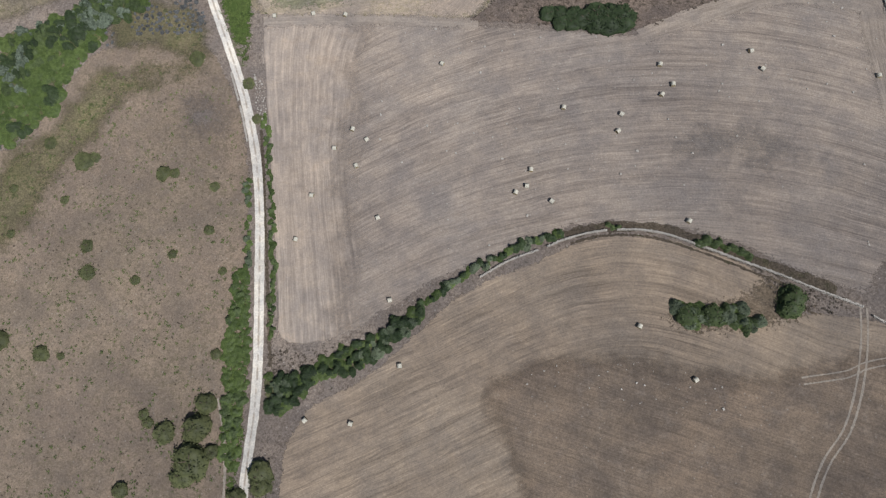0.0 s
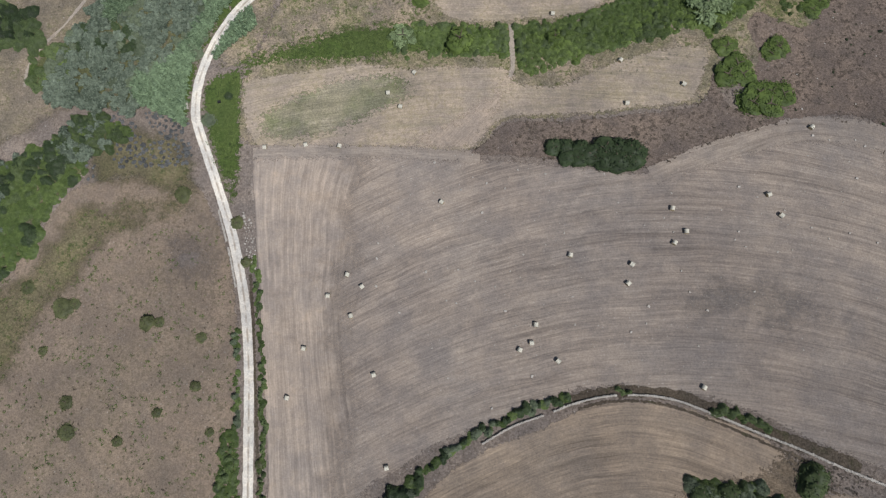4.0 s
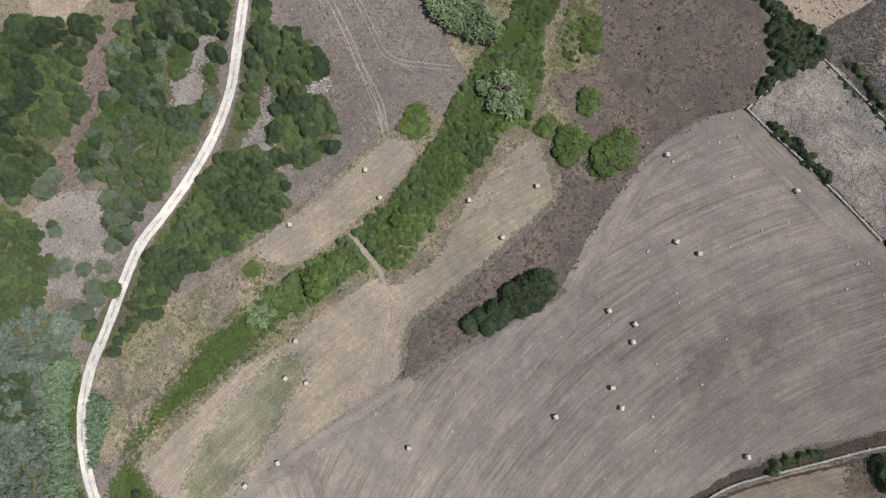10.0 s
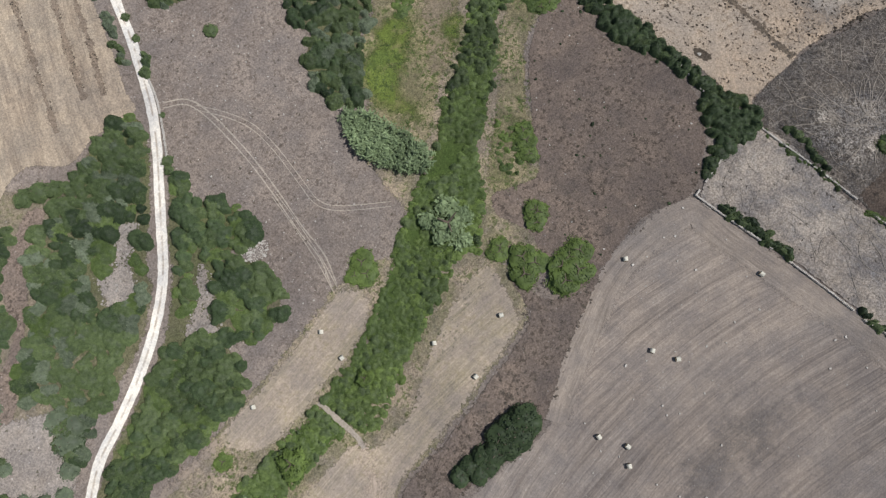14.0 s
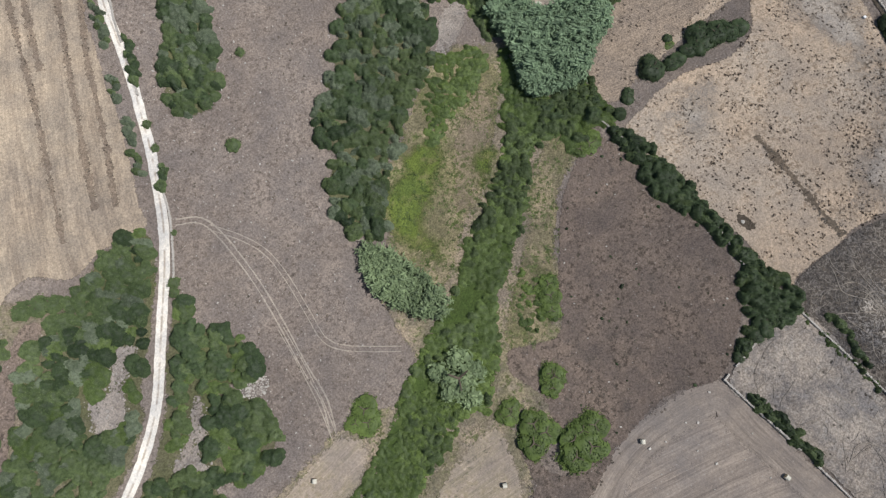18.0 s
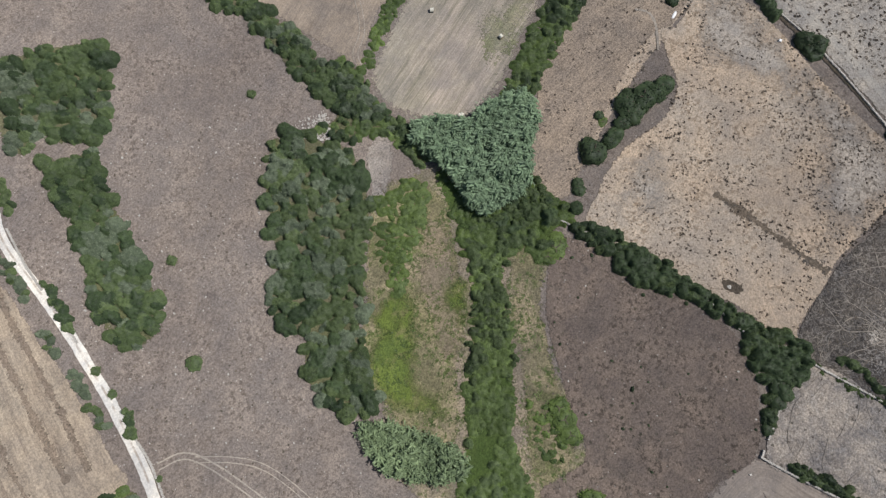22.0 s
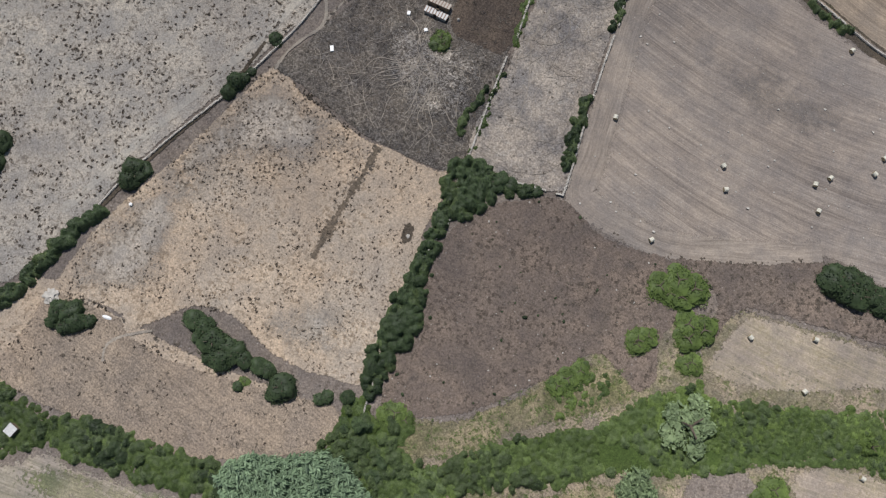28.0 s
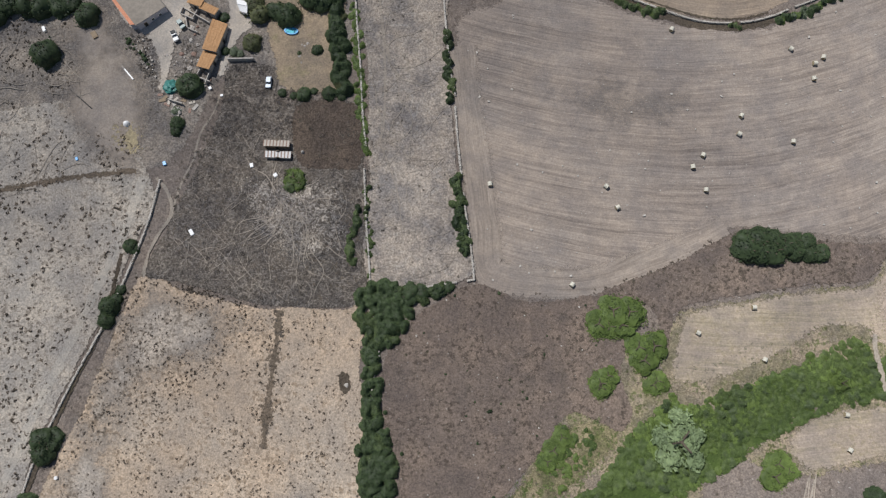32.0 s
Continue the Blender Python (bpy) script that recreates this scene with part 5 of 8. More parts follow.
sheet("clearing", [(-23.4, 219.2), (-15.8, 215), (-19.1, 206.6), (-32.7, 198.9), (-45.6, 192.7), (-56.6, 206.5), (-51.2, 224.1), (-35.8, 227)], ROCKY, "stony pale slope beside the track", "clearing")
thicket("wood", [(53.4, 261), (50, 251.4), (40.2, 241.1), (24.7, 227.7), (18.4, 219.6), (4.8, 211.5), (-8.3, 208.4), (-19.1, 206.6), (-30.5, 201), (-21.9, 218.6), (-27, 225.5), (-21.7, 231.9), (-5.8, 242.9), (5.6, 254.8), (18.1, 257.8), (29, 261.4), (40.8, 264.1)], {"evergreen": 5, "grey": 2, "dark": 2, "bramble": 1}, 3, (1.4, 2.6),
        "dense evergreen maquis beside the white track", "wood", 3, 0.0, clearings=[[(27.2, 241.5), (31.5, 237.9), (21.8, 231), (17.7, 225.5), (10.5, 223.7), (9.2, 227.8), (18.2, 235.2)], [(14.1, 239.9), (13, 233.5), (8, 226.7), (5.3, 227.4), (9.7, 234.7)]])
sheet("clearing", [(25.5, 242.1), (31.5, 237.9), (22, 230.8), (16.7, 224.1), (9.3, 222.6), (5.8, 226.8), (12.8, 238.7), (15.2, 233.5)], ROCKY, "stony clearing in the wood", "clearing")
thicket("wood", [(46.6, 240.6), (48.5, 236.6), (46.5, 231), (51.1, 225.7), (53, 213.6), (47.3, 208.9), (38.8, 211.9), (46.1, 202.9), (40.6, 191), (37.1, 188.7), (30, 188.5), (24.4, 189), (22.4, 194.4), (19, 187), (14.8, 181.9), (3.1, 182.1), (-10.3, 182.3), (-25.8, 183.5), (-36.3, 184), (-41.3, 185.5), (-30.2, 193.4), (-4, 204.5), (9.9, 209.3), (22.1, 217.9), (33.6, 230.3)], {"evergreen": 5, "dark": 3, "bramble": 2}, 3, (1.4, 2.6),
        "dense dark evergreen maquis on stony ground", "wood", 5, 0.0, clearings=[[(34.8, 218.7), (33.4, 212.4), (28.2, 205.5), (23.2, 203.8), (23.6, 198.1), (17.6, 201.4), (15.4, 207.9), (22.8, 209.3), (29, 214.9)], [(41.9, 209.1), (48.4, 209.5), (50.5, 205.8), (46.8, 203.5), (42.2, 206.1)]])
sheet("clearing", [(34.8, 218.7), (33.7, 212.1), (28.6, 205.2), (23.8, 203), (24.7, 196.9), (21.6, 194.1), (14, 204.5), (22.8, 209.3), (29, 214.9)], ROCKY, "stony clearing among the bushes", "clearing")
sheet("clearing", [(41, 209.4), (49.7, 210.6), (51.1, 205.1), (46.1, 202.9), (41.9, 205.8)], ROCKY, "heap of pale stones at the wood's edge", "clearing")
thicket("wood", [(155.3, 283.8), (163, 276.3), (163.9, 267.8), (166.1, 261.4), (155.1, 247.9), (148, 243.9), (137.6, 240.4), (128.5, 233.6), (116.5, 227.5), (109.4, 222.2), (104.9, 214.7), (97.8, 216.6), (95.2, 228.1), (103, 239.5), (109.9, 242.4), (106.5, 248.6), (113.6, 257.4), (125.1, 262.9), (138.2, 274.7), (145.9, 278.6)], {"evergreen": 4, "grey": 3, "dark": 3}, 3, (1.4, 2.7),
        "dense mixed wood along the valley meadow", "wood", 7, 0.0, clearings=[[(131.2, 254.6), (130.9, 251.2), (121.4, 249.6), (114, 246.3), (110.4, 244.7), (118.5, 249.6), (125.8, 250.7)]])
thicket("wood", [(165.1, 273.2), (173.6, 271.5), (186.3, 282.5), (190.7, 273.4), (182.1, 261.7), (180.6, 252.1), (179.1, 242.6), (172.2, 238.1), (173.7, 250.1), (172.3, 259.3), (167.4, 262.2)], {"evergreen": 4, "bramble": 3, "dark": 2}, 2.6, (1.1, 2), "thick hedge trees around the meadow", "wood", 9)
thicket("wood", [(117.7, 337.5), (118.6, 330), (125.7, 325.6), (118.6, 315.5), (111, 302.6), (105.3, 295.9), (100.7, 285.7), (94.9, 279.6), (88.8, 277.6), (83.8, 280.1), (82.7, 285.2), (84.3, 291.9), (88.8, 298), (97.7, 306.1), (103.9, 314.8), (110.1, 326.6)], {"evergreen": 5, "dark": 3, "grey": 2}, 2.8, (1.4, 2.5), "long clump of evergreen bushes in the pasture", "wood", 11)
thicket("wood", [(-75.5, 201), (-58.9, 200.7), (-53.3, 189.1), (-60.6, 185.4), (-72.9, 168.5), (-79.4, 151.7), (-91.4, 142.7), (-95.4, 135.5), (-108.8, 137.7), (-121.4, 139.5), (-125.4, 148.8), (-119.4, 161.7), (-109.2, 172.7), (-102.5, 185.8), (-93.6, 193.3)], {"silver": 9, "grey": 2, "dark": 1}, 2.6, (1.3, 2.3), "silver-leaved trees in the stream valley", "wood", 13)
thicket("wood", [(-174.1, 106.8), (-145.2, 109.5), (-134.8, 120.2), (-120, 127.9), (-109, 134.8), (-110.4, 116.2), (-119.9, 105.4), (-124.3, 92.6), (-134.5, 82.3), (-141.7, 79.3), (-169.5, 73.2)], {"bramble": 6, "dark": 3, "silver": 1}, 2.6, (1.2, 2.2), "green thicket in the gully below the hillside", "wood", 15)
sheet("meadow", [(-112, 132), (-80, 131), (-72, 118), (-72, 106), (-84, 104), (-100, 108), (-112, 108)], OLIVE_GREEN, "half-green ground under the violet tufts", "meadow")
thicket("wood", [(-109, 134.8), (-78.3, 134), (-76.6, 120.3), (-83, 117.4), (-98.1, 117.4), (-109.2, 113), (-111.3, 116.2)], {"lavender": 6, "twig": 1}, 1.7, (0.42, 0.72), "grey-violet round tufts on dry ground above the hillside", "wood", 17, 0.35, None)
thicket("wood", [(-53.3, 185.3), (-44.2, 190.9), (-29.5, 195.4), (-11, 201.6), (18.6, 200.9), (18.6, 189.5), (14.4, 182), (-0.3, 181.2), (-22.2, 182.8), (-31.4, 179.6), (-47.8, 177.6), (-52.3, 175.7)], {"evergreen": 5, "bramble": 4, "dark": 2}, 2.6, (1.1, 2.1), "green wood along the bend of the track", "wood", 19)
thicket("wood", [(-10.5, 276.5), (-6.6, 271.2), (1.8, 266.2), (7.4, 262.9), (0.2, 258.1), (-7, 255.3), (-15.4, 242.2), (-21.7, 238.8), (-42.1, 230.6), (-47, 229.2), (-48, 235), (-44.3, 247.1), (-39.4, 258.8), (-32.8, 263.4), (-24.5, 275.6)], {"evergreen": 5, "dark": 3, "bramble": 2}, 2.8, (1.3, 2.5), "dark evergreen clump above the valley", "wood", 21)
thicket("wood", [(-64.4, 227), (-57, 231.5), (-48.8, 229), (-46.3, 223.7), (-50.5, 211.8), (-57.4, 202.1), (-67.2, 202.8), (-70.3, 208.2), (-67.9, 218.8)], {"bramble": 4, "evergreen": 4}, 2.6, (1.1, 2.1), "green clump on the dry slope", "wood", 23)
thicket("wood", [(-131.5, 153.1), (-124.6, 158.4), (-118.3, 159.2), (-117.7, 149), (-125.3, 142.6), (-129.5, 145.6)], {"evergreen": 4, "bramble": 3}, 2.6, (1.1, 2), "round clump of green bushes", "wood", 25)
thicket("wood", [(-121.5, 198.3), (-119.9, 204.1), (-107, 205.7), (-102.1, 199.7), (-105.4, 190.1), (-111.7, 186.1), (-118.2, 187.6)], {"evergreen": 4, "bramble": 2}, 2.6, (1.2, 2.1), "round clump of green bushes on the slope", "wood", 27)
thicket("wood", [(-149.7, 176.2), (-138.5, 173.9), (-130, 169.9), (-126.4, 163.2), (-130, 157.7), (-137.5, 159.8), (-148.2, 157.4)], {"evergreen": 4, "dark": 2}, 2.6, (1.2, 2.1), "round clump of dark bushes on the slope", "wood", 28)
thicket("wood", [(-112.2, 136), (-99.6, 132), (-96.7, 128.3), (-102.5, 123.1), (-112.8, 119.9), (-122.6, 111.4), (-132.3, 103), (-142.2, 96.4), (-144.7, 119.1), (-134.1, 120.5), (-123.9, 125.5)], {"bramble": 4, "evergreen": 3, "silver": 3}, 2.6, (1.1, 2.1), "green and silver bushes in the gully", "wood", 29)
# reeds and pale trees
thicket("reed_bed", [(182, 248.7), (189.6, 240.5), (192.2, 233.4), (201.3, 230.5), (208.7, 222.1), (202.2, 215.4), (192.2, 212.3), (184.6, 208.4), (178.5, 208.3), (171.9, 211.7), (166.7, 216.2), (168.5, 222.3), (174.4, 230.9), (175.7, 240.7)], {"cane": 1}, 0.82, (0.95, 1.25), "tall light-green cane bent by the wind", "reeds", 31, -1, GRASS)
thicket("reed_bed", [(-66, 183.6), (-58.4, 181.9), (-59.5, 174.9), (-70, 160.9), (-74.6, 151.6), (-76.8, 140.6), (-76.9, 135.1), (-78, 129.7), (-83.8, 133.4), (-92.9, 138.2), (-94.8, 145.6), (-84.4, 151.8), (-76.4, 164.4), (-71.3, 177)], {"cane": 1}, 0.82, (0.7, 0.95), "light-green cane along the white track", "reeds", 33, -1, GRASS)
thicket("reed_bed", [(-65.6, 165.5), (-58.9, 170.2), (-58, 163.5), (-65.4, 158), (-69.7, 152.5), (-72.4, 154.4)], {"cane": 1}, 0.82, (0.6, 0.9), "light-green cane inside the bend of the track", "reeds", 35, -1, GRASS)
thicket("reed_bed", [(-98.2, 191.9), (-84.6, 197.4), (-76.4, 199.1), (-78.9, 187.6), (-91.4, 180.2), (-98.2, 170.9), (-105.3, 167.3), (-103.9, 176.7)], {"cane": 1}, 1.0, (0.8, 1.1), "pale cane on the valley side", "reeds", 37, -1, GRASS)
thicket("willow_row", [(95.4, 216.9), (100.6, 209.9), (102.9, 200.1), (103.7, 188.5), (97.9, 184.6), (90.3, 196.1), (90, 207.5)], {"pale": 1}, 1.15, (0.75, 1.05), "pale grey-green young poplars in a row", "trees", 39, -1, GRASS)
# green growth of the valley bottom
thicket("bramble_belt", [(-11.5, 164.6), (24.7, 163.5), (53.5, 165.2), (39.4, 163.8), (53.2, 168), (63.7, 171.4), (81.9, 179.6), (96.7, 184.5), (108.2, 188.3), (109.9, 189.5), (118.6, 195), (129.7, 197.4), (144.4, 206.7), (159.1, 218.4), (163.9, 227), (174.1, 233.6), (171.3, 209.4), (162.6, 204.6), (154.5, 202.2), (139.3, 191.9), (120, 179.9), (113.1, 177.5), (102.6, 165.5), (87.2, 154.9), (89.9, 155.5), (80.2, 160.7), (63.9, 154.9), (49.1, 151.9), (37.4, 150.7), (29.1, 150.5), (24.2, 152.6), (6.3, 153.2), (-11.6, 153.8)], {"bramble": 6, "evergreen": 1, "lime": 1}, 1.7, (0.8, 1.25),
        "dense brambles and reeds along the stream", "brambles", 41, 0.25, None)
thicket("bramble_belt", [(125.1, 198.2), (137.7, 203.2), (145.4, 205.7), (153.6, 203), (140.3, 191), (122.9, 181.7), (114.8, 179.2), (110.5, 186.6), (113.9, 192.5)], {"bramble": 4, "evergreen": 2}, 2.0, (0.9, 1.4), "dark green thicket along the stream", "brambles", 43, 0.0, None)
thicket("bramble_belt", [(153.3, 247), (158.6, 244.9), (168.1, 239.1), (157.3, 233.1), (144.2, 229.5), (136.5, 229), (141.5, 237)], {"bramble": 3, "lime": 2}, 2.2, (0.9, 1.6), "green bushes at the edge of the meadow", "brambles", 45, 0.2, None)
thicket("bramble_belt", [(131, 226.6), (139.8, 232.4), (148.1, 236.6), (156.9, 237.6), (167.2, 237.4), (165.6, 233.7), (154.5, 229.6), (144.4, 227.5), (135.1, 224.7)], {"bramble": 4, "lime": 1}, 1.7, (0.7, 1.2), "green brambles along the meadow's edge", "brambles", 46, 0.1, None)
thicket("bramble_belt", [(125.9, 178.9), (130, 170.4), (121.9, 160.3), (116.8, 160.8), (113.8, 167.9)], {"bramble": 3, "lime": 3}, 2.0, (0.6, 1.1), "low green bushes on the pasture", "brambles", 47, 0.35, None)
thicket("bramble_belt", [(159.8, 220.3), (172.5, 208.2), (183.8, 204), (179.3, 190.9), (171.7, 193.1), (165.2, 191.7), (162.9, 196.5), (162.5, 202.1), (154.2, 202.4), (151.9, 212.3)], {"evergreen": 4, "bramble": 4, "lime": 1}, 2.3, (1.1, 2.0), "green bushes below the reeds", "brambles", 49, 0.0, GRASS)
thicket("bramble_belt", [(180.4, 213.1), (186.9, 208.5), (181.8, 201.8), (182.1, 198.1), (177, 193.7), (168.8, 200.3), (164.8, 210.2), (166.4, 213.8), (173, 210.4)], {"evergreen": 4, "dark": 2, "lime": 1}, 2.4, (1.2, 2.0), "dark bushes at the foot of the reeds", "brambles", 50, 0.0, GRASS)
thicket("hedge", [(265.7, 235.9), (257.5, 231.1), (247.5, 232.7), (236.7, 232.1), (224.1, 231.3), (209.4, 229.5), (201.5, 227.1), (201.1, 220.7), (208.4, 220.7), (218.1, 221.1), (228.7, 221.1), (240.9, 220.6), (252.5, 222.4), (257.9, 223.5), (262.7, 229.3)], {"bramble": 5, "evergreen": 2, "dark": 1}, 1.9, (1.0, 1.7), "broad green hedge between two fields", "hedge", 87, -1, GRASS)
thicket("hedge", [(197, 348.3), (194.2, 335), (193.3, 326.9), (189.4, 324.7), (186.6, 333.8), (189.8, 347)], {"evergreen": 4, "dark": 3, "grey": 2}, 2.5, (1.3, 2.2), "thick dark hedge below the brown field", "hedge", 54)
thicket("hedge", [(193.3, 323.7), (192.3, 308.4), (190.1, 294.6), (186.8, 287.2), (185.9, 271.1), (182.2, 258.7), (180.3, 248.1), (176, 248.4), (178.2, 259.7), (174.4, 268.8), (175.7, 279.8), (179.8, 296.5), (185.1, 309.5), (185.4, 324.7)], {"evergreen": 4, "dark": 3, "grey": 2}, 2.5, (1.3, 2.3), "thick dark hedge below the brown field", "hedge", 53)
sheet("verge", [(296.2, 282.2), (294.1, 278.1), (270.2, 279.2), (252.1, 277.6), (232.4, 276.2), (233.7, 278.7), (253.4, 280.2), (271.3, 281.4), (286.6, 285.2)], WEEDS, "dry brown weeds between two harvested fields", "verge")
for k, piece in enumerate(([(271.3, 281.4), (271.2, 278.1), (254.0, 277.3), (251.9, 277.8), (253.6, 280.5), (263.4, 282.4)], [(261.4, 281.7), (262.2, 276.6), (253.0, 276.5), (253.4, 280.2)], [(227.4, 277.8), (227.0, 274.7), (204.1, 271.8), (198.2, 272.1), (200.4, 275.0), (210.7, 277.1)], [(197.5, 274.5), (196.7, 271.0), (191.3, 270.4), (191.3, 272.4)])):
    thicket("hedge", piece, {"bramble": 5, "lime": 1}, 1.5, (0.7, 1.1), "low green hedge between harvested fields", "hedge", 155 + k, -1, GRASS)
thicket("hedge", [(301.6, 286.1), (305.5, 284.9), (305.0, 279.4), (303.8, 268.3), (303.2, 255.9), (302.2, 247.4), (298.5, 237.2), (291.4, 236.9), (291.3, 245.5), (297.5, 262.7), (300.0, 277.2)], {"evergreen": 4, "dark": 2, "bramble": 2}, 2.2, (1.1, 1.9), "dark hedge at the head of the hay field", "hedge", 161, -1, GRASS)
thicket("wood", [(307.9, 235.7), (304.5, 220.4), (294.8, 206.9), (288.0, 211.8), (288.7, 220.6), (289.2, 232.8), (292.5, 234.7), (299.3, 235.1)], {"evergreen": 4, "bramble": 4}, 2.2, (1.1, 1.9), "green thicket beside the pale path", "wood", 162, -1, GRASS)
thicket("hedge", [(283.3, 234.7), (284.1, 228.5), (284.0, 219.5), (281.2, 215.2), (277.1, 220.4), (265.5, 223.0), (257.1, 223.8), (257.8, 230.4), (265.7, 235.9), (271.3, 238.3)], {"bramble": 5, "evergreen": 2}, 2.0, (0.9, 1.5), "green growth around the hut", "hedge", 163, -1, GRASS)
thicket("hedge", [(-52.4, 4.4), (-43.3, 5.5), (-30.2, 12), (-16.9, 18.2), (-6.9, 24.2), (-4.9, 21.8), (-11.9, 15.4), (-23.4, 6.7), (-36.5, 2.1), (-46.1, -4.9), (-50.2, -5.9)], {"bramble": 3, "dark": 4, "grey": 1}, 1.8, (0.9, 1.4), "bushy hedge along the stone wall and ditch", "hedge", 57, -1)
thicket("bramble_belt", [(-61.5, 37.3), (-57.3, 36.7), (-57.0, 24.6), (-56.7, 11.7), (-56.4, -3.9), (-56.3, -18.8), (-63.0, -18.8), (-63.7, -3.8), (-64.3, 11.8), (-63.3, 24.8)], {"bramble": 5, "evergreen": 1}, 1.4, (0.6, 0.95), "tall bracken and brambles beside the track", "brambles", 59, -1, GRASS)
thicket("hedge", [(29.1, 162.3), (53.4, 164.2), (69.8, 168.4), (84.6, 173.7), (84.7, 159.8), (73.9, 156.5), (59.7, 154.3), (41.7, 148.4), (29.2, 146.1), (26.9, 153.8)], {"bramble": 5, "lime": 2}, 1.6, (0.7, 1.1), "thick green growth in the ditch", "hedge", 61, 0.0, None)

# hedges along walls
hedge("hedge", [(151.3, 120.1), (157, 121), (164.5, 120.3)], 3.0, {"evergreen": 3, "dark": 2}, (1.0, 1.6), "bushes along the paddock wall", 71)
hedge("hedge", [(143.3, 87.3), (143.6, 101.3), (142.5, 109.2)], 2.0, {"evergreen": 3, "dark": 2}, (0.9, 1.5), "bushes along the field wall", 73)
hedge("hedge", [(141.9, 41.3), (142.5, 54.4), (142.6, 63.5)], 1.8, {"evergreen": 3, "dark": 2}, (0.8, 1.3), "bushes along the field wall", 75)
hedge("hedge", [(170.5, 87.6), (170.6, 94.8), (171, 105.2), (171.4, 113.7)], 1.4, {"bramble": 3, "evergreen": 2}, (0.6, 1.1), "low bushes on the paddock wall", 77)
hedge("hedge", [(169.6, 28.5), (169.3, 38), (169.5, 49.2), (170, 63.9), (169.7, 76.5)], 2.4, {"lime": 3, "bramble": 2}, (0.9, 1.4), "bushes on the garden wall", 79)
hedge("hedge", [(175.2, 27.8), (175.2, 41.1), (175, 56.9)], 4.0, {"dark": 6, "olive": 1}, (1.5, 2.2), "tall dark hedge beside the garden", 81)
thicket("wood", [(129.4, 369.7), (155.7, 344.5), (140.8, 331), (133.7, 327.1), (126.9, 327), (121.6, 335.8), (122.6, 340.6), (114.2, 339.7), (113.2, 345.9), (118.9, 355.1)], {"evergreen": 5, "dark": 3, "grey": 2}, 2.8, (1.4, 2.5), "evergreen wood beside the white track", "wood", 88)
hedge("hedge", [(-6.6, 23.7), (1.5, 29), (11.7, 35.7), (25.1, 41.3), (35.5, 44.5)], 2.0, {"dark": 3, "bramble": 2, "grey": 1}, (0.8, 1.5), "dark bushes along the stone wall", 90)
hedge("hedge", [(49.1, 46.3), (52.2, 45.8)], 1.6, {"evergreen": 2}, (0.8, 1.3), "bushes on the stone wall", 89)
hedge("hedge", [(73.9, 40.5), (78.4, 39.2), (83.6, 36.8), (87.3, 35)], 2.2, {"evergreen": 3, "bramble": 2}, (0.9, 1.5), "bushes on the stone wall", 91)
hedge("hedge", [(65.4, 19.6), (69.2, 18.7), (73.8, 19.4), (81.3, 18.4), (87, 15.8)], 5.0, {"evergreen": 3, "grey": 2, "bramble": 2}, (1.4, 2.2), "clump of bushes in the stubble", 93, "shrubs")
hedge("hedge", [(176.6, 108.9), (175.3, 100.2), (173.7, 93.4)], 2.0, {"evergreen": 3, "dark": 2}, (0.9, 1.5), "bushes on the paddock wall", 95)
hedge("hedge", [(143.5, 109.2), (144.9, 102.4), (144.2, 94.3), (143.9, 86.6)], 2.2, {"evergreen": 3, "dark": 2}, (0.9, 1.6), "bushes on the field wall", 97)

hedge("hedge", [(-55.8, 87.3), (-54.2, 76.6), (-52.5, 63.3), (-51.6, 50.4), (-50.9, 38), (-50.5, 25.9), (-50.4, 15.8)], 1.6, {"bramble": 3, "evergreen": 2}, (0.6, 1.1), "low green bushes between track and field", 98)
hedge("hedge", [(-59.8, 65.4), (-59.2, 54.3), (-59.1, 45.3), (-58.4, 38.2)], 1.4, {"bramble": 3, "grey": 2}, (0.6, 1.1), "low green bushes beside the track", 99)
def clump(spots, kind, label, group, tall=1.0, name="shrub"):
    for x, y, r in spots:
        shrub(x, y, r * (1.0 if kind == "lime" else 1.08), kind, label, name, tall * 0.9, group)


for k, piece in enumerate(([(174.5, 117.1), (160.7, 118.6), (161.3, 127.3), (168.1, 133.9), (175.4, 130.2)], [(174.9, 130.3), (171.0, 133.6), (173.1, 156.0), (176.9, 155.6)], [(177.2, 156.0), (171.9, 157.1), (169.2, 166.2), (172.2, 175.6), (178.0, 175.5), (179.6, 167.4)], [(179.6, 176.0), (173.9, 176.6), (174.1, 184.0), (175.7, 190.3), (179.9, 187.4), (180.9, 181.0)])):
    thicket("hedge", piece, {"dark": 5, "evergreen": 1}, 2.0, (1.2, 1.8), "tall dark evergreen hedge between two pastures", "hedge", 171 + k, -1, None)
clump([(161.6, 120.8, 2.7), (157.4, 119.9, 2.3), (152, 119.9, 2), (149.7, 119.1, 1.7)], "dark", "dark round evergreen in the boundary hedge", "boundary evergreens")
hedge("hedge", [(288.5, 199.5), (285.3, 192.5), (282.0, 184.8), (278.7, 177.1), (274.9, 170.1), (271.1, 164.5)], 3.4, {"dark": 5, "evergreen": 1}, (1.3, 2.0), "narrow dark hedge along the pasture wall", 181)
clump([(266.8, 153.5, 2.3), (265.1, 151.3, 2.7), (263.5, 148.8, 2.3), (248.3, 117.6, 2), (246.8, 115, 2.2), (245.2, 112.5, 2), (243.8, 109.7, 1.5), (239.6, 98.2, 1.7)], "dark", "dark evergreen in the hedge along the field wall", "field wall hedge")
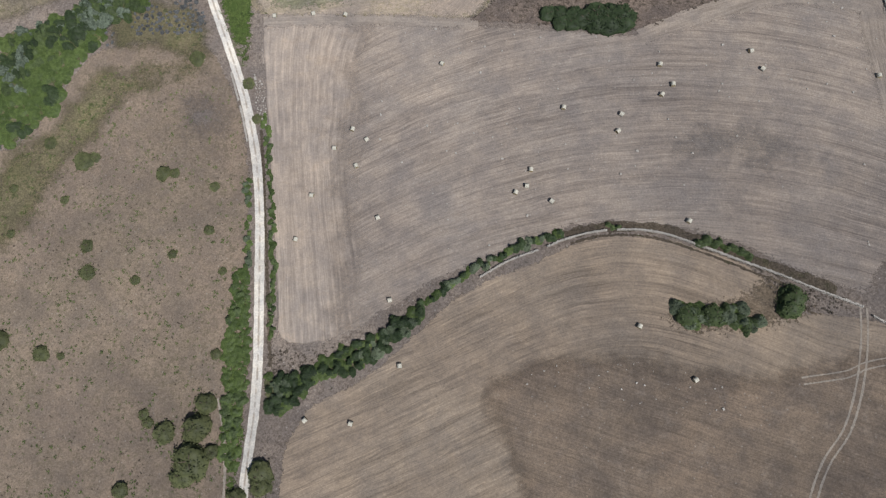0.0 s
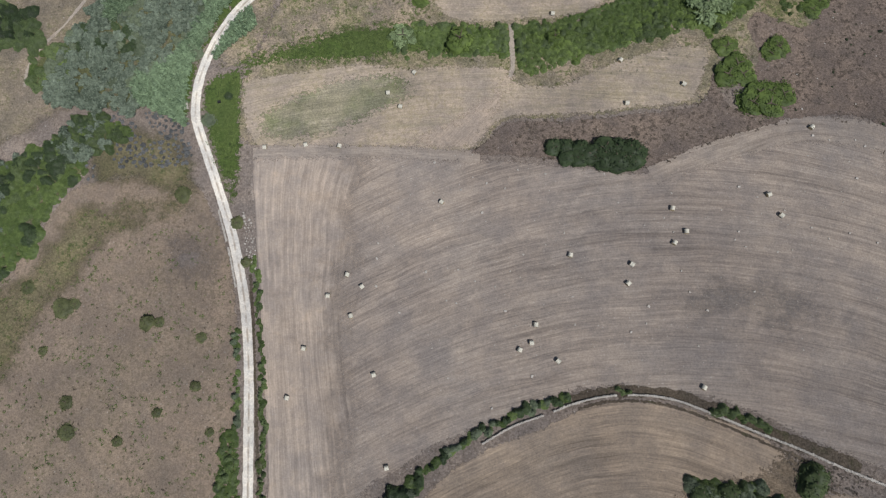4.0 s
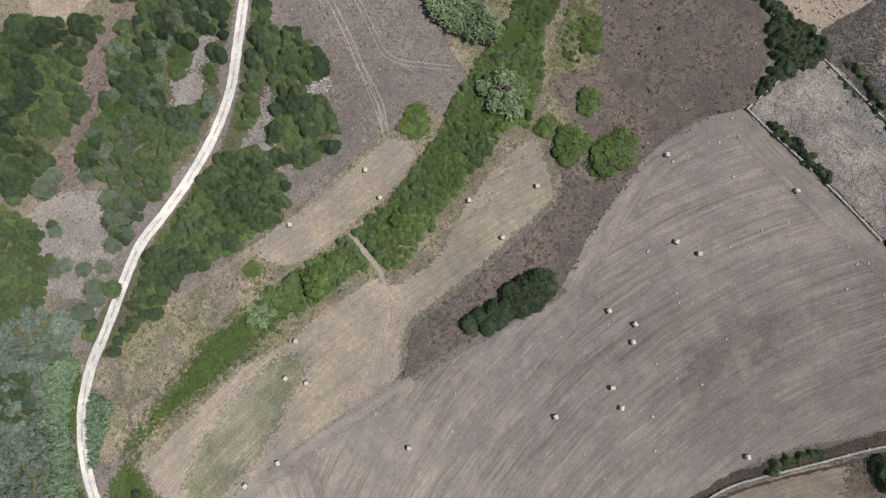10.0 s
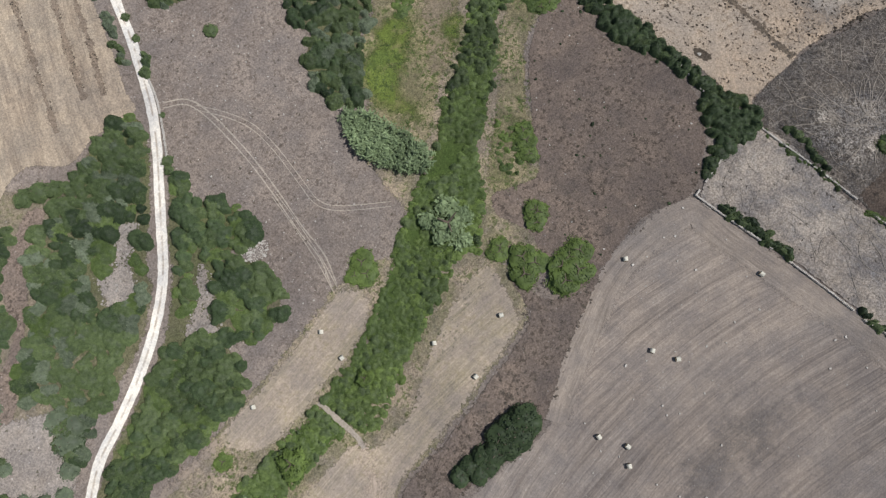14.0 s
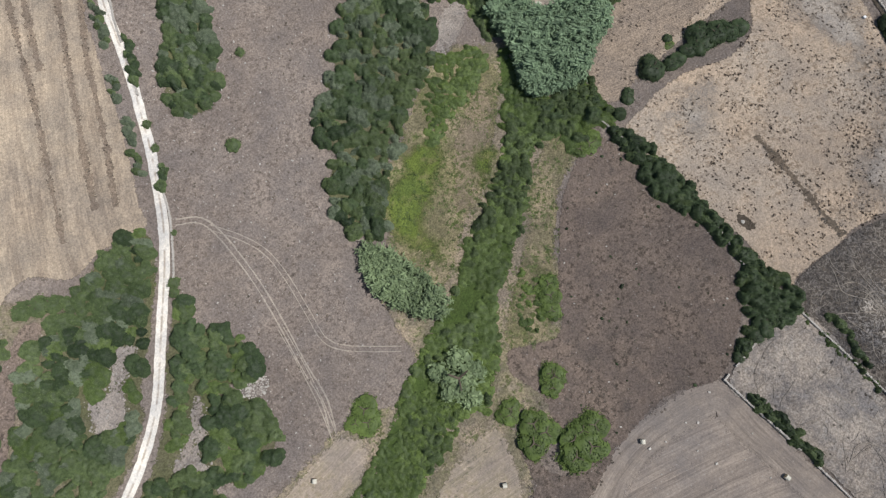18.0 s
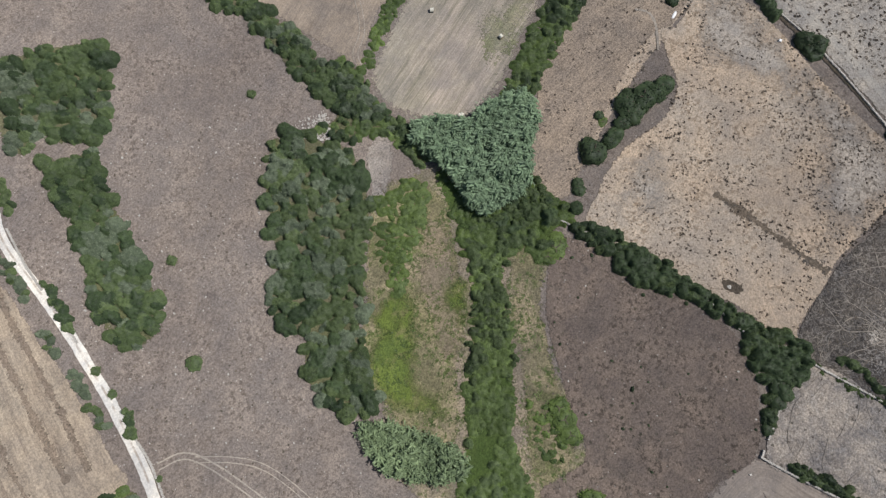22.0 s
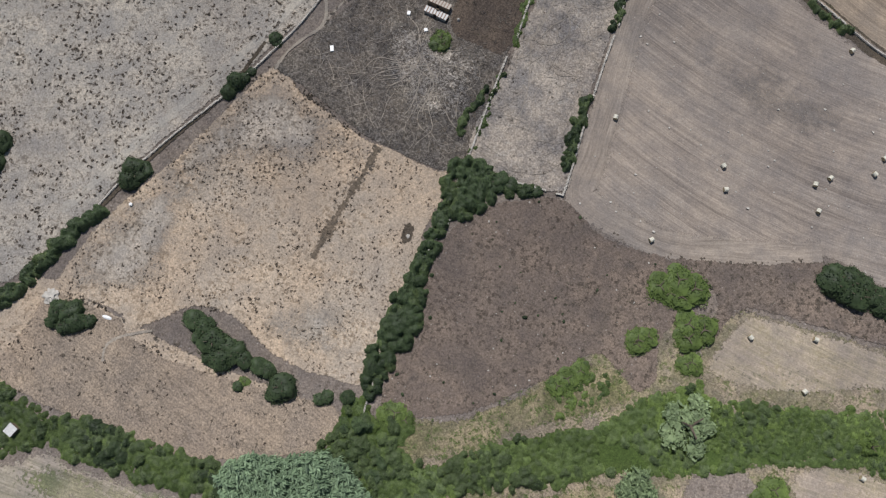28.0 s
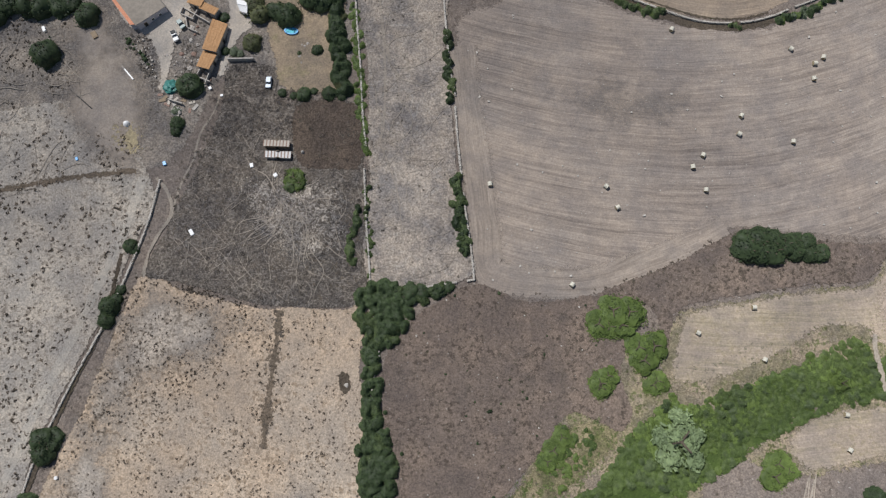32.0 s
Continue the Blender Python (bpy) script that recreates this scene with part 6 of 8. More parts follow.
clump([(231.4, 185.7, 3), (227.6, 187, 3.3), (224, 189.8, 3.7), (228.3, 189.2, 2.3), (220.2, 189.7, 3), (220.1, 193.2, 3.7), (216.8, 190.6, 3.3), (223.4, 194.1, 2.3), (213.4, 191.5, 2.3), (208.8, 191.9, 2.7), (206.3, 192.3, 2.2), (233.5, 185.4, 1.7), (200.8, 195.2, 4), (201.6, 197.1, 2.7), (198.5, 195.4, 2.3), (187.7, 193.7, 2)], "dark", "dark evergreen between two dry fields", "evergreens between dry fields")
clump([(270.5, 195.6, 3), (266.8, 195, 3.3), (271.1, 199.2, 2.3), (264.4, 197.1, 3), (267.1, 199.1, 2.7), (261, 195.9, 2)], "dark", "dark tree beside a ruined corner of the field", "ruin trees", 1.1, "tree")
clump([(309.7, 154.4, 3.3), (310.2, 162.4, 4)], "dark", "lone dark tree in the pale pasture", "lone trees", 1.1, "tree")
clump([(211.4, 197.1, 1.7), (168, 191.6, 3.7), (164.7, 192.5, 2.7), (167.9, 195.1, 2.7), (170.1, 191, 2.3), (107.9, 133.9, 4.3), (103.2, 130.5, 5), (98.3, 131.4, 4.7), (101.1, 134.8, 4), (104.7, 134.9, 3.7), (97, 141.5, 4.3), (92.4, 141.7, 4.3), (96, 145.4, 4.3), (109.6, 150.4, 3.7), (107, 150.4, 2.3), (94.4, 152.5, 3), (91.7, 152.8, 2.3), (125.3, 167.2, 3.3), (122.5, 163.9, 3), (127.4, 170, 3)], "lime", "broad yellow-green bush in the scrub", "green bushes in the scrub", 0.6)
# single shrubs and trees
for x, y, r in [(14.8, 265.9, 3), (18.7, 263.8, 3.3), (22, 261.6, 3), (-23.4, 211.9, 3.3), (-28.1, 205.4, 3), (-49.2, 209.7, 2.7), (-42, 218.8, 1.7), (-39.3, 192.6, 2.7), (-28.3, 210.4, 2.3)]:
    shrub(x, y, r, "evergreen", "green bush at the edge of the wood", group="bushes at the wood's edge")
for x, y, r in [(36.9, 119.5, 2.8), (40.6, 119.2, 3), (40.8, 115.9, 3), (45.4, 118.2, 3.3), (44.4, 115.2, 3), (48.2, 116, 3.7), (52, 117.9, 4.3), (51.8, 114.7, 4), (56.1, 117.3, 4.3), (55.8, 114.1, 4.3), (60.1, 116.4, 4.3), (60, 114, 3.7)]:
    shrub(x, y, r, "dark", "dark evergreen shrub in a dense clump", tall=0.95, group="evergreen clump in the stubble")
for x, y, r in [(-86.9, 68.5, 2.2), (-71.3, 49.6, 1.5), (-118.1, 60.8, 1.2), (-93, 34.4, 1.3), (-82.2, 42.4, 1.2), (-119.7, 13, 2), (-66.7, 11.6, 1.5), (-113.8, 12.3, 1), (-86.7, -5.3, 1.5), (-80.4, -10.1, 2.8), (-70.6, -8.7, 3.7), (-68.6, -2.5, 2.7), (-71.5, -17.9, 4.3), (-73.6, -21.7, 3), (-65.9, -15.7, 2), (-91.5, -25.6, 2), (-134.4, 50.4, 1.2), (-135.3, 65.2, 1.3), (-133.5, 17, 2.7), (-66.1, 36.6, 1.2), (-85.3, -7.3, 1.5), (-61.4, 98.4, 1.8), (-58.1, 86, 1.5), (-51.4, -21.6, 3.3), (-51.2, -24.9, 2.7), (-51.3, 27.6, 1.3), (-57.8, -27.8, 2.3)]:
    shrub(x, y, r * 1.15, "olive", "small olive-green shrub on the dry hillside", group="hillside shrubs")
for x, y, r in [(-113.3, 73.2, 2.8), (-109.4, 74.6, 1.7), (-109.3, 45.9, 2), (-108.4, 37.5, 2.3), (-83.3, 68.4, 1.5), (-70.4, 63.8, 1.5), (-124.8, 80, 2), (-78.7, 108, 2.3)]:
    shrub(x, y, r * 1.1, "olive", "low grey-green shrub on the dry hillside", tall=0.6, group="hillside shrubs")
for x, y, r in [(64.4, 180.9, 4), (62.6, 177.6, 3.7), (60, 179.9, 2.7), (109.6, 151.6, 3.3), (107, 148.5, 3), (93.1, 151.5, 3), (-3.7, 173, 2.7)]:
    shrub(x, y, r, "lime" if r < 4.4 else "bramble", "broad bright-green bush in dry scrub", tall=0.6, group="green bushes in the scrub")
for x, y, r in [(88.3, 264.8, 2.3), (165, 296.8, 1.5), (109.5, 286.5, 1.5), (74.1, 285.9, 1.5), (71.1, 278.6, 1.3), (49.5, 244.4, 1.8), (47.7, 242, 1.5), (58.6, 255.5, 1)]:
    shrub(x, y, r, "evergreen", "small dark green bush in the pasture", group="bushes along the track")
for k, (line, mix) in enumerate((
        ([(110.7, 355.2), (105.4, 349.7), (99.8, 343.6)], {"evergreen": 3, "grey": 2}), ([(87.4, 327.2), (85.6, 323.6), (83.3, 318.5), (80.8, 313.7)], {"evergreen": 2, "grey": 4}),
        ([(76.2, 303.9), (74.5, 301), (72.7, 297.6)], {"evergreen": 2, "grey": 3}), ([(70.4, 291), (68.9, 288), (67.4, 284.5)], {"grey": 4, "evergreen": 1}),
        ([(66.1, 281.7), (64.7, 278.5), (63.4, 274.9)], {"evergreen": 3, "grey": 1}), ([(104.8, 341.1), (101.9, 337.5), (98.6, 332.5)], {"evergreen": 3, "dark": 1}),
        ([(87.7, 311.9), (85.5, 307.5), (83, 302.8), (80.2, 297.8)], {"evergreen": 3, "dark": 1}), ([(69.1, 273.3), (67.2, 270), (65.4, 266.8)], {"evergreen": 3, "dark": 1}))):
    hedge("roadside_bushes", line, 2.6, mix, (0.9, 1.5), "low hedge of bushes beside the white track", 120 + k)
for x, y, r in [(-46.4, 253.5, 3), (-37.6, 229.1, 3.7), (-33.8, 230.9, 3), (-24.1, 214.8, 3.7), (-21.8, 210.8, 3.7), (-26.2, 208.7, 4), (-49.1, 207.5, 2.7), (-45.8, 206.6, 2.3), (-63.1, 188.1, 3.3), (-61.5, 185.2, 2.7), (-42.4, 202.6, 2.3), (-43.1, 196, 3), (-37.4, 199.7, 2.3), (-31.6, 203.4, 2.7), (-42.4, 216.6, 2), (-49.8, 192, 3.3), (-55.6, 191.5, 3), (-44.7, 193, 2.3)]:
    shrub(x, y, r, "grey", "grey-green bush on the stony slope", group="bushes on the stony slope")
for x, y, r in [(-51.1, 240.9, 3.7), (-55, 237, 3)]:
    shrub(x, y, r, "lime", "low yellow-green bush on the slope", tall=0.5, group="bushes on the stony slope")
for x, y, r in [(189.5, 194.9, 2), (212.8, 199, 1.7), (182, 192, 2.3)]:
    shrub(x, y, r, "dark", "dark round evergreen at a field's edge", tall=1.0, group="evergreens between the fields")
for x, y, r in [(311.3, 153.9, 2.5)]:
    shrub(x, y, r, "dark", "dark evergreen tree on a dry field wall", "tree", 1.2)
for x, y, r in [(160.5, 119.6, 2.7), (152.3, 119.8, 2), (164.5, 118.7, 1.7), (240.9, 97.2, 2.2), (247.1, 114.1, 3), (248.1, 118.2, 2.5), (266.7, 149.3, 3.3), (266.5, 153.3, 3.3)]:
    shrub(x, y, r, "dark", "dark evergreen on the field boundary", "tree", 1.15)
for x, y, r in [(221.4, 49.9, 4), (251.5, 24, 3.7), (264.3, 35.1, 4.5), (274.7, 17.4, 5), (269.3, 18.4, 4.7), (264.9, 19.9, 4.3), (260.2, 19.9, 4), (255.9, 19.2, 3), (279.9, 21.5, 4.3), (225.8, 61.1, 2.3), (226.3, 63.2, 2), (193.6, 28, 3.3), (189.9, 30.3, 4), (181.7, 24.4, 4.7), (178.5, 26.6, 4), (175.7, 24.7, 4)]:
    shrub(x, y, r, "dark", "round dark-green tree near the farm buildings", "tree", 1.1, "farm trees")
for x, y, r in [(201.8, 37.6, 3.2), (200.5, 25.3, 3.7), (198.6, 28.6, 3.3), (203, 26.2, 2.3)]:
    shrub(x, y, r, "olive", "yellowish-green garden tree near the lane", "tree", 1.1, "farm trees")
for x, y, r in [(210, 28.1, 1.7), (210.1, 39.3, 1.5), (187.1, 56, 2.3), (179.3, 56.7, 2.3), (181.8, 42.1, 2), (193.6, 54.7, 1.5), (175.6, 58.1, 1.5), (183.9, 55.3, 1.3), (190.2, 56, 1.3)]:
    shrub(x, y, r, "dark", "dark bush at the garden's edge", "shrub", 0.9, "garden bushes")
for x, y, r in [(207.5, 39.8, 1.7), (226.1, 57.1, 1.5), (205.8, 40.5, 1.3)]:
    shrub(x, y, r, "grey", "pale grey-green bush near the farm", "shrub", 0.9, "garden bushes")
for x, y, r in [(187.6, 42.4, 0.8), (191.8, 81.9, 3), (190.2, 83.8, 2.3), (192.8, 84.4, 2)]:
    shrub(x, y, r, "lime" if r > 2 else "evergreen", "small green bush near the farm", tall=0.9, group="farm bushes")
for x, y, r in [(89.7, 168.6, 7.7)]:
    shrub(x, y, r * 1.05, "pale", "large pale grey-green poplar in the ditch", "tree", 0.8)
for x, y, r in [(-9.7, 160.3, 5)]:
    shrub(x, y, r * 0.9, "pale", "pale bright-green young tree in the ditch", "tree", 0.8)
for x, y, r in [(8.8, 157.7, 4.7), (39.6, 157.8, 3)]:
    shrub(x, y, r, "lime", "yellow-green tree in the ditch", "tree", 1.7)
for x, y, r in [(97.1, 22.6, 4), (95.9, 19.8, 3.3), (68.4, 18.8, 3), (75.2, 18.5, 3)]:
    shrub(x, y, r, "evergreen", "dark tree beside the stone wall", "tree", 1.2)

shrub(-72.0, 132.6, 2.3, "grey", "grey-green bush beside the white track")
shrub(-66.0, 140.7, 1.4, "dark", "dark bush in the green verge")

# ---- tracks and trails ----
def beside(points, d):
    """The same line, d metres to its left."""
    p = np.array(points, float)
    t = np.gradient(p, axis=0)
    t /= np.linalg.norm(t, axis=1)[:, None] + 1e-9
    return [(float(x - ty * d), float(y + tx * d)) for (x, y), (tx, ty) in zip(p, t)]


def wheel_tracks(points, label, gap=0.85, width=0.65):
    for d in (-gap, gap):
        ribbon("wheel_track", beside(points, d), width, TRAIL_THIN, label, "wheel track", 0.2)


ribbon("headland", [(64.9, 109.6), (73.4, 113.1), (86.9, 117), (102.1, 121), (113.5, 121.9), (126.3, 119.9), (134.3, 117.6), (137.8, 114.2), (137.2, 103.1), (137.7, 80.8), (138.3, 63.1), (137.8, 46)], 12.0, HEADLAND, "mown headland along the field's edge", "field", 0.03)
ribbon("road", TRACK, 3.2, ROAD, "white chalk farm track with two wheel ruts", "track", 0.06, 0.01)
wheel_tracks([(61.1, 257.5), (66.6, 253.3), (67.9, 245.4), (66.6, 230.5), (63.9, 216.7), (60.2, 202.1), (58, 191.1), (53.9, 182.6)], "pale wheel tracks across the pasture")
wheel_tracks([(67.1, 250.3), (71.6, 241.9), (74, 233.9), (73.5, 224.2), (70.9, 211.6), (69.4, 203.4), (72.5, 197), (83.6, 186.1)], "faint wheel tracks across the pasture", 0.75, 0.5)
wheel_tracks([(116.2, 19.8), (114.9, 11.3), (111.5, -0.7), (106.2, -12.2), (99.3, -20.6), (94.3, -30.1), (91.6, -39.4)], "wheel tracks across the stubble", 0.9, 0.8)
wheel_tracks([(96.7, 0.4), (108.8, 2), (112.8, 3.7), (119.5, 5.1), (130.6, 6.4)], "wheel tracks across the stubble", 0.9, 0.6)
wheel_tracks([(53.1, 181.3), (56.9, 191.7), (60.4, 204.9), (62.5, 214.3)], "wheel tracks across the pasture", 0.8, 0.5)
ribbon("footpath", [(311.4, 235.4), (302.3, 236.4), (294.5, 235.8), (288.1, 233.8), (285.9, 225.8), (286.2, 217.6), (286.3, 210.9), (291.2, 206.8)], 1.6, TRAIL, "pale path round the thicket", "path", 0.3)
wheel_tracks([(265.7, 342.1), (257.2, 335.6), (245.9, 326.2), (232.9, 311.6), (220.2, 296.6), (210.2, 285.5), (201.9, 279.0), (194.0, 276.8), (189.8, 271.5)], "wheel tracks across the brown field", 0.8, 0.5)
wheel_tracks([(250.5, 347.0), (245.9, 326.2), (243.9, 307.4), (243.3, 287.8), (239.8, 283.7), (230.9, 280.4), (222.1, 280.3), (218.3, 284.0)], "faint wheel tracks across the brown field", 0.8, 0.45)
ribbon("footpath", [(240.6, 304.5), (240.2, 296.5), (239.0, 289.3), (238.4, 284.8)], 0.9, TRAIL_THIN, "broken pale line in the brown field", "path", 0.4)
ribbon("footpath", [(25.9, 163.4), (25.8, 156.7), (25.8, 149.1), (24.7, 145)], 2.0, TRAIL, "earth crossing over the ditch", "path")
ribbon("lane", [(236.6, 76.9), (239.7, 84.6), (243.4, 94.8), (248.7, 104.5), (256.4, 118.8), (265, 134.3), (271.6, 146.4), (278.2, 159.8), (283, 168.5)], 3.4, LANE, "pale trodden lane beside the field wall", "path", 0.3)
ribbon("footpath", [(232.7, 77.3), (229.4, 82.2), (228.4, 88.6), (232.3, 94.3), (235.6, 100.1), (237.4, 106.7)], 1.4, TRAIL, "pale trodden path in the thistles", "path", 0.3)
ribbon("footpath", [(228.4, 87.7), (225, 79.1), (221.3, 72.3), (219.3, 65.2), (214.7, 58.3), (212.6, 52.9)], 1.1, TRAIL, "pale trodden path along the thistles", "path", 0.3)


def path_net(poly, hubs, count, reach, width, label, seed):
    """A web of narrow bleached paths: some leave the hubs, the rest wander and cross; one mesh."""
    r = random.Random(seed)
    rim = curve(poly, True, 3.0)
    lo, hi = rim.min(0), rim.max(0)
    starts = [(h, r.uniform(0, 360), reach * 1.6, width * 1.3) for h in hubs for _ in range(7)]
    starts += [((r.uniform(lo[0], hi[0]), r.uniform(lo[1], hi[1])), r.uniform(0, 360), reach * r.uniform(0.4, 1.2), width * r.uniform(0.5, 1.0)) for _ in range(count)]
    V, F, edge = [], [], []
    for (x, y), h, left, w in starts:
        line, bend = [(x, y)], 0.0
        while left > 0:
            bend = 0.72 * bend + r.uniform(-11, 11)
            flow = 38 * noise.noise((x * 0.06, y * 0.06, seed))
            h += bend + 0.10 * flow
            step = r.uniform(0.9, 1.5)
            x, y, left = x + step * math.cos(radians(h)), y + step * math.sin(radians(h)), left - step
            line.append((x, y))
        line = np.array(line)
        line = line[inside(rim, line)]
        if len(line) < 4 or np.linalg.norm(np.diff(line, axis=0), axis=1).max() > 2.5:
            continue
        d = np.gradient(line, axis=0)
        d /= np.linalg.norm(d, axis=1)[:, None] + 1e-9
        n0 = len(V)
        for k, ((px, py), (dx, dy)) in enumerate(zip(line, d)):
            ww = w * (0.7 + 0.6 * r.random()) * min(1, 0.3 + 0.25 * min(k, len(line) - 1 - k))
            for o, e in ((-0.5, 0.0), (0.0, 0.5 * w), (0.5, 0.0)):
                q = (px - dy * o * ww, py + dx * o * ww)
                V.append((*q, float(ground_z(*q)) + 0.34 + 0.04 * r.random()))
                edge.append(e)
        for k in range(len(line) - 1):
            for j in (0, 1):
                F.append((n0 + k * 3 + j, n0 + k * 3 + j + 1, n0 + k * 3 + j + 4, n0 + k * 3 + j + 3))
    me = mesh_of("path_net", V, F, TRAIL_THIN, True)
    me.attributes.new("edge", "FLOAT", "POINT").data.foreach_set("value", np.array(edge, np.float32) * 3)
    tagged(new("path_net", me), label, "path", kind="stuff")


path_net([(230.6, 92.8), (215.4, 58.4), (198, 62), (192, 80), (172.4, 84), (174.4, 118), (198.3, 118.2), (224.1, 108.1)], [(193.2, 91.6), (196, 88), (188, 97)], 240, 11, 0.24, "web of bleached animal paths in dark thistles", 4)
path_net([(168.6, 20), (144, 22), (143.6, 63.5), (144.1, 101.9), (143.5, 115.5), (170.5, 116.5), (169, 81.8)], [(164, 74), (160, 50)], 110, 12, 0.3, "worn pale animal paths in the grey paddock", 6)
path_net([(296, 20), (262, 26), (250, 72), (296, 73)], [], 70, 14, 0.4, "worn pale animal paths on the slope", 8)
ribbon("footpath", [(161.4, 19.8), (161.3, 39), (162.1, 55.7), (164.1, 70), (166.7, 75.4)], 0.9, TRAIL_THIN, "narrow animal path in the paddock", "path", 0.3)
ribbon("footpath", [(165.4, 73.5), (163.1, 82.6), (161.4, 91.4), (161.5, 105)], 0.6, TRAIL_THIN, "narrow animal path in the paddock", "path", 0.3)
ribbon("footpath", [(157.5, 39.5), (154.9, 49.2), (153.2, 58.6)], 0.5, TRAIL_THIN, "narrow animal path in the paddock", "path", 0.3)
ribbon("footpath", [(242.3, 192.4), (248.2, 195.5), (252.3, 198.6), (253.6, 201.8), (252.6, 205.2)], 1.2, TRAIL, "pale path at the field's edge", "path", 0.3)
ribbon("footpath", [(-100.1, 194.8), (-105.3, 186.3), (-113, 177), (-120.6, 166.8), (-126.6, 160.4), (-131.5, 153.1), (-132.4, 145.7)], 1.3, TRAIL, "pale animal path on the slope", "path", 0.3)
ribbon("footpath", [(-128.3, 186.9), (-119.9, 184.8), (-111.6, 185.5), (-105.4, 189.2)], 1.0, TRAIL, "pale animal path on the slope", "path", 0.3)
ribbon("footpath", [(-65.3, -0.9), (-63.1, -9.6), (-61.8, -20.3), (-61.7, -29.2)], 0.9, TRAIL_THIN, "pale path along the bracken", "path", 0.3)
ribbon("ditch", [(198, 120.7), (199.2, 127.3), (200.8, 135), (202.3, 142.6), (203.9, 150.1), (205, 158.3)], 4.0, SOFT_DITCH, "dark weedy furrow through the golden pasture", "ditch", 0.45)
ribbon("ditch", [(281.3, 76.4), (267.7, 75.2), (254, 74.4), (238.6, 74.5)], 3.6, SOFT_DITCH, "dark weedy furrow across the pale pasture", "ditch", 0.3)
# a flat ribbon: dark weeds, and the ditch's shade as part of the colour
ribbon("ditch", [(243.5, 99.1), (249, 118.5), (259.9, 138.1), (269.9, 158.9), (277.1, 176.7)], 2.2, DITCH, "weedy ditch below the field wall, shade put into its dark colour", "ditch", 0.3)
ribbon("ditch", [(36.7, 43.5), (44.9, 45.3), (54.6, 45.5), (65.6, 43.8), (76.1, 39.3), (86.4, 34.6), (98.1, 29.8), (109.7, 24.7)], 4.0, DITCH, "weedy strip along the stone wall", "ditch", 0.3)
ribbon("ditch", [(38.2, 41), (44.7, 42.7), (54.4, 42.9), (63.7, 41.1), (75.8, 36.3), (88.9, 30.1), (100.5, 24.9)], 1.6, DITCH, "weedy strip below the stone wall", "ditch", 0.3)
ribbon("ditch", [(-50.3, 7.6), (-51.4, 22.5), (-53, 41.5), (-54.7, 63.3), (-56.6, 82.4)], 1.8, DITCH, "dark weedy verge between track and field", "ditch", 0.3)


for line in ([(117.5, 381.2), (94.2, 355.7), (85.1, 344.2), (73.6, 323.7), (57.9, 295.1), (47, 275.1)], [(123.2, 375.7), (107.3, 358.5), (92.7, 341.6), (80.5, 323.8), (73.4, 311.7), (62.5, 290.2), (51.9, 271.9)], [(74.1, 355.6), (64.1, 333.6), (54, 310.9), (42.7, 288.8), (34.6, 273.3)], [(104.7, 393.7), (81.9, 360.4), (69.5, 335.4), (61.9, 319.1)]):
    ribbon("furrow", line, 3.0, FURROW_DARK, "dark weedy row through the straw field", "furrow", 0.5)
# ---- tufts and stones ----
def scattered(name, poly, kind, density, size, label, category, seed, clump=0.0, scale=0.12):
    """Many small plants over a plan, gathered in drifts."""
    rim = curve(poly, True, 3.0)
    r = np.random.RandomState(seed)
    lo, hi = rim.min(0), rim.max(0)
    p = r.uniform(lo, hi, (int((hi - lo).prod() * density), 2))
    p = p[inside(rim, p)]
    if clump:
        p = np.array([q for q in p if noise.fractal(Vector((q[0] * scale, q[1] * scale, seed * 1.7)), 0.6, 2.1, 4) > (clump - 0.5) * 0.8 + r.uniform(-0.12, 0.12)])
    if not len(p):
        return
    spots = [(x, y, size[0] + (size[1] - size[0]) * r.uniform() ** 2, 0.0) for x, y in p]
    tagged(new(name, grown(name, spots, kind, r.uniform(0, 1, len(p)))), label, category, kind="stuff")


STONE = plain("pale_stone", (0.40, 0.365, 0.320), (0.54, 0.50, 0.445), 4.0, 0.9)
ROCK = plain("grey_stone", (0.29, 0.26, 0.23), (0.41, 0.375, 0.335), 4.0, 0.9)


def stones(name, spots, material, label, category, kind="stuff", seed=1):
    """Rough stones in one mesh. spots: x, y, z, size."""
    r = np.random.RandomState(seed)
    box = np.array([(x, y, z) for x in (-1, 1) for y in (-1, 1) for z in (-1, 1)], float) * 0.5
    quads = np.array([(0, 1, 3, 2), (4, 6, 7, 5), (0, 4, 5, 1), (2, 3, 7, 6), (0, 2, 6, 4), (1, 5, 7, 3)])
    V, F = [], []
    for n, (x, y, z, s) in enumerate(spots):
        a = r.uniform(0, 6.283)
        b = box * (1 + r.uniform(-0.35, 0.35, (8, 3))) * s * np.array((1.2, 0.9, 0.7)) * r.uniform(0.7, 1.3)
        V.append(np.c_[b[:, 0] * math.cos(a) - b[:, 1] * math.sin(a) + x, b[:, 0] * math.sin(a) + b[:, 1] * math.cos(a) + y, b[:, 2] + z + s * 0.3])
        F.append(quads + 8 * n)
    return tagged(new(name, mesh_of(name, np.vstack(V), np.vstack(F), material)), label, category, kind=kind)


def strewn(poly, density, size, label, seed, material=STONE, clump=0.0):
    p = spread_over(poly, 1 / math.sqrt(density), seed, -1)
    if clump:
        p = np.array([q for q in p if noise.noise((q[0] * 0.07, q[1] * 0.07, seed)) > clump - 0.5])
    r = np.random.RandomState(seed)
    stones("stones", [(x, y, float(ground_z(x, y)), size[0] + (size[1] - size[0]) * r.uniform() ** 3) for x, y in p], material, label, "stones", seed=seed)


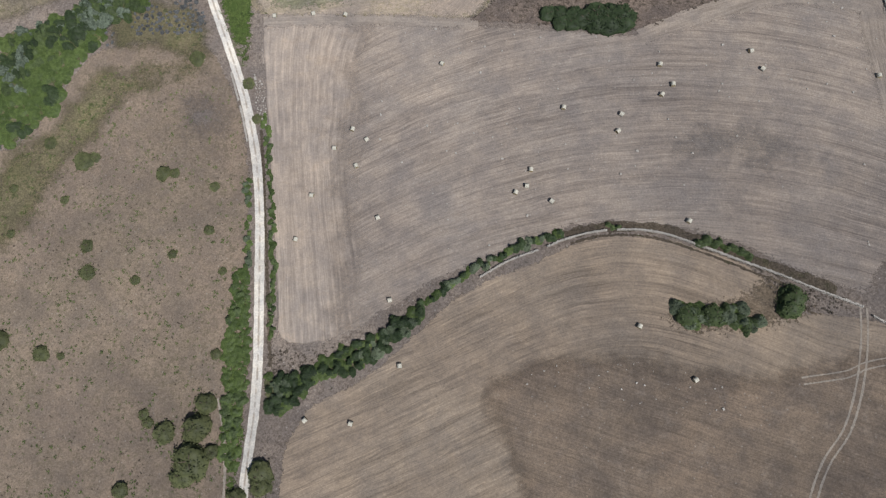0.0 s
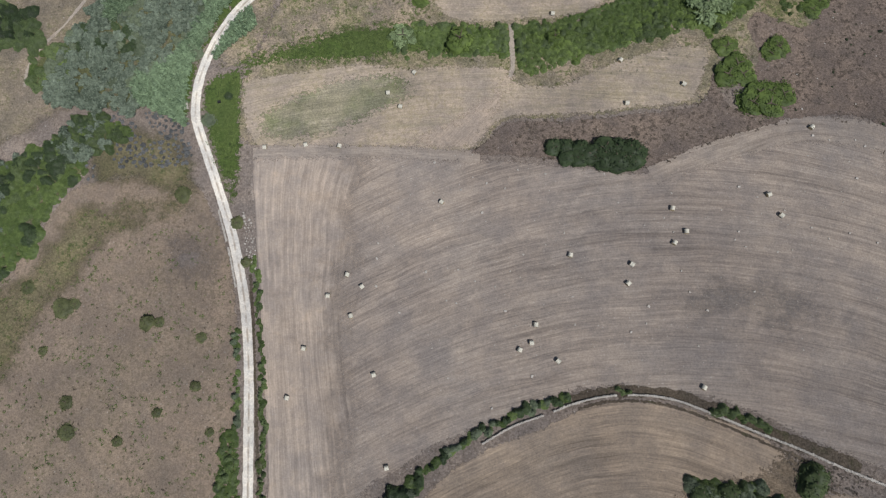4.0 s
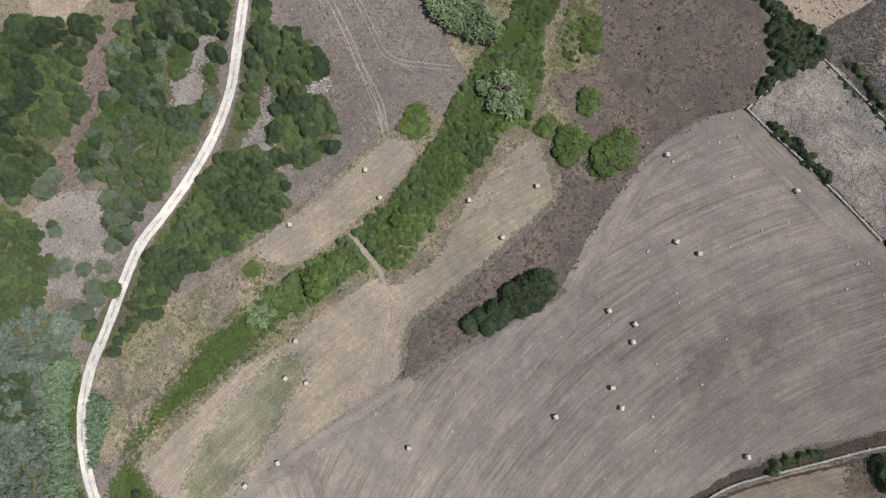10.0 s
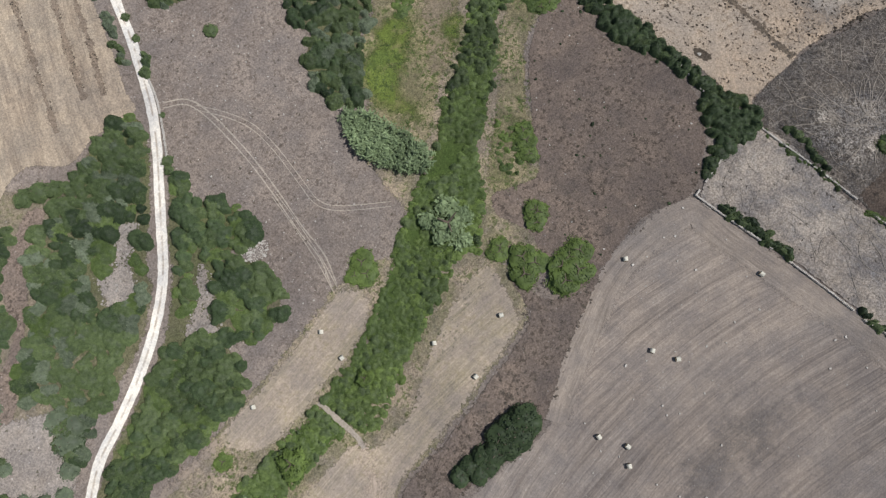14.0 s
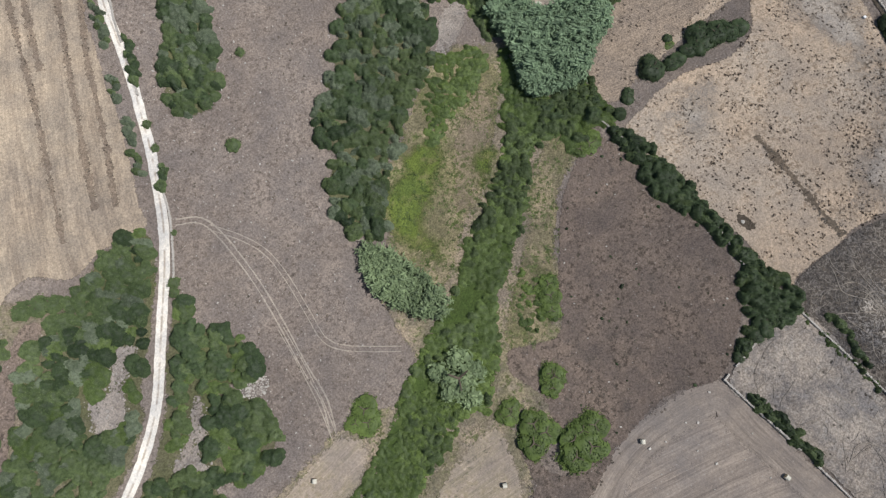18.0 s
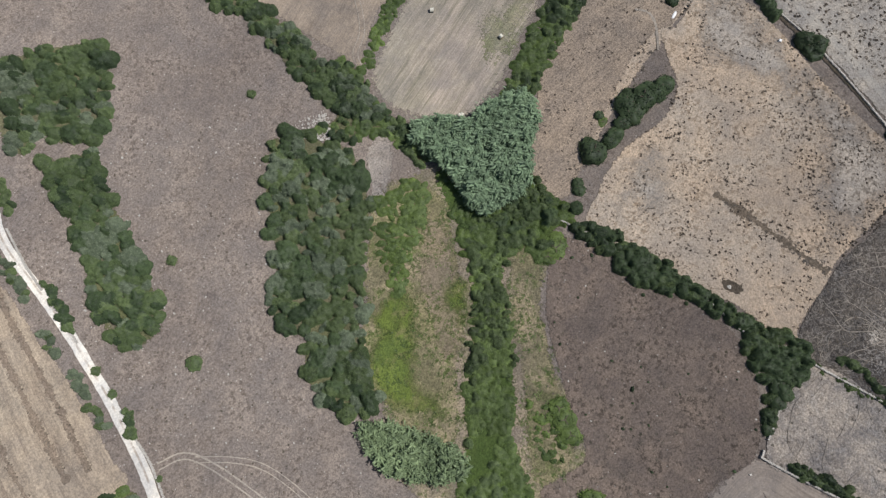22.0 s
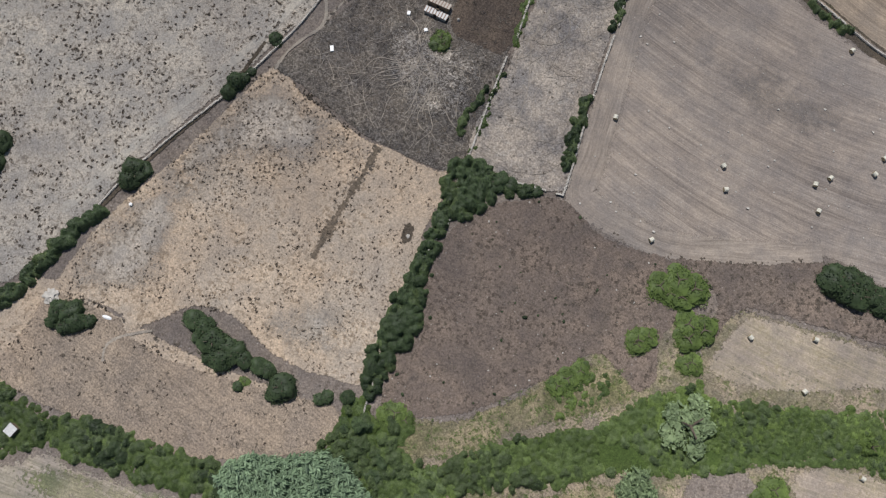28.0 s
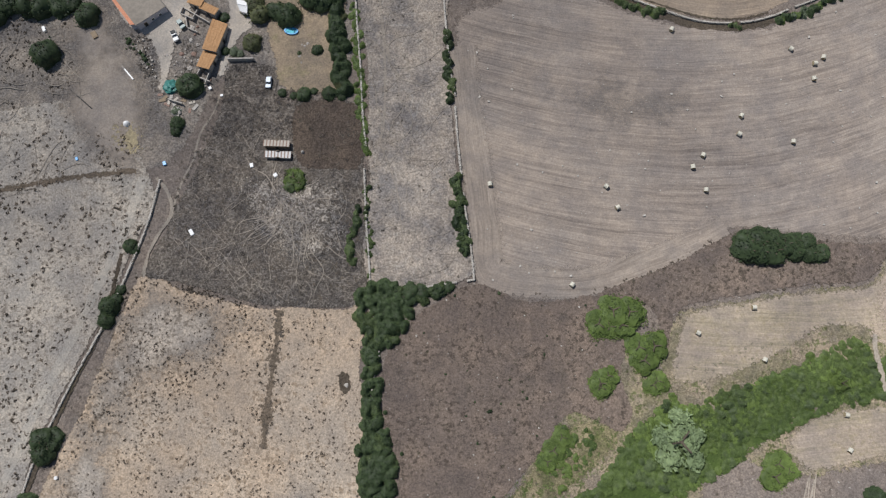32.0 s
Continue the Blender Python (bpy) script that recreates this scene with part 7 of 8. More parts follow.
GOLDEN = [(172.7, 120.1), (176.8, 138.9), (176.1, 155.9), (177.5, 171.5), (178.7, 186), (197.9, 188.7), (209, 186.8), (219.7, 181.9), (235.3, 183.2), (253.4, 191.1), (272.9, 189.9), (269.1, 167.2), (254.7, 141.2), (246.9, 123.6), (237.1, 105.6), (204, 119.3), (192.9, 120.4), (178.2, 121.9)]
scattered("thistle_tufts", GOLDEN, "tuft", 2.0, (0.2, 0.58), "brown dry thistle tufts on golden grass", "tufts", 3, 0.45)
scattered("thistle_tufts", [(237.1, 105.6), (246.9, 123.6), (254.7, 141.2), (261.9, 155.4), (252.2, 156), (237.6, 146), (219.9, 134.9), (203.6, 120.5), (221.1, 112.8)], "tuft", 1.3, (0.24, 0.6), "grey dry thistle tufts on pale grass", "tufts", 4, 0.3)
scattered("thistle_tufts", [(234.8, 77.2), (241.4, 99.5), (252.4, 119.5), (268.8, 148.4), (288.2, 189.3), (324.4, 222.5), (389.7, 98.2), (263, 59.3)], "tuft", 0.8, (0.28, 0.8), "grey dry tufts scattered on pale pasture", "tufts", 5, 0.34, 0.08)
scattered("thistle_tufts", [(279.3, 205.7), (253.7, 195.3), (229.2, 198.1), (193.6, 195.5), (182.3, 198.7), (185.4, 208.6), (205.6, 217.9), (250.4, 222.7), (276.8, 220.1)], "tuft", 0.30, (0.3, 0.7), "dry tufts on furrowed tan ground", "tufts", 6, 0.3)
scattered("thistle_tufts", [(281, 217.4), (271.7, 192.8), (249.6, 191.9), (210.4, 195.2), (185.1, 198.1), (189.8, 210.9), (211.6, 220.2), (249.9, 220.4)], "thistle", 0.4, (0.3, 0.7), "dry tufts on straw-coloured ground", "tufts", 7, 0.35)
scattered("thistle_tufts", [(163.4, 15.7), (139.5, 18.4), (141.9, 41.3), (142.6, 63.5), (143.1, 101.9), (142.9, 115.2), (170.3, 116.4), (169, 81.9)], "tuft", 0.22, (0.25, 0.65), "dark tufts in the trodden paddock", "tufts", 8, 0.6)
scattered("thistle_tufts", [(230.6, 92.8), (212.2, 60.4), (170.4, 62.8), (173.2, 115.2), (198.2, 118.2), (224.3, 108.3)], "thistle", 0.55, (0.35, 0.8), "dense dry thistles on dark ground", "thistles", 9, 0.25)
scattered("dry_twigs", [(225.5, 93.4), (212.5, 67.8), (170.5, 63.8), (173.2, 115.2), (198.2, 118.2), (224.3, 108.3)], "twig", 0.16, (0.5, 1.0), "bleached dry thistle stalks", "thistles", 10, 0.4)
PASTURE_EAST = [(170.9, 191.3), (174.9, 175.8), (174.1, 155.8), (168.8, 137.9), (162.5, 128.5), (142.9, 119.8), (126.5, 125.9), (107.6, 126.5), (100.9, 136.5), (115.8, 153.2), (131.7, 168.8), (149.9, 184.1), (163.2, 189.8)]
scattered("dark_tufts", PASTURE_EAST, "thistle", 0.22, (0.25, 0.6), "dry dark tufts on brown scrub", "tufts", 11, 0.3)
scattered("dwarf_bushes", PASTURE_EAST, "dark", 0.010, (0.4, 0.8), "small dark dwarf bushes on brown scrub", "bushes", 12)
PASTURE_WEST = [(97.3, 327.9), (82.4, 299), (69.3, 273.4), (61.2, 258.4), (48.5, 241.8), (51.5, 224), (53.2, 211.8), (42.2, 190.8), (48.5, 182.7), (75, 193.5), (84.5, 204.2), (90.6, 220.9), (98.7, 236.4), (107.7, 251.8), (126.6, 264.6), (144.5, 279.7), (160.6, 292.6), (131.3, 320.8), (106.3, 335.7)]
scattered("dark_tufts", PASTURE_WEST, "thistle", 0.12, (0.2, 0.5), "dry tufts on purplish scrub", "tufts", 13, 0.35)
scattered("dark_tufts", [(12.3, 119.1), (17.7, 124.3), (23.1, 128.6), (57.3, 129.6), (79.3, 131.5), (84.8, 134.9), (109.4, 125.5), (87.3, 119.5), (63.5, 111.4), (27.5, 116.8)], "thistle", 0.6, (0.3, 0.7), "dry dark weeds between the fields", "tufts", 14, 0.1)
scattered("dark_tufts", [(91.4, 145.9), (117.3, 168.1), (145.6, 179.2), (133.3, 125.4), (109.5, 126.4), (92.7, 132.7)], "thistle", 0.3, (0.3, 0.6), "dry dark weeds on brown scrub", "tufts", 15, 0.3)
HILL = [(-126.8, -27.4), (-141.1, 73.9), (-120.7, 94.4), (-97.4, 107.6), (-68.7, 96.6), (-62.2, 76.8), (-59.1, 36.4), (-61, 9.5), (-63.9, -9.6), (-63.4, -28)]
scattered("grass_tufts", HILL, "grass", 0.22, (0.4, 0.8), "half-green grass tufts on the hillside", "tufts", 16, 0.45)
scattered("dark_tufts", HILL, "thistle", 0.14, (0.2, 0.45), "dry brown tufts on the hillside", "tufts", 17, 0.35)
scattered("grass_tufts", [(-65.2, 151.5), (-58.2, 155.4), (-44, 160.1), (-26, 164.5), (-11.5, 165.1), (-11.6, 153.2), (-29.6, 151.6), (-51, 151.6)], "grass", 1.1, (0.6, 1.1), "thick green grass in the ditch", "grass", 18)
scattered("grass_tufts", [(-65.5, 134.9), (-65.1, 148.7), (-59, 150.4), (-60.5, 142.1), (-62.1, 133), (-61.7, 108), (-63.6, 105.5), (-69, 117), (-72.7, 127.8)], "grass", 1.0, (0.5, 0.9), "thick green grass beside the track", "grass", 19)
scattered("grass_tufts", [(124.4, 232.4), (154.6, 243.2), (167.3, 229.2), (145.7, 210.5), (135.2, 203.1), (122.3, 198.5), (108.7, 190.6), (98.8, 190.9), (95.5, 201.8), (103.8, 213.4)], "grass", 0.5, (0.5, 0.9), "rough grass of the valley meadow", "grass", 20, 0.3)
scattered("grass_tufts", [(155.5, 201.2), (166.4, 202.3), (169.9, 194.9), (153.8, 187.8), (138.3, 176.3), (121.4, 160.9), (107.8, 160.7), (105.4, 167.2), (115.4, 175.2), (133, 186)], "grass", 0.6, (0.5, 0.9), "rough grass at the pasture's edge", "grass", 21, 0.25)
scattered("grass_tufts", [(-56.5, 160.7), (-53.1, 170.1), (-45.6, 178.5), (-29.6, 177.8), (-2.3, 172.9), (4.8, 165.6), (-11.5, 165.1), (-29.6, 162.5)], "grass", 0.4, (0.4, 0.8), "rough grass between hay strips", "grass", 22, 0.4)
scattered("dark_tufts", [(-48.9, 12.4), (-36.8, 12.5), (-23.5, 15.1), (-30.2, 13.3), (-43.3, 6.6), (-51.6, 6), (-50.8, 10.9)], "thistle", 0.8, (0.3, 0.6), "dry brown weeds at the field corner", "tufts", 23)
scattered("dark_tufts", [(87.7, 32.6), (98, 29), (112.3, 22.2), (108.6, 18.4), (96.8, 21.1), (91.4, 26)], "thistle", 0.8, (0.3, 0.6), "dry brown weeds below the stone wall", "tufts", 24)

for k, line in enumerate(([(117.5, 381.2), (94.2, 355.7), (85.1, 344.2), (73.6, 323.7), (57.9, 295.1), (47, 275.1)], [(123.2, 375.7), (107.3, 358.5), (92.7, 341.6), (80.5, 323.8), (73.4, 311.7), (62.5, 290.2), (51.9, 271.9)], [(74.1, 355.6), (64.1, 333.6), (54, 310.9), (42.7, 288.8), (34.6, 273.3)], [(104.7, 393.7), (81.9, 360.4), (69.5, 335.4), (61.9, 319.1)])):
    scattered("weed_row", beside(line, 1.0) + beside(line, -1.0)[::-1], "tuft", 1.3, (0.2, 0.45), "dark dry weeds along a furrow", "tufts", 60 + k, 0.35)
scattered("dark_tufts", [(196.2, 120.9), (199.8, 120.6), (204.2, 142), (206, 158), (204.2, 158.6), (200.8, 142.6)], "thistle", 1.6, (0.3, 0.7), "dark dry weeds along the furrow", "tufts", 65, 0.3)
strewn([(-13.6, 117.3), (63.2, 109), (113.3, 120.8), (137.5, 116.9), (140.3, 52), (105.1, 31), (104.1, 47.6), (63.5, 46.7), (-12.2, 44.3)], 0.035, (0.16, 0.55), "small pale stones in the stubble", 31, STONE, 0.35)
strewn(PASTURE_WEST, 0.05, (0.14, 0.45), "small pale stones on the pasture", 32)
strewn(PASTURE_EAST, 0.03, (0.14, 0.4), "small pale stones on the pasture", 33)
strewn([(25.5, 242.1), (31.5, 237.9), (22, 230.8), (16.7, 224.1), (9.3, 222.6), (5.8, 226.8), (12.8, 238.7), (15.2, 233.5)], 0.45, (0.2, 0.55), "pale rocks in the clearing", 34, ROCK)
strewn([(34.8, 218.7), (33.7, 212.1), (28.6, 205.2), (23.8, 203), (24.7, 196.9), (21.6, 194.1), (14, 204.5), (22.8, 209.3)], 0.45, (0.2, 0.55), "pale rocks among the bushes", 35, ROCK)
strewn([(41.7, 209.1), (49.3, 210.3), (50.6, 205.6), (46.2, 203.4), (42.1, 206)], 2.2, (0.25, 0.7), "heap of pale field stones", 36)
strewn([(162.3, 275.5), (172.1, 275.4), (168.7, 270.3), (164.5, 268.5)], 1.8, (0.25, 0.7), "heap of pale field stones", 37)
strewn([(15.2, -0.2), (34.3, 7.2), (64.6, 4.1), (83.2, -1.6), (78, -7.4), (33.7, -2.1)], 0.06, (0.16, 0.5), "pale stones in the brown stubble", 38, STONE, 0.2)
strewn([(-59.8, 102.4), (-57.5, 100.3), (-55.1, 88.3), (-55.5, 82.4), (-58.2, 88.4)], 1.2, (0.2, 0.5), "pale stones on the bank beside the track", 39)
strewn([(167.7, 278.3), (170.8, 272.9), (164.3, 268.7), (160.5, 276.6), (159.1, 281.6)], 1.0, (0.2, 0.6), "pale stones at the wood's edge", 40)


# ---- dry-stone walls ----
def stone_wall(line, height=0.9, width=0.5, label="pale dry-stone field wall", seed=1):
    p = curve(line, False, 0.45)
    d = np.gradient(p, axis=0)
    d /= np.linalg.norm(d, axis=1)[:, None] + 1e-9
    r = np.random.RandomState(seed)
    spots = []
    for (x, y), (dx, dy) in zip(p, d):
        if noise.noise((x * 0.12, y * 0.12, seed * 3.3)) < -0.48:
            continue
        z = float(ground_z(x, y))
        for row in range(3):
            for o in (-0.3, 0.0, 0.3):
                k = o * width * (0.95 - 0.15 * row) + r.uniform(-0.05, 0.05)
                spots.append((x - dy * k, y + dx * k, z + row * height * 0.30, r.uniform(0.20, 0.36)))
    stones("stone_wall", spots, STONE, label, "wall", "structure", seed)


stone_wall(SOUTH_WALL, seed=3)
stone_wall([(118.3, 17.4), (121.5, 15.4), (128.9, 12.5)], seed=4)
stone_wall([(171.9, 118.9), (171.6, 110.3), (171.4, 99.9), (171.1, 91.1), (170.7, 81.8)], seed=5)
stone_wall([(169.6, 75.6), (169.7, 63.9), (169.2, 49.3), (169, 34.3), (168.5, 19)], seed=6)
stone_wall([(171.9, 118.9), (165.3, 118.7), (155.4, 118.5), (142.1, 117.8)], seed=7)
stone_wall([(142.1, 117.8), (142, 110.9), (142.2, 101.4), (142.4, 90.9), (142.3, 78.4), (141.9, 65.6)], seed=8)
stone_wall([(141.4, 61.9), (142, 54.5), (141.9, 41.3), (141.4, 26)], seed=9)
stone_wall([(231.5, 78.2), (235.4, 90.6), (240.4, 102.1), (248.8, 119), (259, 135.6), (268.1, 152.2), (273.6, 165.6), (280.6, 181.4), (286, 193.9)], 0.9, 0.6, "weathered stone wall along a pasture", 10)
stone_wall([(176.3, 197), (176.6, 189.6), (176.3, 177)], seed=11)
stone_wall([(94.4, 330.3), (88, 318.3), (82.5, 304.9), (78, 294.6)], 0.5, 0.5, "low broken stone wall beside the track", 12)
stone_wall([(65.1, 268.2), (61.4, 260.4), (55.8, 252.3), (49.8, 244.8)], 0.5, 0.5, "low broken stone wall beside the track", 13)
stone_wall([(-68.4, 106.7), (-66.1, 98.6), (-63.1, 88.5), (-60.8, 78.7)], 0.4, 0.5, "tumbled stones beside the track", 14)
stone_wall([(175.4, 156.9), (174, 145.4), (171, 134.7), (173, 119.9)], 0.8, 0.5, "stone wall under the hedge", 15)

# ---- hay bales ----
NETTED = plain("netted_straw", (0.58, 0.53, 0.42), (0.74, 0.70, 0.60), 6.0, 0.9, 0.0, 0.2, 0.03)
STRAW_END = plain("straw_end", (0.36, 0.29, 0.18), (0.50, 0.41, 0.26), 8.0, 0.95, 0.0, 0.1, 0.04)
TWINE = plain("twine", (0.30, 0.33, 0.28), (0.45, 0.47, 0.40), 10.0, 0.8)


def first_bale():
    thing = new("hay_bale")
    bm = bmesh.new()
    bmesh.ops.create_cone(bm, cap_ends=False, segments=24, radius1=0.68, radius2=0.68, depth=1.22, matrix=pose(0, 0, 0.66, 90))
    for v in bm.verts:
        v.co *= 1 + 0.02 * noise.noise(v.co * 4)
    part("wrapped_side", bm, NETTED, thing, "pale net-wrapped straw")
    for s in (-1, 1):
        bm = bmesh.new()
        for r, depth in ((0.685, 0.0), (0.45, 0.05), (0.2, 0.02)):
            bmesh.ops.create_circle(bm, cap_ends=True, segments=24, radius=r, matrix=pose(0, s * (0.60 + depth), 0.66, 90))
        part("straw_end", bm, STRAW_END, thing, "darker rolled straw end")
    for k in (-0.45, -0.15, 0.15, 0.45):
        bm = bmesh.new()
        bmesh.ops.create_cone(bm, cap_ends=False, segments=24, radius1=0.695, radius2=0.695, depth=0.05, matrix=pose(0, k, 0.66, 90))
        part("twine_band", bm, TWINE, thing)
    return tagged(thing, "round net-wrapped hay bale lying on stubble", "hay bale", "hay bales on the fields")


BALES = [(12.8, 176.7), (41.2, 176.3), (39.6, 166.7), (-6.1, 147.4), (-14.7, 140.7), (-10.7, 135.8), (60.1, 148.9), (78.8, 139.2), (60.6, 133.6), (-40.8, 123.6), (-30.2, 122.8), (-53.7, 123), (1.8, 103.1), (114, 122), (97.6, 100.8), (100.1, 94.2), (69.7, 97.7), (72.7, 90.4), (68.9, 87.1), (39.1, 84.7), (56.3, 81.2), (54.6, 75.6), (-27.1, 81.3), (-22.6, 77.6), (-32.7, 75.1), (-25.8, 68.8), (-39.5, 59.7), (-18.9, 51.7), (-44.1, 45.7), (27.9, 64.6), (26.4, 59.5), (23, 57.6), (33.5, 54.2), (71.9, 46.1)]
BALES += [(-15.2, 26.2), (-12.4, 7), (-39.5, -7.5), (-26.3, -8.7), (55.3, 16.3), (68.7, 1.3), (134.3, 90.4), (270.4, 246.7), (263.2, 253.8), (254, 260.7), (249, 257.3), (222.9, 239), (220.1, 263.3), (192.6, 236.9), (270.5, 284), (192.2, 237.3), (306.5, 265.8)]
bale = first_bale()
for k, (x, y) in enumerate(BALES):
    at = pose(x, y, float(ground_z(x, y)) + 0.02, 0, 0, random.uniform(0, 180))
    if k:
        copy_thing(bale, at)
    else:
        bale.matrix_basis = at

# ---- the farm ----
TILE = plain("orange_clay_tiles", (0.36, 0.200, 0.095), (0.47, 0.275, 0.14), 2.0, 0.85, 0.0, 0.2, 0.06)
TERRACOTTA = plain("terracotta", (0.52, 0.22, 0.13), (0.62, 0.30, 0.19), 2.0, 0.85)
SHEETING = plain("grey_brown_roofing", (0.23, 0.20, 0.165), (0.30, 0.26, 0.215), 1.2, 0.8)
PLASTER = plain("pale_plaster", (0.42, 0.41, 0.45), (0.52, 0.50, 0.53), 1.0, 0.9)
BLOCKWORK = plain("grey_blockwork", (0.34, 0.31, 0.28), (0.44, 0.41, 0.37), 3.0, 0.95)
WHITE = plain("white_paint", (0.72, 0.71, 0.69), (0.82, 0.81, 0.79), 1.5, 0.5)
CREAM_TIN = plain("weathered_tin", (0.34, 0.30, 0.25), (0.46, 0.41, 0.35), 1.4, 0.6)
PALE_TIN = plain("pale_tin", (0.46, 0.45, 0.43), (0.58, 0.57, 0.55), 1.4, 0.6)
DARK = plain("dark_opening", (0.02, 0.02, 0.02), (0.035, 0.035, 0.035), 3.0, 0.6)
WOOD = plain("old_timber", (0.20, 0.15, 0.10), (0.30, 0.23, 0.16), 6.0, 0.85)
RUBBER = plain("rubber", (0.02, 0.02, 0.02), (0.04, 0.04, 0.04), 6.0, 0.8)
STEEL = plain("steel", (0.5, 0.5, 0.5), (0.6, 0.6, 0.6), 6.0, 0.35, 1.0)
RUST = plain("rusty_sheet", (0.20, 0.13, 0.10), (0.30, 0.20, 0.16), 3.0, 0.8)
TEAL = plain("teal_tarpaulin", (0.03, 0.15, 0.13), (0.06, 0.22, 0.19), 2.0, 0.5)
BLUE = plain("blue_plastic", (0.06, 0.30, 0.62), (0.10, 0.38, 0.70), 3.0, 0.35)
POOL = plain("pool_water", (0.12, 0.50, 0.62), (0.18, 0.58, 0.68), 1.0, 0.08, 0.0, 0.5, 0.01)
GLASS = plain("dark_glass", (0.03, 0.04, 0.05), (0.05, 0.06, 0.07), 1.0, 0.06, 0.0, 0.6, 0.0)
PAINTS = {"white": WHITE, "silver_blue": plain("silver_blue_paint", (0.45, 0.52, 0.60), (0.52, 0.60, 0.68), 1.0, 0.3),
          "dark_green": plain("dark_green_paint", (0.10, 0.16, 0.15), (0.14, 0.20, 0.19), 1.0, 0.35)}


def solid(bm, low, high):
    """A closed block between a lower and an upper ring of points."""
    a, b = [bm.verts.new(p) for p in low], [bm.verts.new(p) for p in high]
    n = len(a)
    bm.faces.new(a[::-1])
    bm.faces.new(b)
    for i in range(n):
        bm.faces.new((a[i], a[(i + 1) % n], b[(i + 1) % n], b[i]))
    return bm


def block(sx, sy, sz, at=Matrix(), bevel=0.0):
    bm = bmesh.new()
    bmesh.ops.create_cube(bm, size=1.0, matrix=at @ Matrix.Translation((0, 0, sz / 2)) @ Matrix.Diagonal((sx, sy, sz, 1)))
    if bevel:
        bmesh.ops.bevel(bm, geom=bm.edges[:], offset=bevel, segments=2, affect="EDGES")
    return bm


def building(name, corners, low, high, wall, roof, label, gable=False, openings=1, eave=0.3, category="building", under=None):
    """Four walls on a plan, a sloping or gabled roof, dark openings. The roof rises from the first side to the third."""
    c = [np.array(p, float) for p in corners]
    if sum((c[i][0] * c[(i + 1) % 4][1] - c[(i + 1) % 4][0] * c[i][1]) for i in range(4)) < 0:
        c = [c[1], c[0], c[3], c[2]]
    base = min(float(ground_z(p[0], p[1])) for p in c) - 0.1
    mid = sum(c) / 4
    thing = new(name)
    thing.location = (mid[0], mid[1], base)
    c = [p - mid for p in c]
    tops = [low, low, high, high] if not gable else [low] * 4
    for i in range(4):
        a, b = c[i], c[(i + 1) % 4]
        d = (b - a) / np.linalg.norm(b - a)
        n = np.array((-d[1], d[0])) * 0.22
        bm = bmesh.new()
        ha, hb = tops[i], tops[(i + 1) % 4]
        ring = [a + d * 0.11, b - d * 0.11 + d * 0.11, b + n, a + n]
        solid(bm, [(*p, 0) for p in ring], [(*ring[0], ha), (*ring[1], hb), (*ring[2], hb), (*ring[3], ha)])
        w = part("wall", bm, wall, thing)
        for k in range(openings if np.linalg.norm(b - a) > 3 else 0):
            p = a + (b - a) * (k + 1) / (openings + 1)
            ang = math.degrees(math.atan2(d[1], d[0]))
            door = k == 0
            frame_bm = block(1.1, 0.10, 2.0 if door else 0.9, pose(p[0] - n[0] * 0.12, p[1] - n[1] * 0.12, 0.1 if door else 1.1, 0, 0, ang))
            f = part("door" if door else "window", frame_bm, WOOD if door else WHITE, thing)
            part("pane", block(0.85, 0.06, 1.75 if door else 0.7, pose(p[0] - n[0] * 0.42, p[1] - n[1] * 0.42, 0.15 if door else 1.2, 0, 0, ang)), DARK, f)
    out = [p * (1 + eave / np.linalg.norm(p)) for p in c]
    if gable:
        r1, r2 = (out[0] + out[3]) / 2, (out[1] + out[2]) / 2
        for q in ((out[0], out[1], r2, r1), (r1, r2, out[2], out[3])):
            hs = [low, low, high, high] if q[0] is out[0] else [high, high, low, low]
            bm = solid(bmesh.new(), [(*p, h + 0.02) for p, h in zip(q, hs)], [(*p, h + 0.16) for p, h in zip(q, hs)])
            part("roof_slope", bm, roof, thing)
        part("ridge", solid(bmesh.new(), [(*(r1 + v), high + 0.14) for v in ((0.1, 0.1), (-0.1, -0.1))] + [(*(r2 + v), high + 0.14) for v in ((-0.1, -0.1), (0.1, 0.1))],
                            [(*(r1 + v), high + 0.26) for v in ((0.1, 0.1), (-0.1, -0.1))] + [(*(r2 + v), high + 0.26) for v in ((-0.1, -0.1), (0.1, 0.1))]), roof, thing)
    else:
        strips = max(4, int(np.linalg.norm(out[1] - out[0]) / 0.9))
        top = part("roof", solid(bmesh.new(), [(*p, h + 0.02) for p, h in zip(out, tops)], [(*p, h + 0.10) for p, h in zip(out, tops)]), under or roof, thing)
        for k in range(strips):
            u, v = (k + 0.1) / strips, (k + 0.75) / strips
            q = [out[0] + (out[1] - out[0]) * u, out[0] + (out[1] - out[0]) * v, out[3] + (out[2] - out[3]) * v, out[3] + (out[2] - out[3]) * u]
            part("tile_course", solid(bmesh.new(), [(*p, h + 0.10) for p, h in zip(q, tops)], [(*p, h + 0.15) for p, h in zip(q, tops)]), roof, top)
    return tagged(thing, label, category)


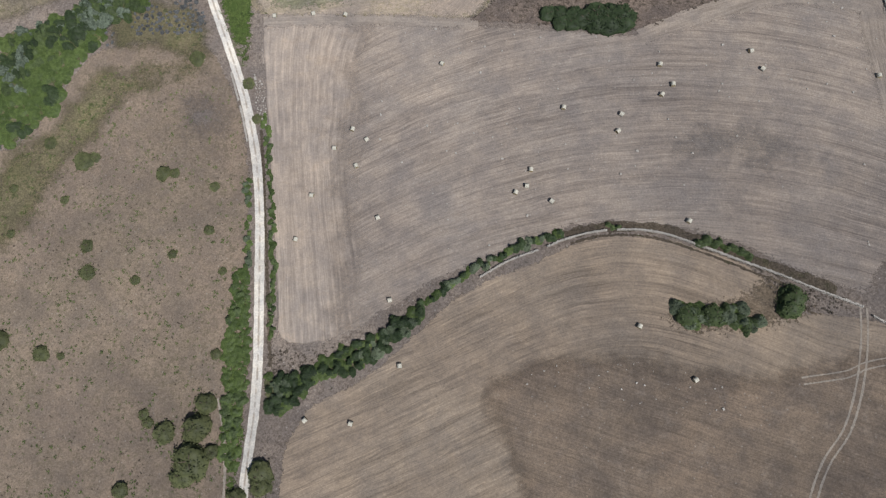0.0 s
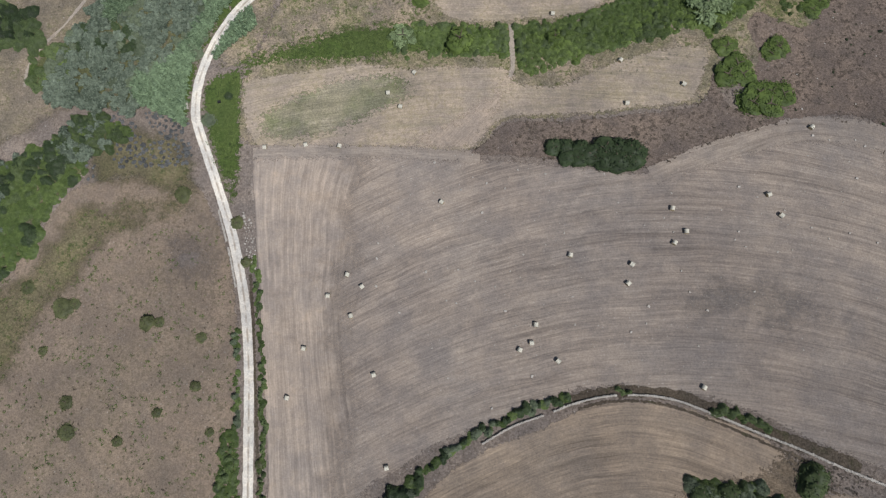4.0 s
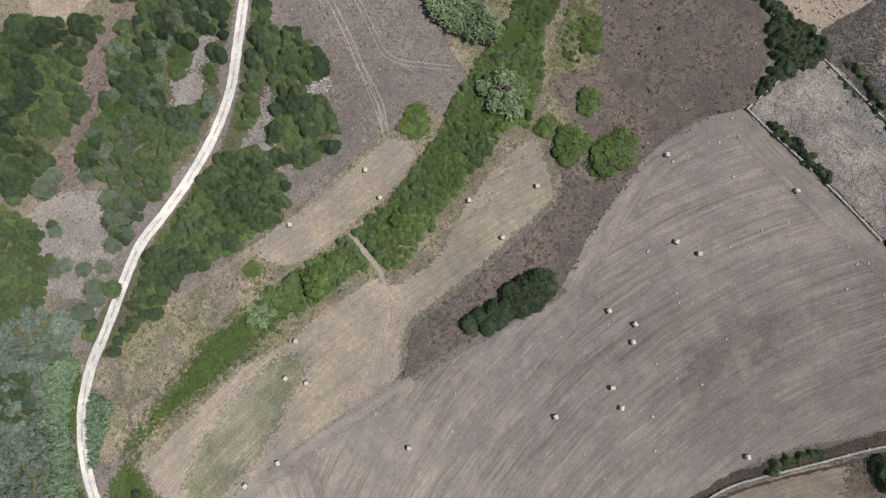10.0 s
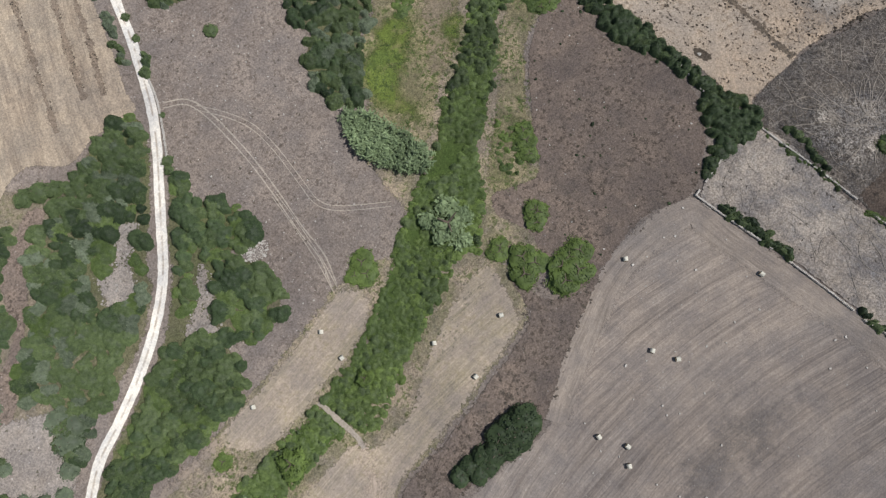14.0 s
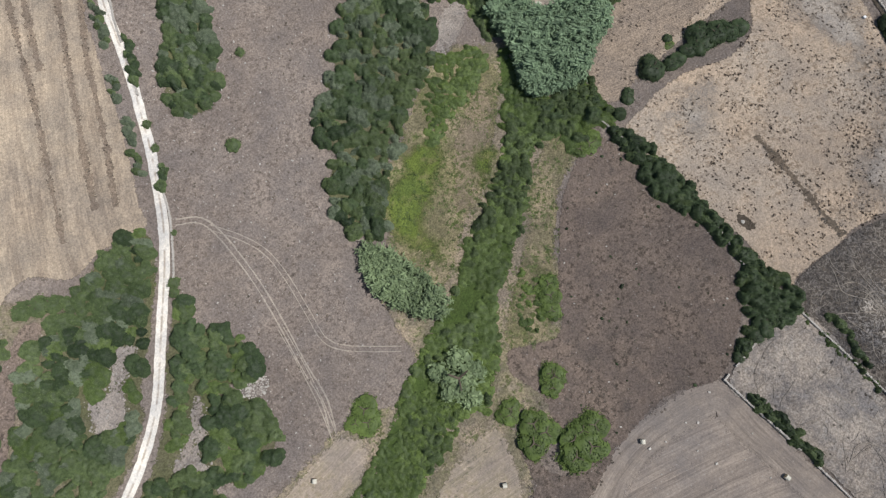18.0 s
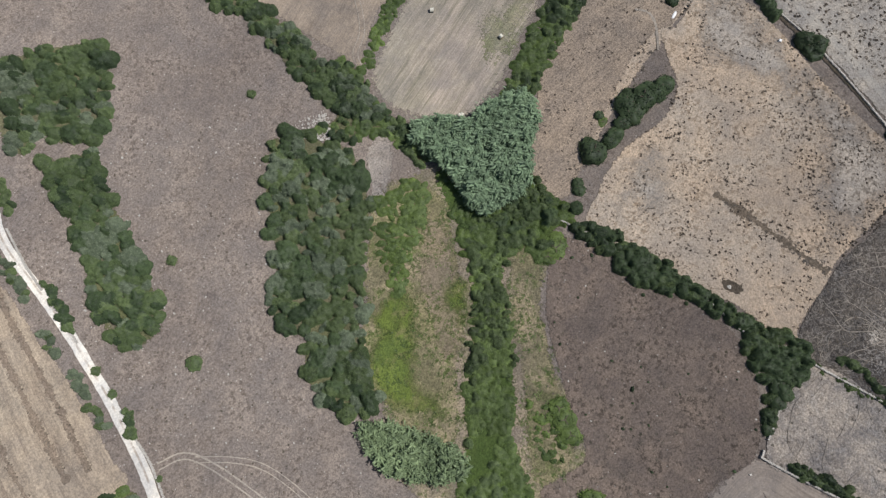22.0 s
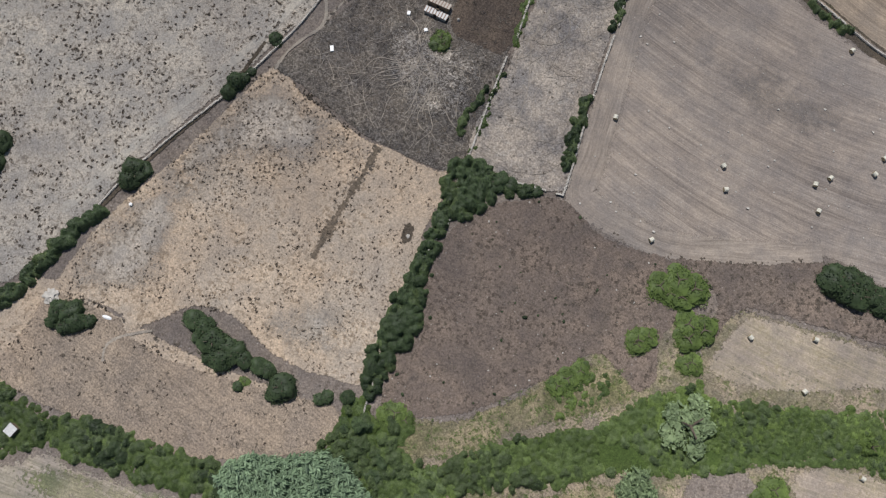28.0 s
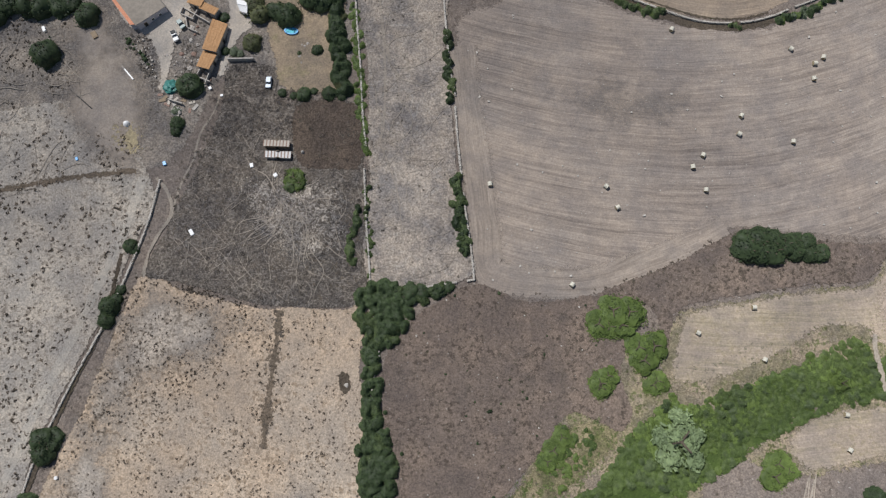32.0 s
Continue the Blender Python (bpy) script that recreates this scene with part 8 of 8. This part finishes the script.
def car(x, y, heading, paint, label, length=4.0, pickup=False):
    thing = new("pickup" if pickup else "car")
    w, L = 1.68, length
    body = part("body", block(w, L, 0.62, pose(0, 0, 0.32), 0.12), PAINTS[paint], thing)
    part("bonnet", block(w * 0.92, L * 0.26, 0.10, pose(0, L * 0.34, 0.92), 0.04), PAINTS[paint], thing)
    front, back = (0.16 * L, -0.12 * L) if pickup else (0.20 * L, -0.42 * L)
    ring = lambda k, f, b: [(-w / 2 * k, b, 0), (w / 2 * k, b, 0), (w / 2 * k, f, 0), (-w / 2 * k, f, 0)]
    cab = part("cabin", solid(bmesh.new(), [(px, py, 0.93) for px, py, _ in ring(0.95, front, back)], [(px, py, 1.45) for px, py, _ in ring(0.78, front - 0.45, back + 0.25)]), GLASS, thing, "dark glazed cabin")
    part("roof", block(w * 0.80, (front - back) - 0.72, 0.06, pose(0, (front + back) / 2 - 0.10, 1.44), 0.02), PAINTS[paint], cab)
    if pickup:
        part("load_bed", block(w * 0.86, L * 0.32, 0.05, pose(0, -0.32 * L, 0.95)), DARK, thing)
    for px in (-1, 1):
        for py in (0.31, -0.31):
            bm = bmesh.new()
            bmesh.ops.create_cone(bm, cap_ends=True, segments=18, radius1=0.32, radius2=0.32, depth=0.2, matrix=pose(px * (w / 2 - 0.06), py * L, 0.32, 0, 90))
            tyre = part("wheel", bm, RUBBER, thing)
            bm = bmesh.new()
            bmesh.ops.create_cone(bm, cap_ends=True, segments=14, radius1=0.19, radius2=0.17, depth=0.22, matrix=pose(px * (w / 2 - 0.05), py * L, 0.32, 0, 90))
            part("rim", bm, STEEL, tyre)
        part("headlight", block(0.3, 0.06, 0.14, pose(px * 0.6, L / 2 - 0.01, 0.66)), GLASS, thing)
    for py, n in ((L / 2, "bumper"), (-L / 2, "bumper")):
        part(n, block(w * 0.95, 0.12, 0.18, pose(0, py, 0.36), 0.03), RUBBER, thing)
    thing.matrix_world = pose(x, y, float(ground_z(x, y)) + 0.04, 0, 0, heading)
    return tagged(thing, label, "car")


def item(name, bm, material, x, y, label, category, turn=0.0, lift=0.0, group=""):
    me = bpy.data.meshes.new(name)
    bm.to_mesh(me)
    bm.free()
    me.materials.append(material)
    ob = new(name, me)
    ob.matrix_world = pose(x, y, float(ground_z(x, y)) + 0.03 + lift, 0, 0, turn)
    return tagged(ob, label, category, group)


def laid(name, ends, width, height, material, label, category):
    """A straight piece lying between two points."""
    (ax, ay), (bx, by) = ends
    return item(name, block(math.hypot(bx - ax, by - ay), width, height, bevel=0.04), material, (ax + bx) / 2, (ay + by) / 2, label, category, math.degrees(math.atan2(by - ay, bx - ax)))


def heap(radius, height, seed, rough=0.25):
    bm = bmesh.new()
    bmesh.ops.create_icosphere(bm, subdivisions=3, radius=1.0)
    bmesh.ops.delete(bm, geom=[v for v in bm.verts if v.co.z < -0.25], context="VERTS")
    for v in bm.verts:
        k = 1 + rough * noise.noise(v.co * 2.3 + Vector((seed, 0, 0))) + rough * 0.5 * noise.noise(v.co * 6 + Vector((0, seed, 0)))
        v.co = Vector((v.co.x * radius * k, v.co.y * radius * k, max(-0.05, v.co.z * height * k)))
    return bm


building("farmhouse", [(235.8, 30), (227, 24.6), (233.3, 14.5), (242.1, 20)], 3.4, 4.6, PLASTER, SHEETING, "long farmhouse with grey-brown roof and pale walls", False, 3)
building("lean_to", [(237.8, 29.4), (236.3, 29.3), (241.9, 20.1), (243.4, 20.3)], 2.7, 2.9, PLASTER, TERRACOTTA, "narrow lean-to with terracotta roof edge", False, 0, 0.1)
building("tiled_shed", [(213.1, 29.4), (208.7, 31.7), (212.1, 40.7), (216.2, 39.2)], 2.5, 3.2, BLOCKWORK, TILE, "long shed with orange clay tile roof")
building("tiled_shed", [(216.4, 39.6), (212.4, 40.9), (214.7, 45.8), (218.2, 44.5)], 2.3, 2.9, BLOCKWORK, TILE, "shed with orange clay tile roof beside a tree")
building("tiled_shed", [(215.3, 23.7), (211.1, 26.3), (212.3, 28.4), (216.6, 25.8)], 2.3, 2.8, BLOCKWORK, TILE, "small shed with orange clay tile roof")
building("tiled_shed", [(219.3, 21.1), (215.2, 22.6), (216.4, 25.4), (220.1, 23.6)], 2.3, 2.8, BLOCKWORK, TILE, "small shed with orange tile roof near the drive")
building("animal_shelter", [(199.4, 69.7), (192.2, 70.8), (192.4, 72.7), (199.6, 71.7)], 1.8, 2.2, WOOD, CREAM_TIN, "low shelter with weathered tin roof", under=RUST)
building("animal_shelter", [(199.4, 73.0), (192.1, 74.1), (192.3, 76.1), (199.5, 75.0)], 1.3, 1.6, BLOCKWORK, PALE_TIN, "low pen with pale sheet roof", under=RUST)
building("hut", [(270.4, 231.5), (269.5, 228.9), (266.8, 229.7), (267.7, 232.2)], 1.9, 2.2, WOOD, PALE_TIN, "small hut with pale roof among hedge trees", False, 1, 0.15, "hut")
building("marquee", [(205.3, 23.8), (201.5, 25), (202.4, 28.6), (204.4, 27.6)], 2.2, 3.0, WHITE, WHITE, "white canvas shelter beside the drive", True, 0, 0.2, "shelter")
# roofless pens beside the sheds
for k, line in enumerate(([(222.2, 24), (214.1, 30.2)], [(222.2, 24), (223, 26.1), (219.1, 28.4)], [(217.8, 44.4), (219.2, 46.9), (215.1, 49.1)], [(214.7, 44.8), (216.5, 49.4)], [(217.7, 25.1), (219.3, 28)], [(228, 53.3), (223.8, 55.2)])):
    p = np.array(line)
    for q, (a, b) in enumerate(zip(p[:-1], p[1:])):
        d = b - a
        item("pen_wall", block(float(np.linalg.norm(d)), 0.3, 1.3, bevel=0.02), BLOCKWORK, *((a + b) / 2), "roofless pen wall of grey blocks", "wall", math.degrees(math.atan2(d[1], d[0])), 0, "pen walls")
item("garden_wall", block(8.0, 0.4, 1.6, bevel=0.03), BLOCKWORK, *(205.4, 42.8), "grey garden wall beside bushes", "wall", 175)
car(*(225.3, 33.0), 20, "white", "white pickup parked on the gravel drive", 3.9, True)
car(*(223.2, 29.3), 30, "dark_green", "old dark car beside the sheds", 3.5)
car(*(197.4, 51.1), -8, "silver_blue", "pale blue car parked in dry weeds", 3.6)
item("feed_trough", block(0.9, 1.8, 0.6, bevel=0.06), WHITE, *(264.9, 27.0), "white feed trough under a tree", "trough", 20)
# pool
pool = new("garden_pool")
bm = bmesh.new()
bmesh.ops.create_cone(bm, cap_ends=False, segments=40, radius1=1.0, radius2=1.0, depth=0.7, matrix=Matrix.Translation((0, 0, 0.35)) @ Matrix.Diagonal((2.1, 1.15, 1, 1)))
part("pool_wall", bm, BLUE, pool)
bm = bmesh.new()
for k in range(40):
    a, b = k * 6.2832 / 40, (k + 1) * 6.2832 / 40
    ring = [(math.cos(t) * 2.1 * s, math.sin(t) * 1.15 * s, z) for t, s, z in ((a, 1.06, 0.7), (b, 1.06, 0.7), (b, 0.84, 0.7), (a, 0.84, 0.7))]
    solid(bm, [(x, y, 0.62) for x, y, _ in ring], ring)
part("inflated_rim", bm, BLUE, pool, "bright blue rim")
bm = bmesh.new()
bmesh.ops.create_circle(bm, cap_ends=True, segments=40, radius=1.0, matrix=Matrix.Translation((0, 0, 0.56)) @ Matrix.Diagonal((1.95, 1.05, 1, 1)))
part("water", bm, POOL, pool, "turquoise water")
pool.matrix_world = pose(*(189.5, 35.0), float(ground_z(*(189.5, 35.0))), 0, 0, 170)
tagged(pool, "blue inflatable garden pool full of water", "pool")
# yard clutter
item("tarpaulin_heap", heap(2.4, 1.3, 3.0, 0.4), TEAL, *(227.2, 49.0), "crumpled teal tarpaulin over a heap", "tarpaulin")
item("rubbish_heap", heap(1.6, 0.8, 5.0, 0.5), BLOCKWORK, *(226.1, 57.1), "pale heap of rubble beside the lane", "heap")
item("water_tank", heap(1.0, 1.3, 1.0, 0.05), WHITE, *(241.1, 59.5), "white plastic water tank in the yard", "tank")
laid("beam", [(242.3, 40.4), (238.5, 45.7)], 0.42, 0.3, WHITE, "long white beam lying on the yard", "beam")
laid("pole", [(258.9, 45.7), (251.4, 53.6)], 0.34, 0.28, RUBBER, "long dark timber pole on the ground", "pole")
item("trough", block(1.1, 1.9, 0.6, bevel=0.05), WHITE, *(222.7, 95.1), "white water trough on dark weeds", "trough", 25)
item("trough", block(1.0, 1.3, 0.7, bevel=0.05), WHITE, *(204.0, 76.7), "white feed box in the thistles", "trough", 10)
item("feed_box", block(1.1, 1.1, 0.6, bevel=0.05), WHITE, *(197.1, 80.5), "white box in the thistles", "box", 30)
item("water_drum", heap(0.55, 1.1, 9.0, 0.03), BLOCKWORK, *(188.6, 74.3), "grey water drum beside the shelter", "drum")
item("trailer_bed", block(1.6, 2.4, 0.5, bevel=0.04), WOOD, *(249.8, 30.2), "small wooden trailer bed under a tree", "trailer", 25)
item("bench", block(2.0, 1.1, 0.5, bevel=0.04), WHITE, *(256.6, 20.4), "white bench under trees", "bench", 30)
item("crate", block(0.9, 0.9, 0.6, bevel=0.03), WHITE, *(215.4, 50.8), "white crate beside the shed", "crate", 20)
item("crate", block(0.8, 0.7, 0.5, bevel=0.03), WHITE, *(212.0, 53.5), "white box at the path", "crate", 0)
item("crate", block(0.9, 1.2, 0.5, bevel=0.03), BLUE, *(230.1, 73.1), "blue crate beside the lane", "crate", 15)
item("crate", block(0.7, 1.0, 0.5, bevel=0.03), BLUE, *(256.2, 68.9), "blue drum in the pasture", "crate", 15)
item("boat_hull", heap(1.0, 0.6, 2.0, 0.1), WHITE, *(256.5, 193.2), "white upturned tank beside rubble", "tank").scale = (1.7, 0.6, 0.8)
item("rock", heap(2.4, 0.9, 4.0, 0.5), STONE, *(274.9, 192.7), "large pale limestone boulder", "rock")
item("rock", heap(1.25, 0.8, 6.0, 0.4), STONE, *(-80.0, 137.5), "pale limestone block beside the track", "rock")
item("trough", block(1.0, 0.8, 0.5, bevel=0.04), DARK, *(-69.0, 138.8), "dark water trough in green grass", "trough", 10)
item("rock", heap(0.6, 0.4, 8.0, 0.4), STONE, *(180.9, 143.4), "pale stone in golden grass", "rock")
item("white_drum", block(0.9, 0.9, 0.8, bevel=0.08), WHITE, *(263.1, 160.0), "white box beside the field wall", "box")
for k, (x, y) in enumerate([(230.7, 51.2), (229.4, 52.4), (228, 53.6), (226.7, 54.5), (228.8, 54.6), (230.1, 53.1), (226, 53.1), (227.3, 51.9), (224.2, 51.8), (223.6, 53.7), (221.2, 54.7), (220.2, 56.3), (222, 57.2)]):
    item("scrap_sheet", block(1.6 + 0.3 * (k % 3), 0.8 + 0.2 * (k % 2), 0.12, bevel=0.02), (RUST, WOOD, CREAM_TIN, BLOCKWORK)[k % 4], x, y, "weathered scrap sheet lying beside the lane", "scrap", 37 * k, 0.05 * (k % 3), "scrap beside the lane")
for k, (x, y) in enumerate([(219.3, 32.8), (218.6, 36.2), (220.6, 34.6), (220, 39.1), (222.3, 41), (218.5, 41.4), (223.6, 38.7), (221.4, 43.7), (215.6, 45.8), (215.4, 48), (217.2, 49.7), (220.1, 30.5), (218.3, 30.3)]):
    item("rubble_block", heap(0.45 + 0.12 * (k % 4), 0.4, k * 2.1, 0.5), (RUST, ROCK, BLOCKWORK)[k % 3], x, y, "lump of rubble behind the tiled sheds", "rubble", 50 * k, 0, "rubble behind the sheds")
for k, line in enumerate(([(221.6, 26.6), (221.2, 30.8)], [(221.2, 30.8), (218.1, 32.6)], [(211.1, 25.8), (212.3, 27.5)], [(216.5, 45.3), (215.3, 46.5)], [(217.8, 47.4), (216.5, 48.6)])):
    laid("pen_wall", line, 0.3, 1.1, BLOCKWORK, "ruined pen wall of grey blocks", "wall")
for k, (x, y) in enumerate([(186.5, 39.7), (185.7, 40.2), (187.6, 43.3), (187.1, 45.6), (176.8, 53.5), (184.7, 39.5)]):
    item("garden_stone", heap(0.4 + 0.08 * (k % 3), 0.35, k * 1.3, 0.4), ROCK, x, y, "stone on the dry garden lawn", "stone", 0, 0, "garden stones")
strewn([(233.7, 31.1), (232, 44.1), (230.5, 49.7), (233.1, 50.4), (237.7, 36.3), (240.1, 33.3)], 0.7, (0.2, 0.7), "rubble and weeds beside the drive", 51, ROCK)
strewn([(229.2, 38.9), (220.5, 37.9), (221.7, 47), (227.8, 46.4)], 0.5, (0.2, 0.6), "scattered rubble behind the sheds", 52, ROCK)
scattered("dark_tufts", [(240.1, 32.4), (233.7, 31.1), (232, 44.1), (230.5, 49.7), (233.1, 50.4), (237.7, 38.1)], "thistle", 0.8, (0.4, 0.9), "dry weeds beside the drive", "tufts", 53)
scattered("dark_tufts", [(295.1, 14.7), (261.2, 23.1), (256.6, 38.1), (257, 54.3), (252.4, 70.7), (279.3, 74.8), (296, 73.1)], "tuft", 0.5, (0.25, 0.6), "dry tufts on the slope beside the yard", "tufts", 54, 0.4)
scattered("dark_tufts", [(223.8, 28.3), (219.3, 31.5), (217.2, 34.5), (219.9, 44.4), (224.6, 44.9), (223.5, 35.8)], "thistle", 1.0, (0.3, 0.7), "dry weeds among the ruined pens", "tufts", 55, 0.3)
scattered("dark_tufts", [(242.3, 30.3), (237.6, 34.4), (232.7, 42.2), (229.9, 48.9), (232, 49.6), (236.2, 42.8), (240.2, 36)], "dark", 0.25, (0.4, 0.9), "dark weeds beside the drive", "bushes", 56, 0.3)
scattered("dark_tufts", [(212.1, 45.2), (198.2, 44.9), (197.8, 53.2), (192, 57.6), (191.8, 67.6), (214.8, 65.9), (216.1, 56.7)], "twig", 0.6, (0.5, 1.0), "dry brown stalks on dark ground", "thistles", 57)
scattered("dark_tufts", [(198.3, 52.8), (175.5, 57), (176.6, 59.4), (198.1, 55.8)], "thistle", 1.4, (0.4, 0.8), "dark weeds along the garden's foot", "tufts", 58)
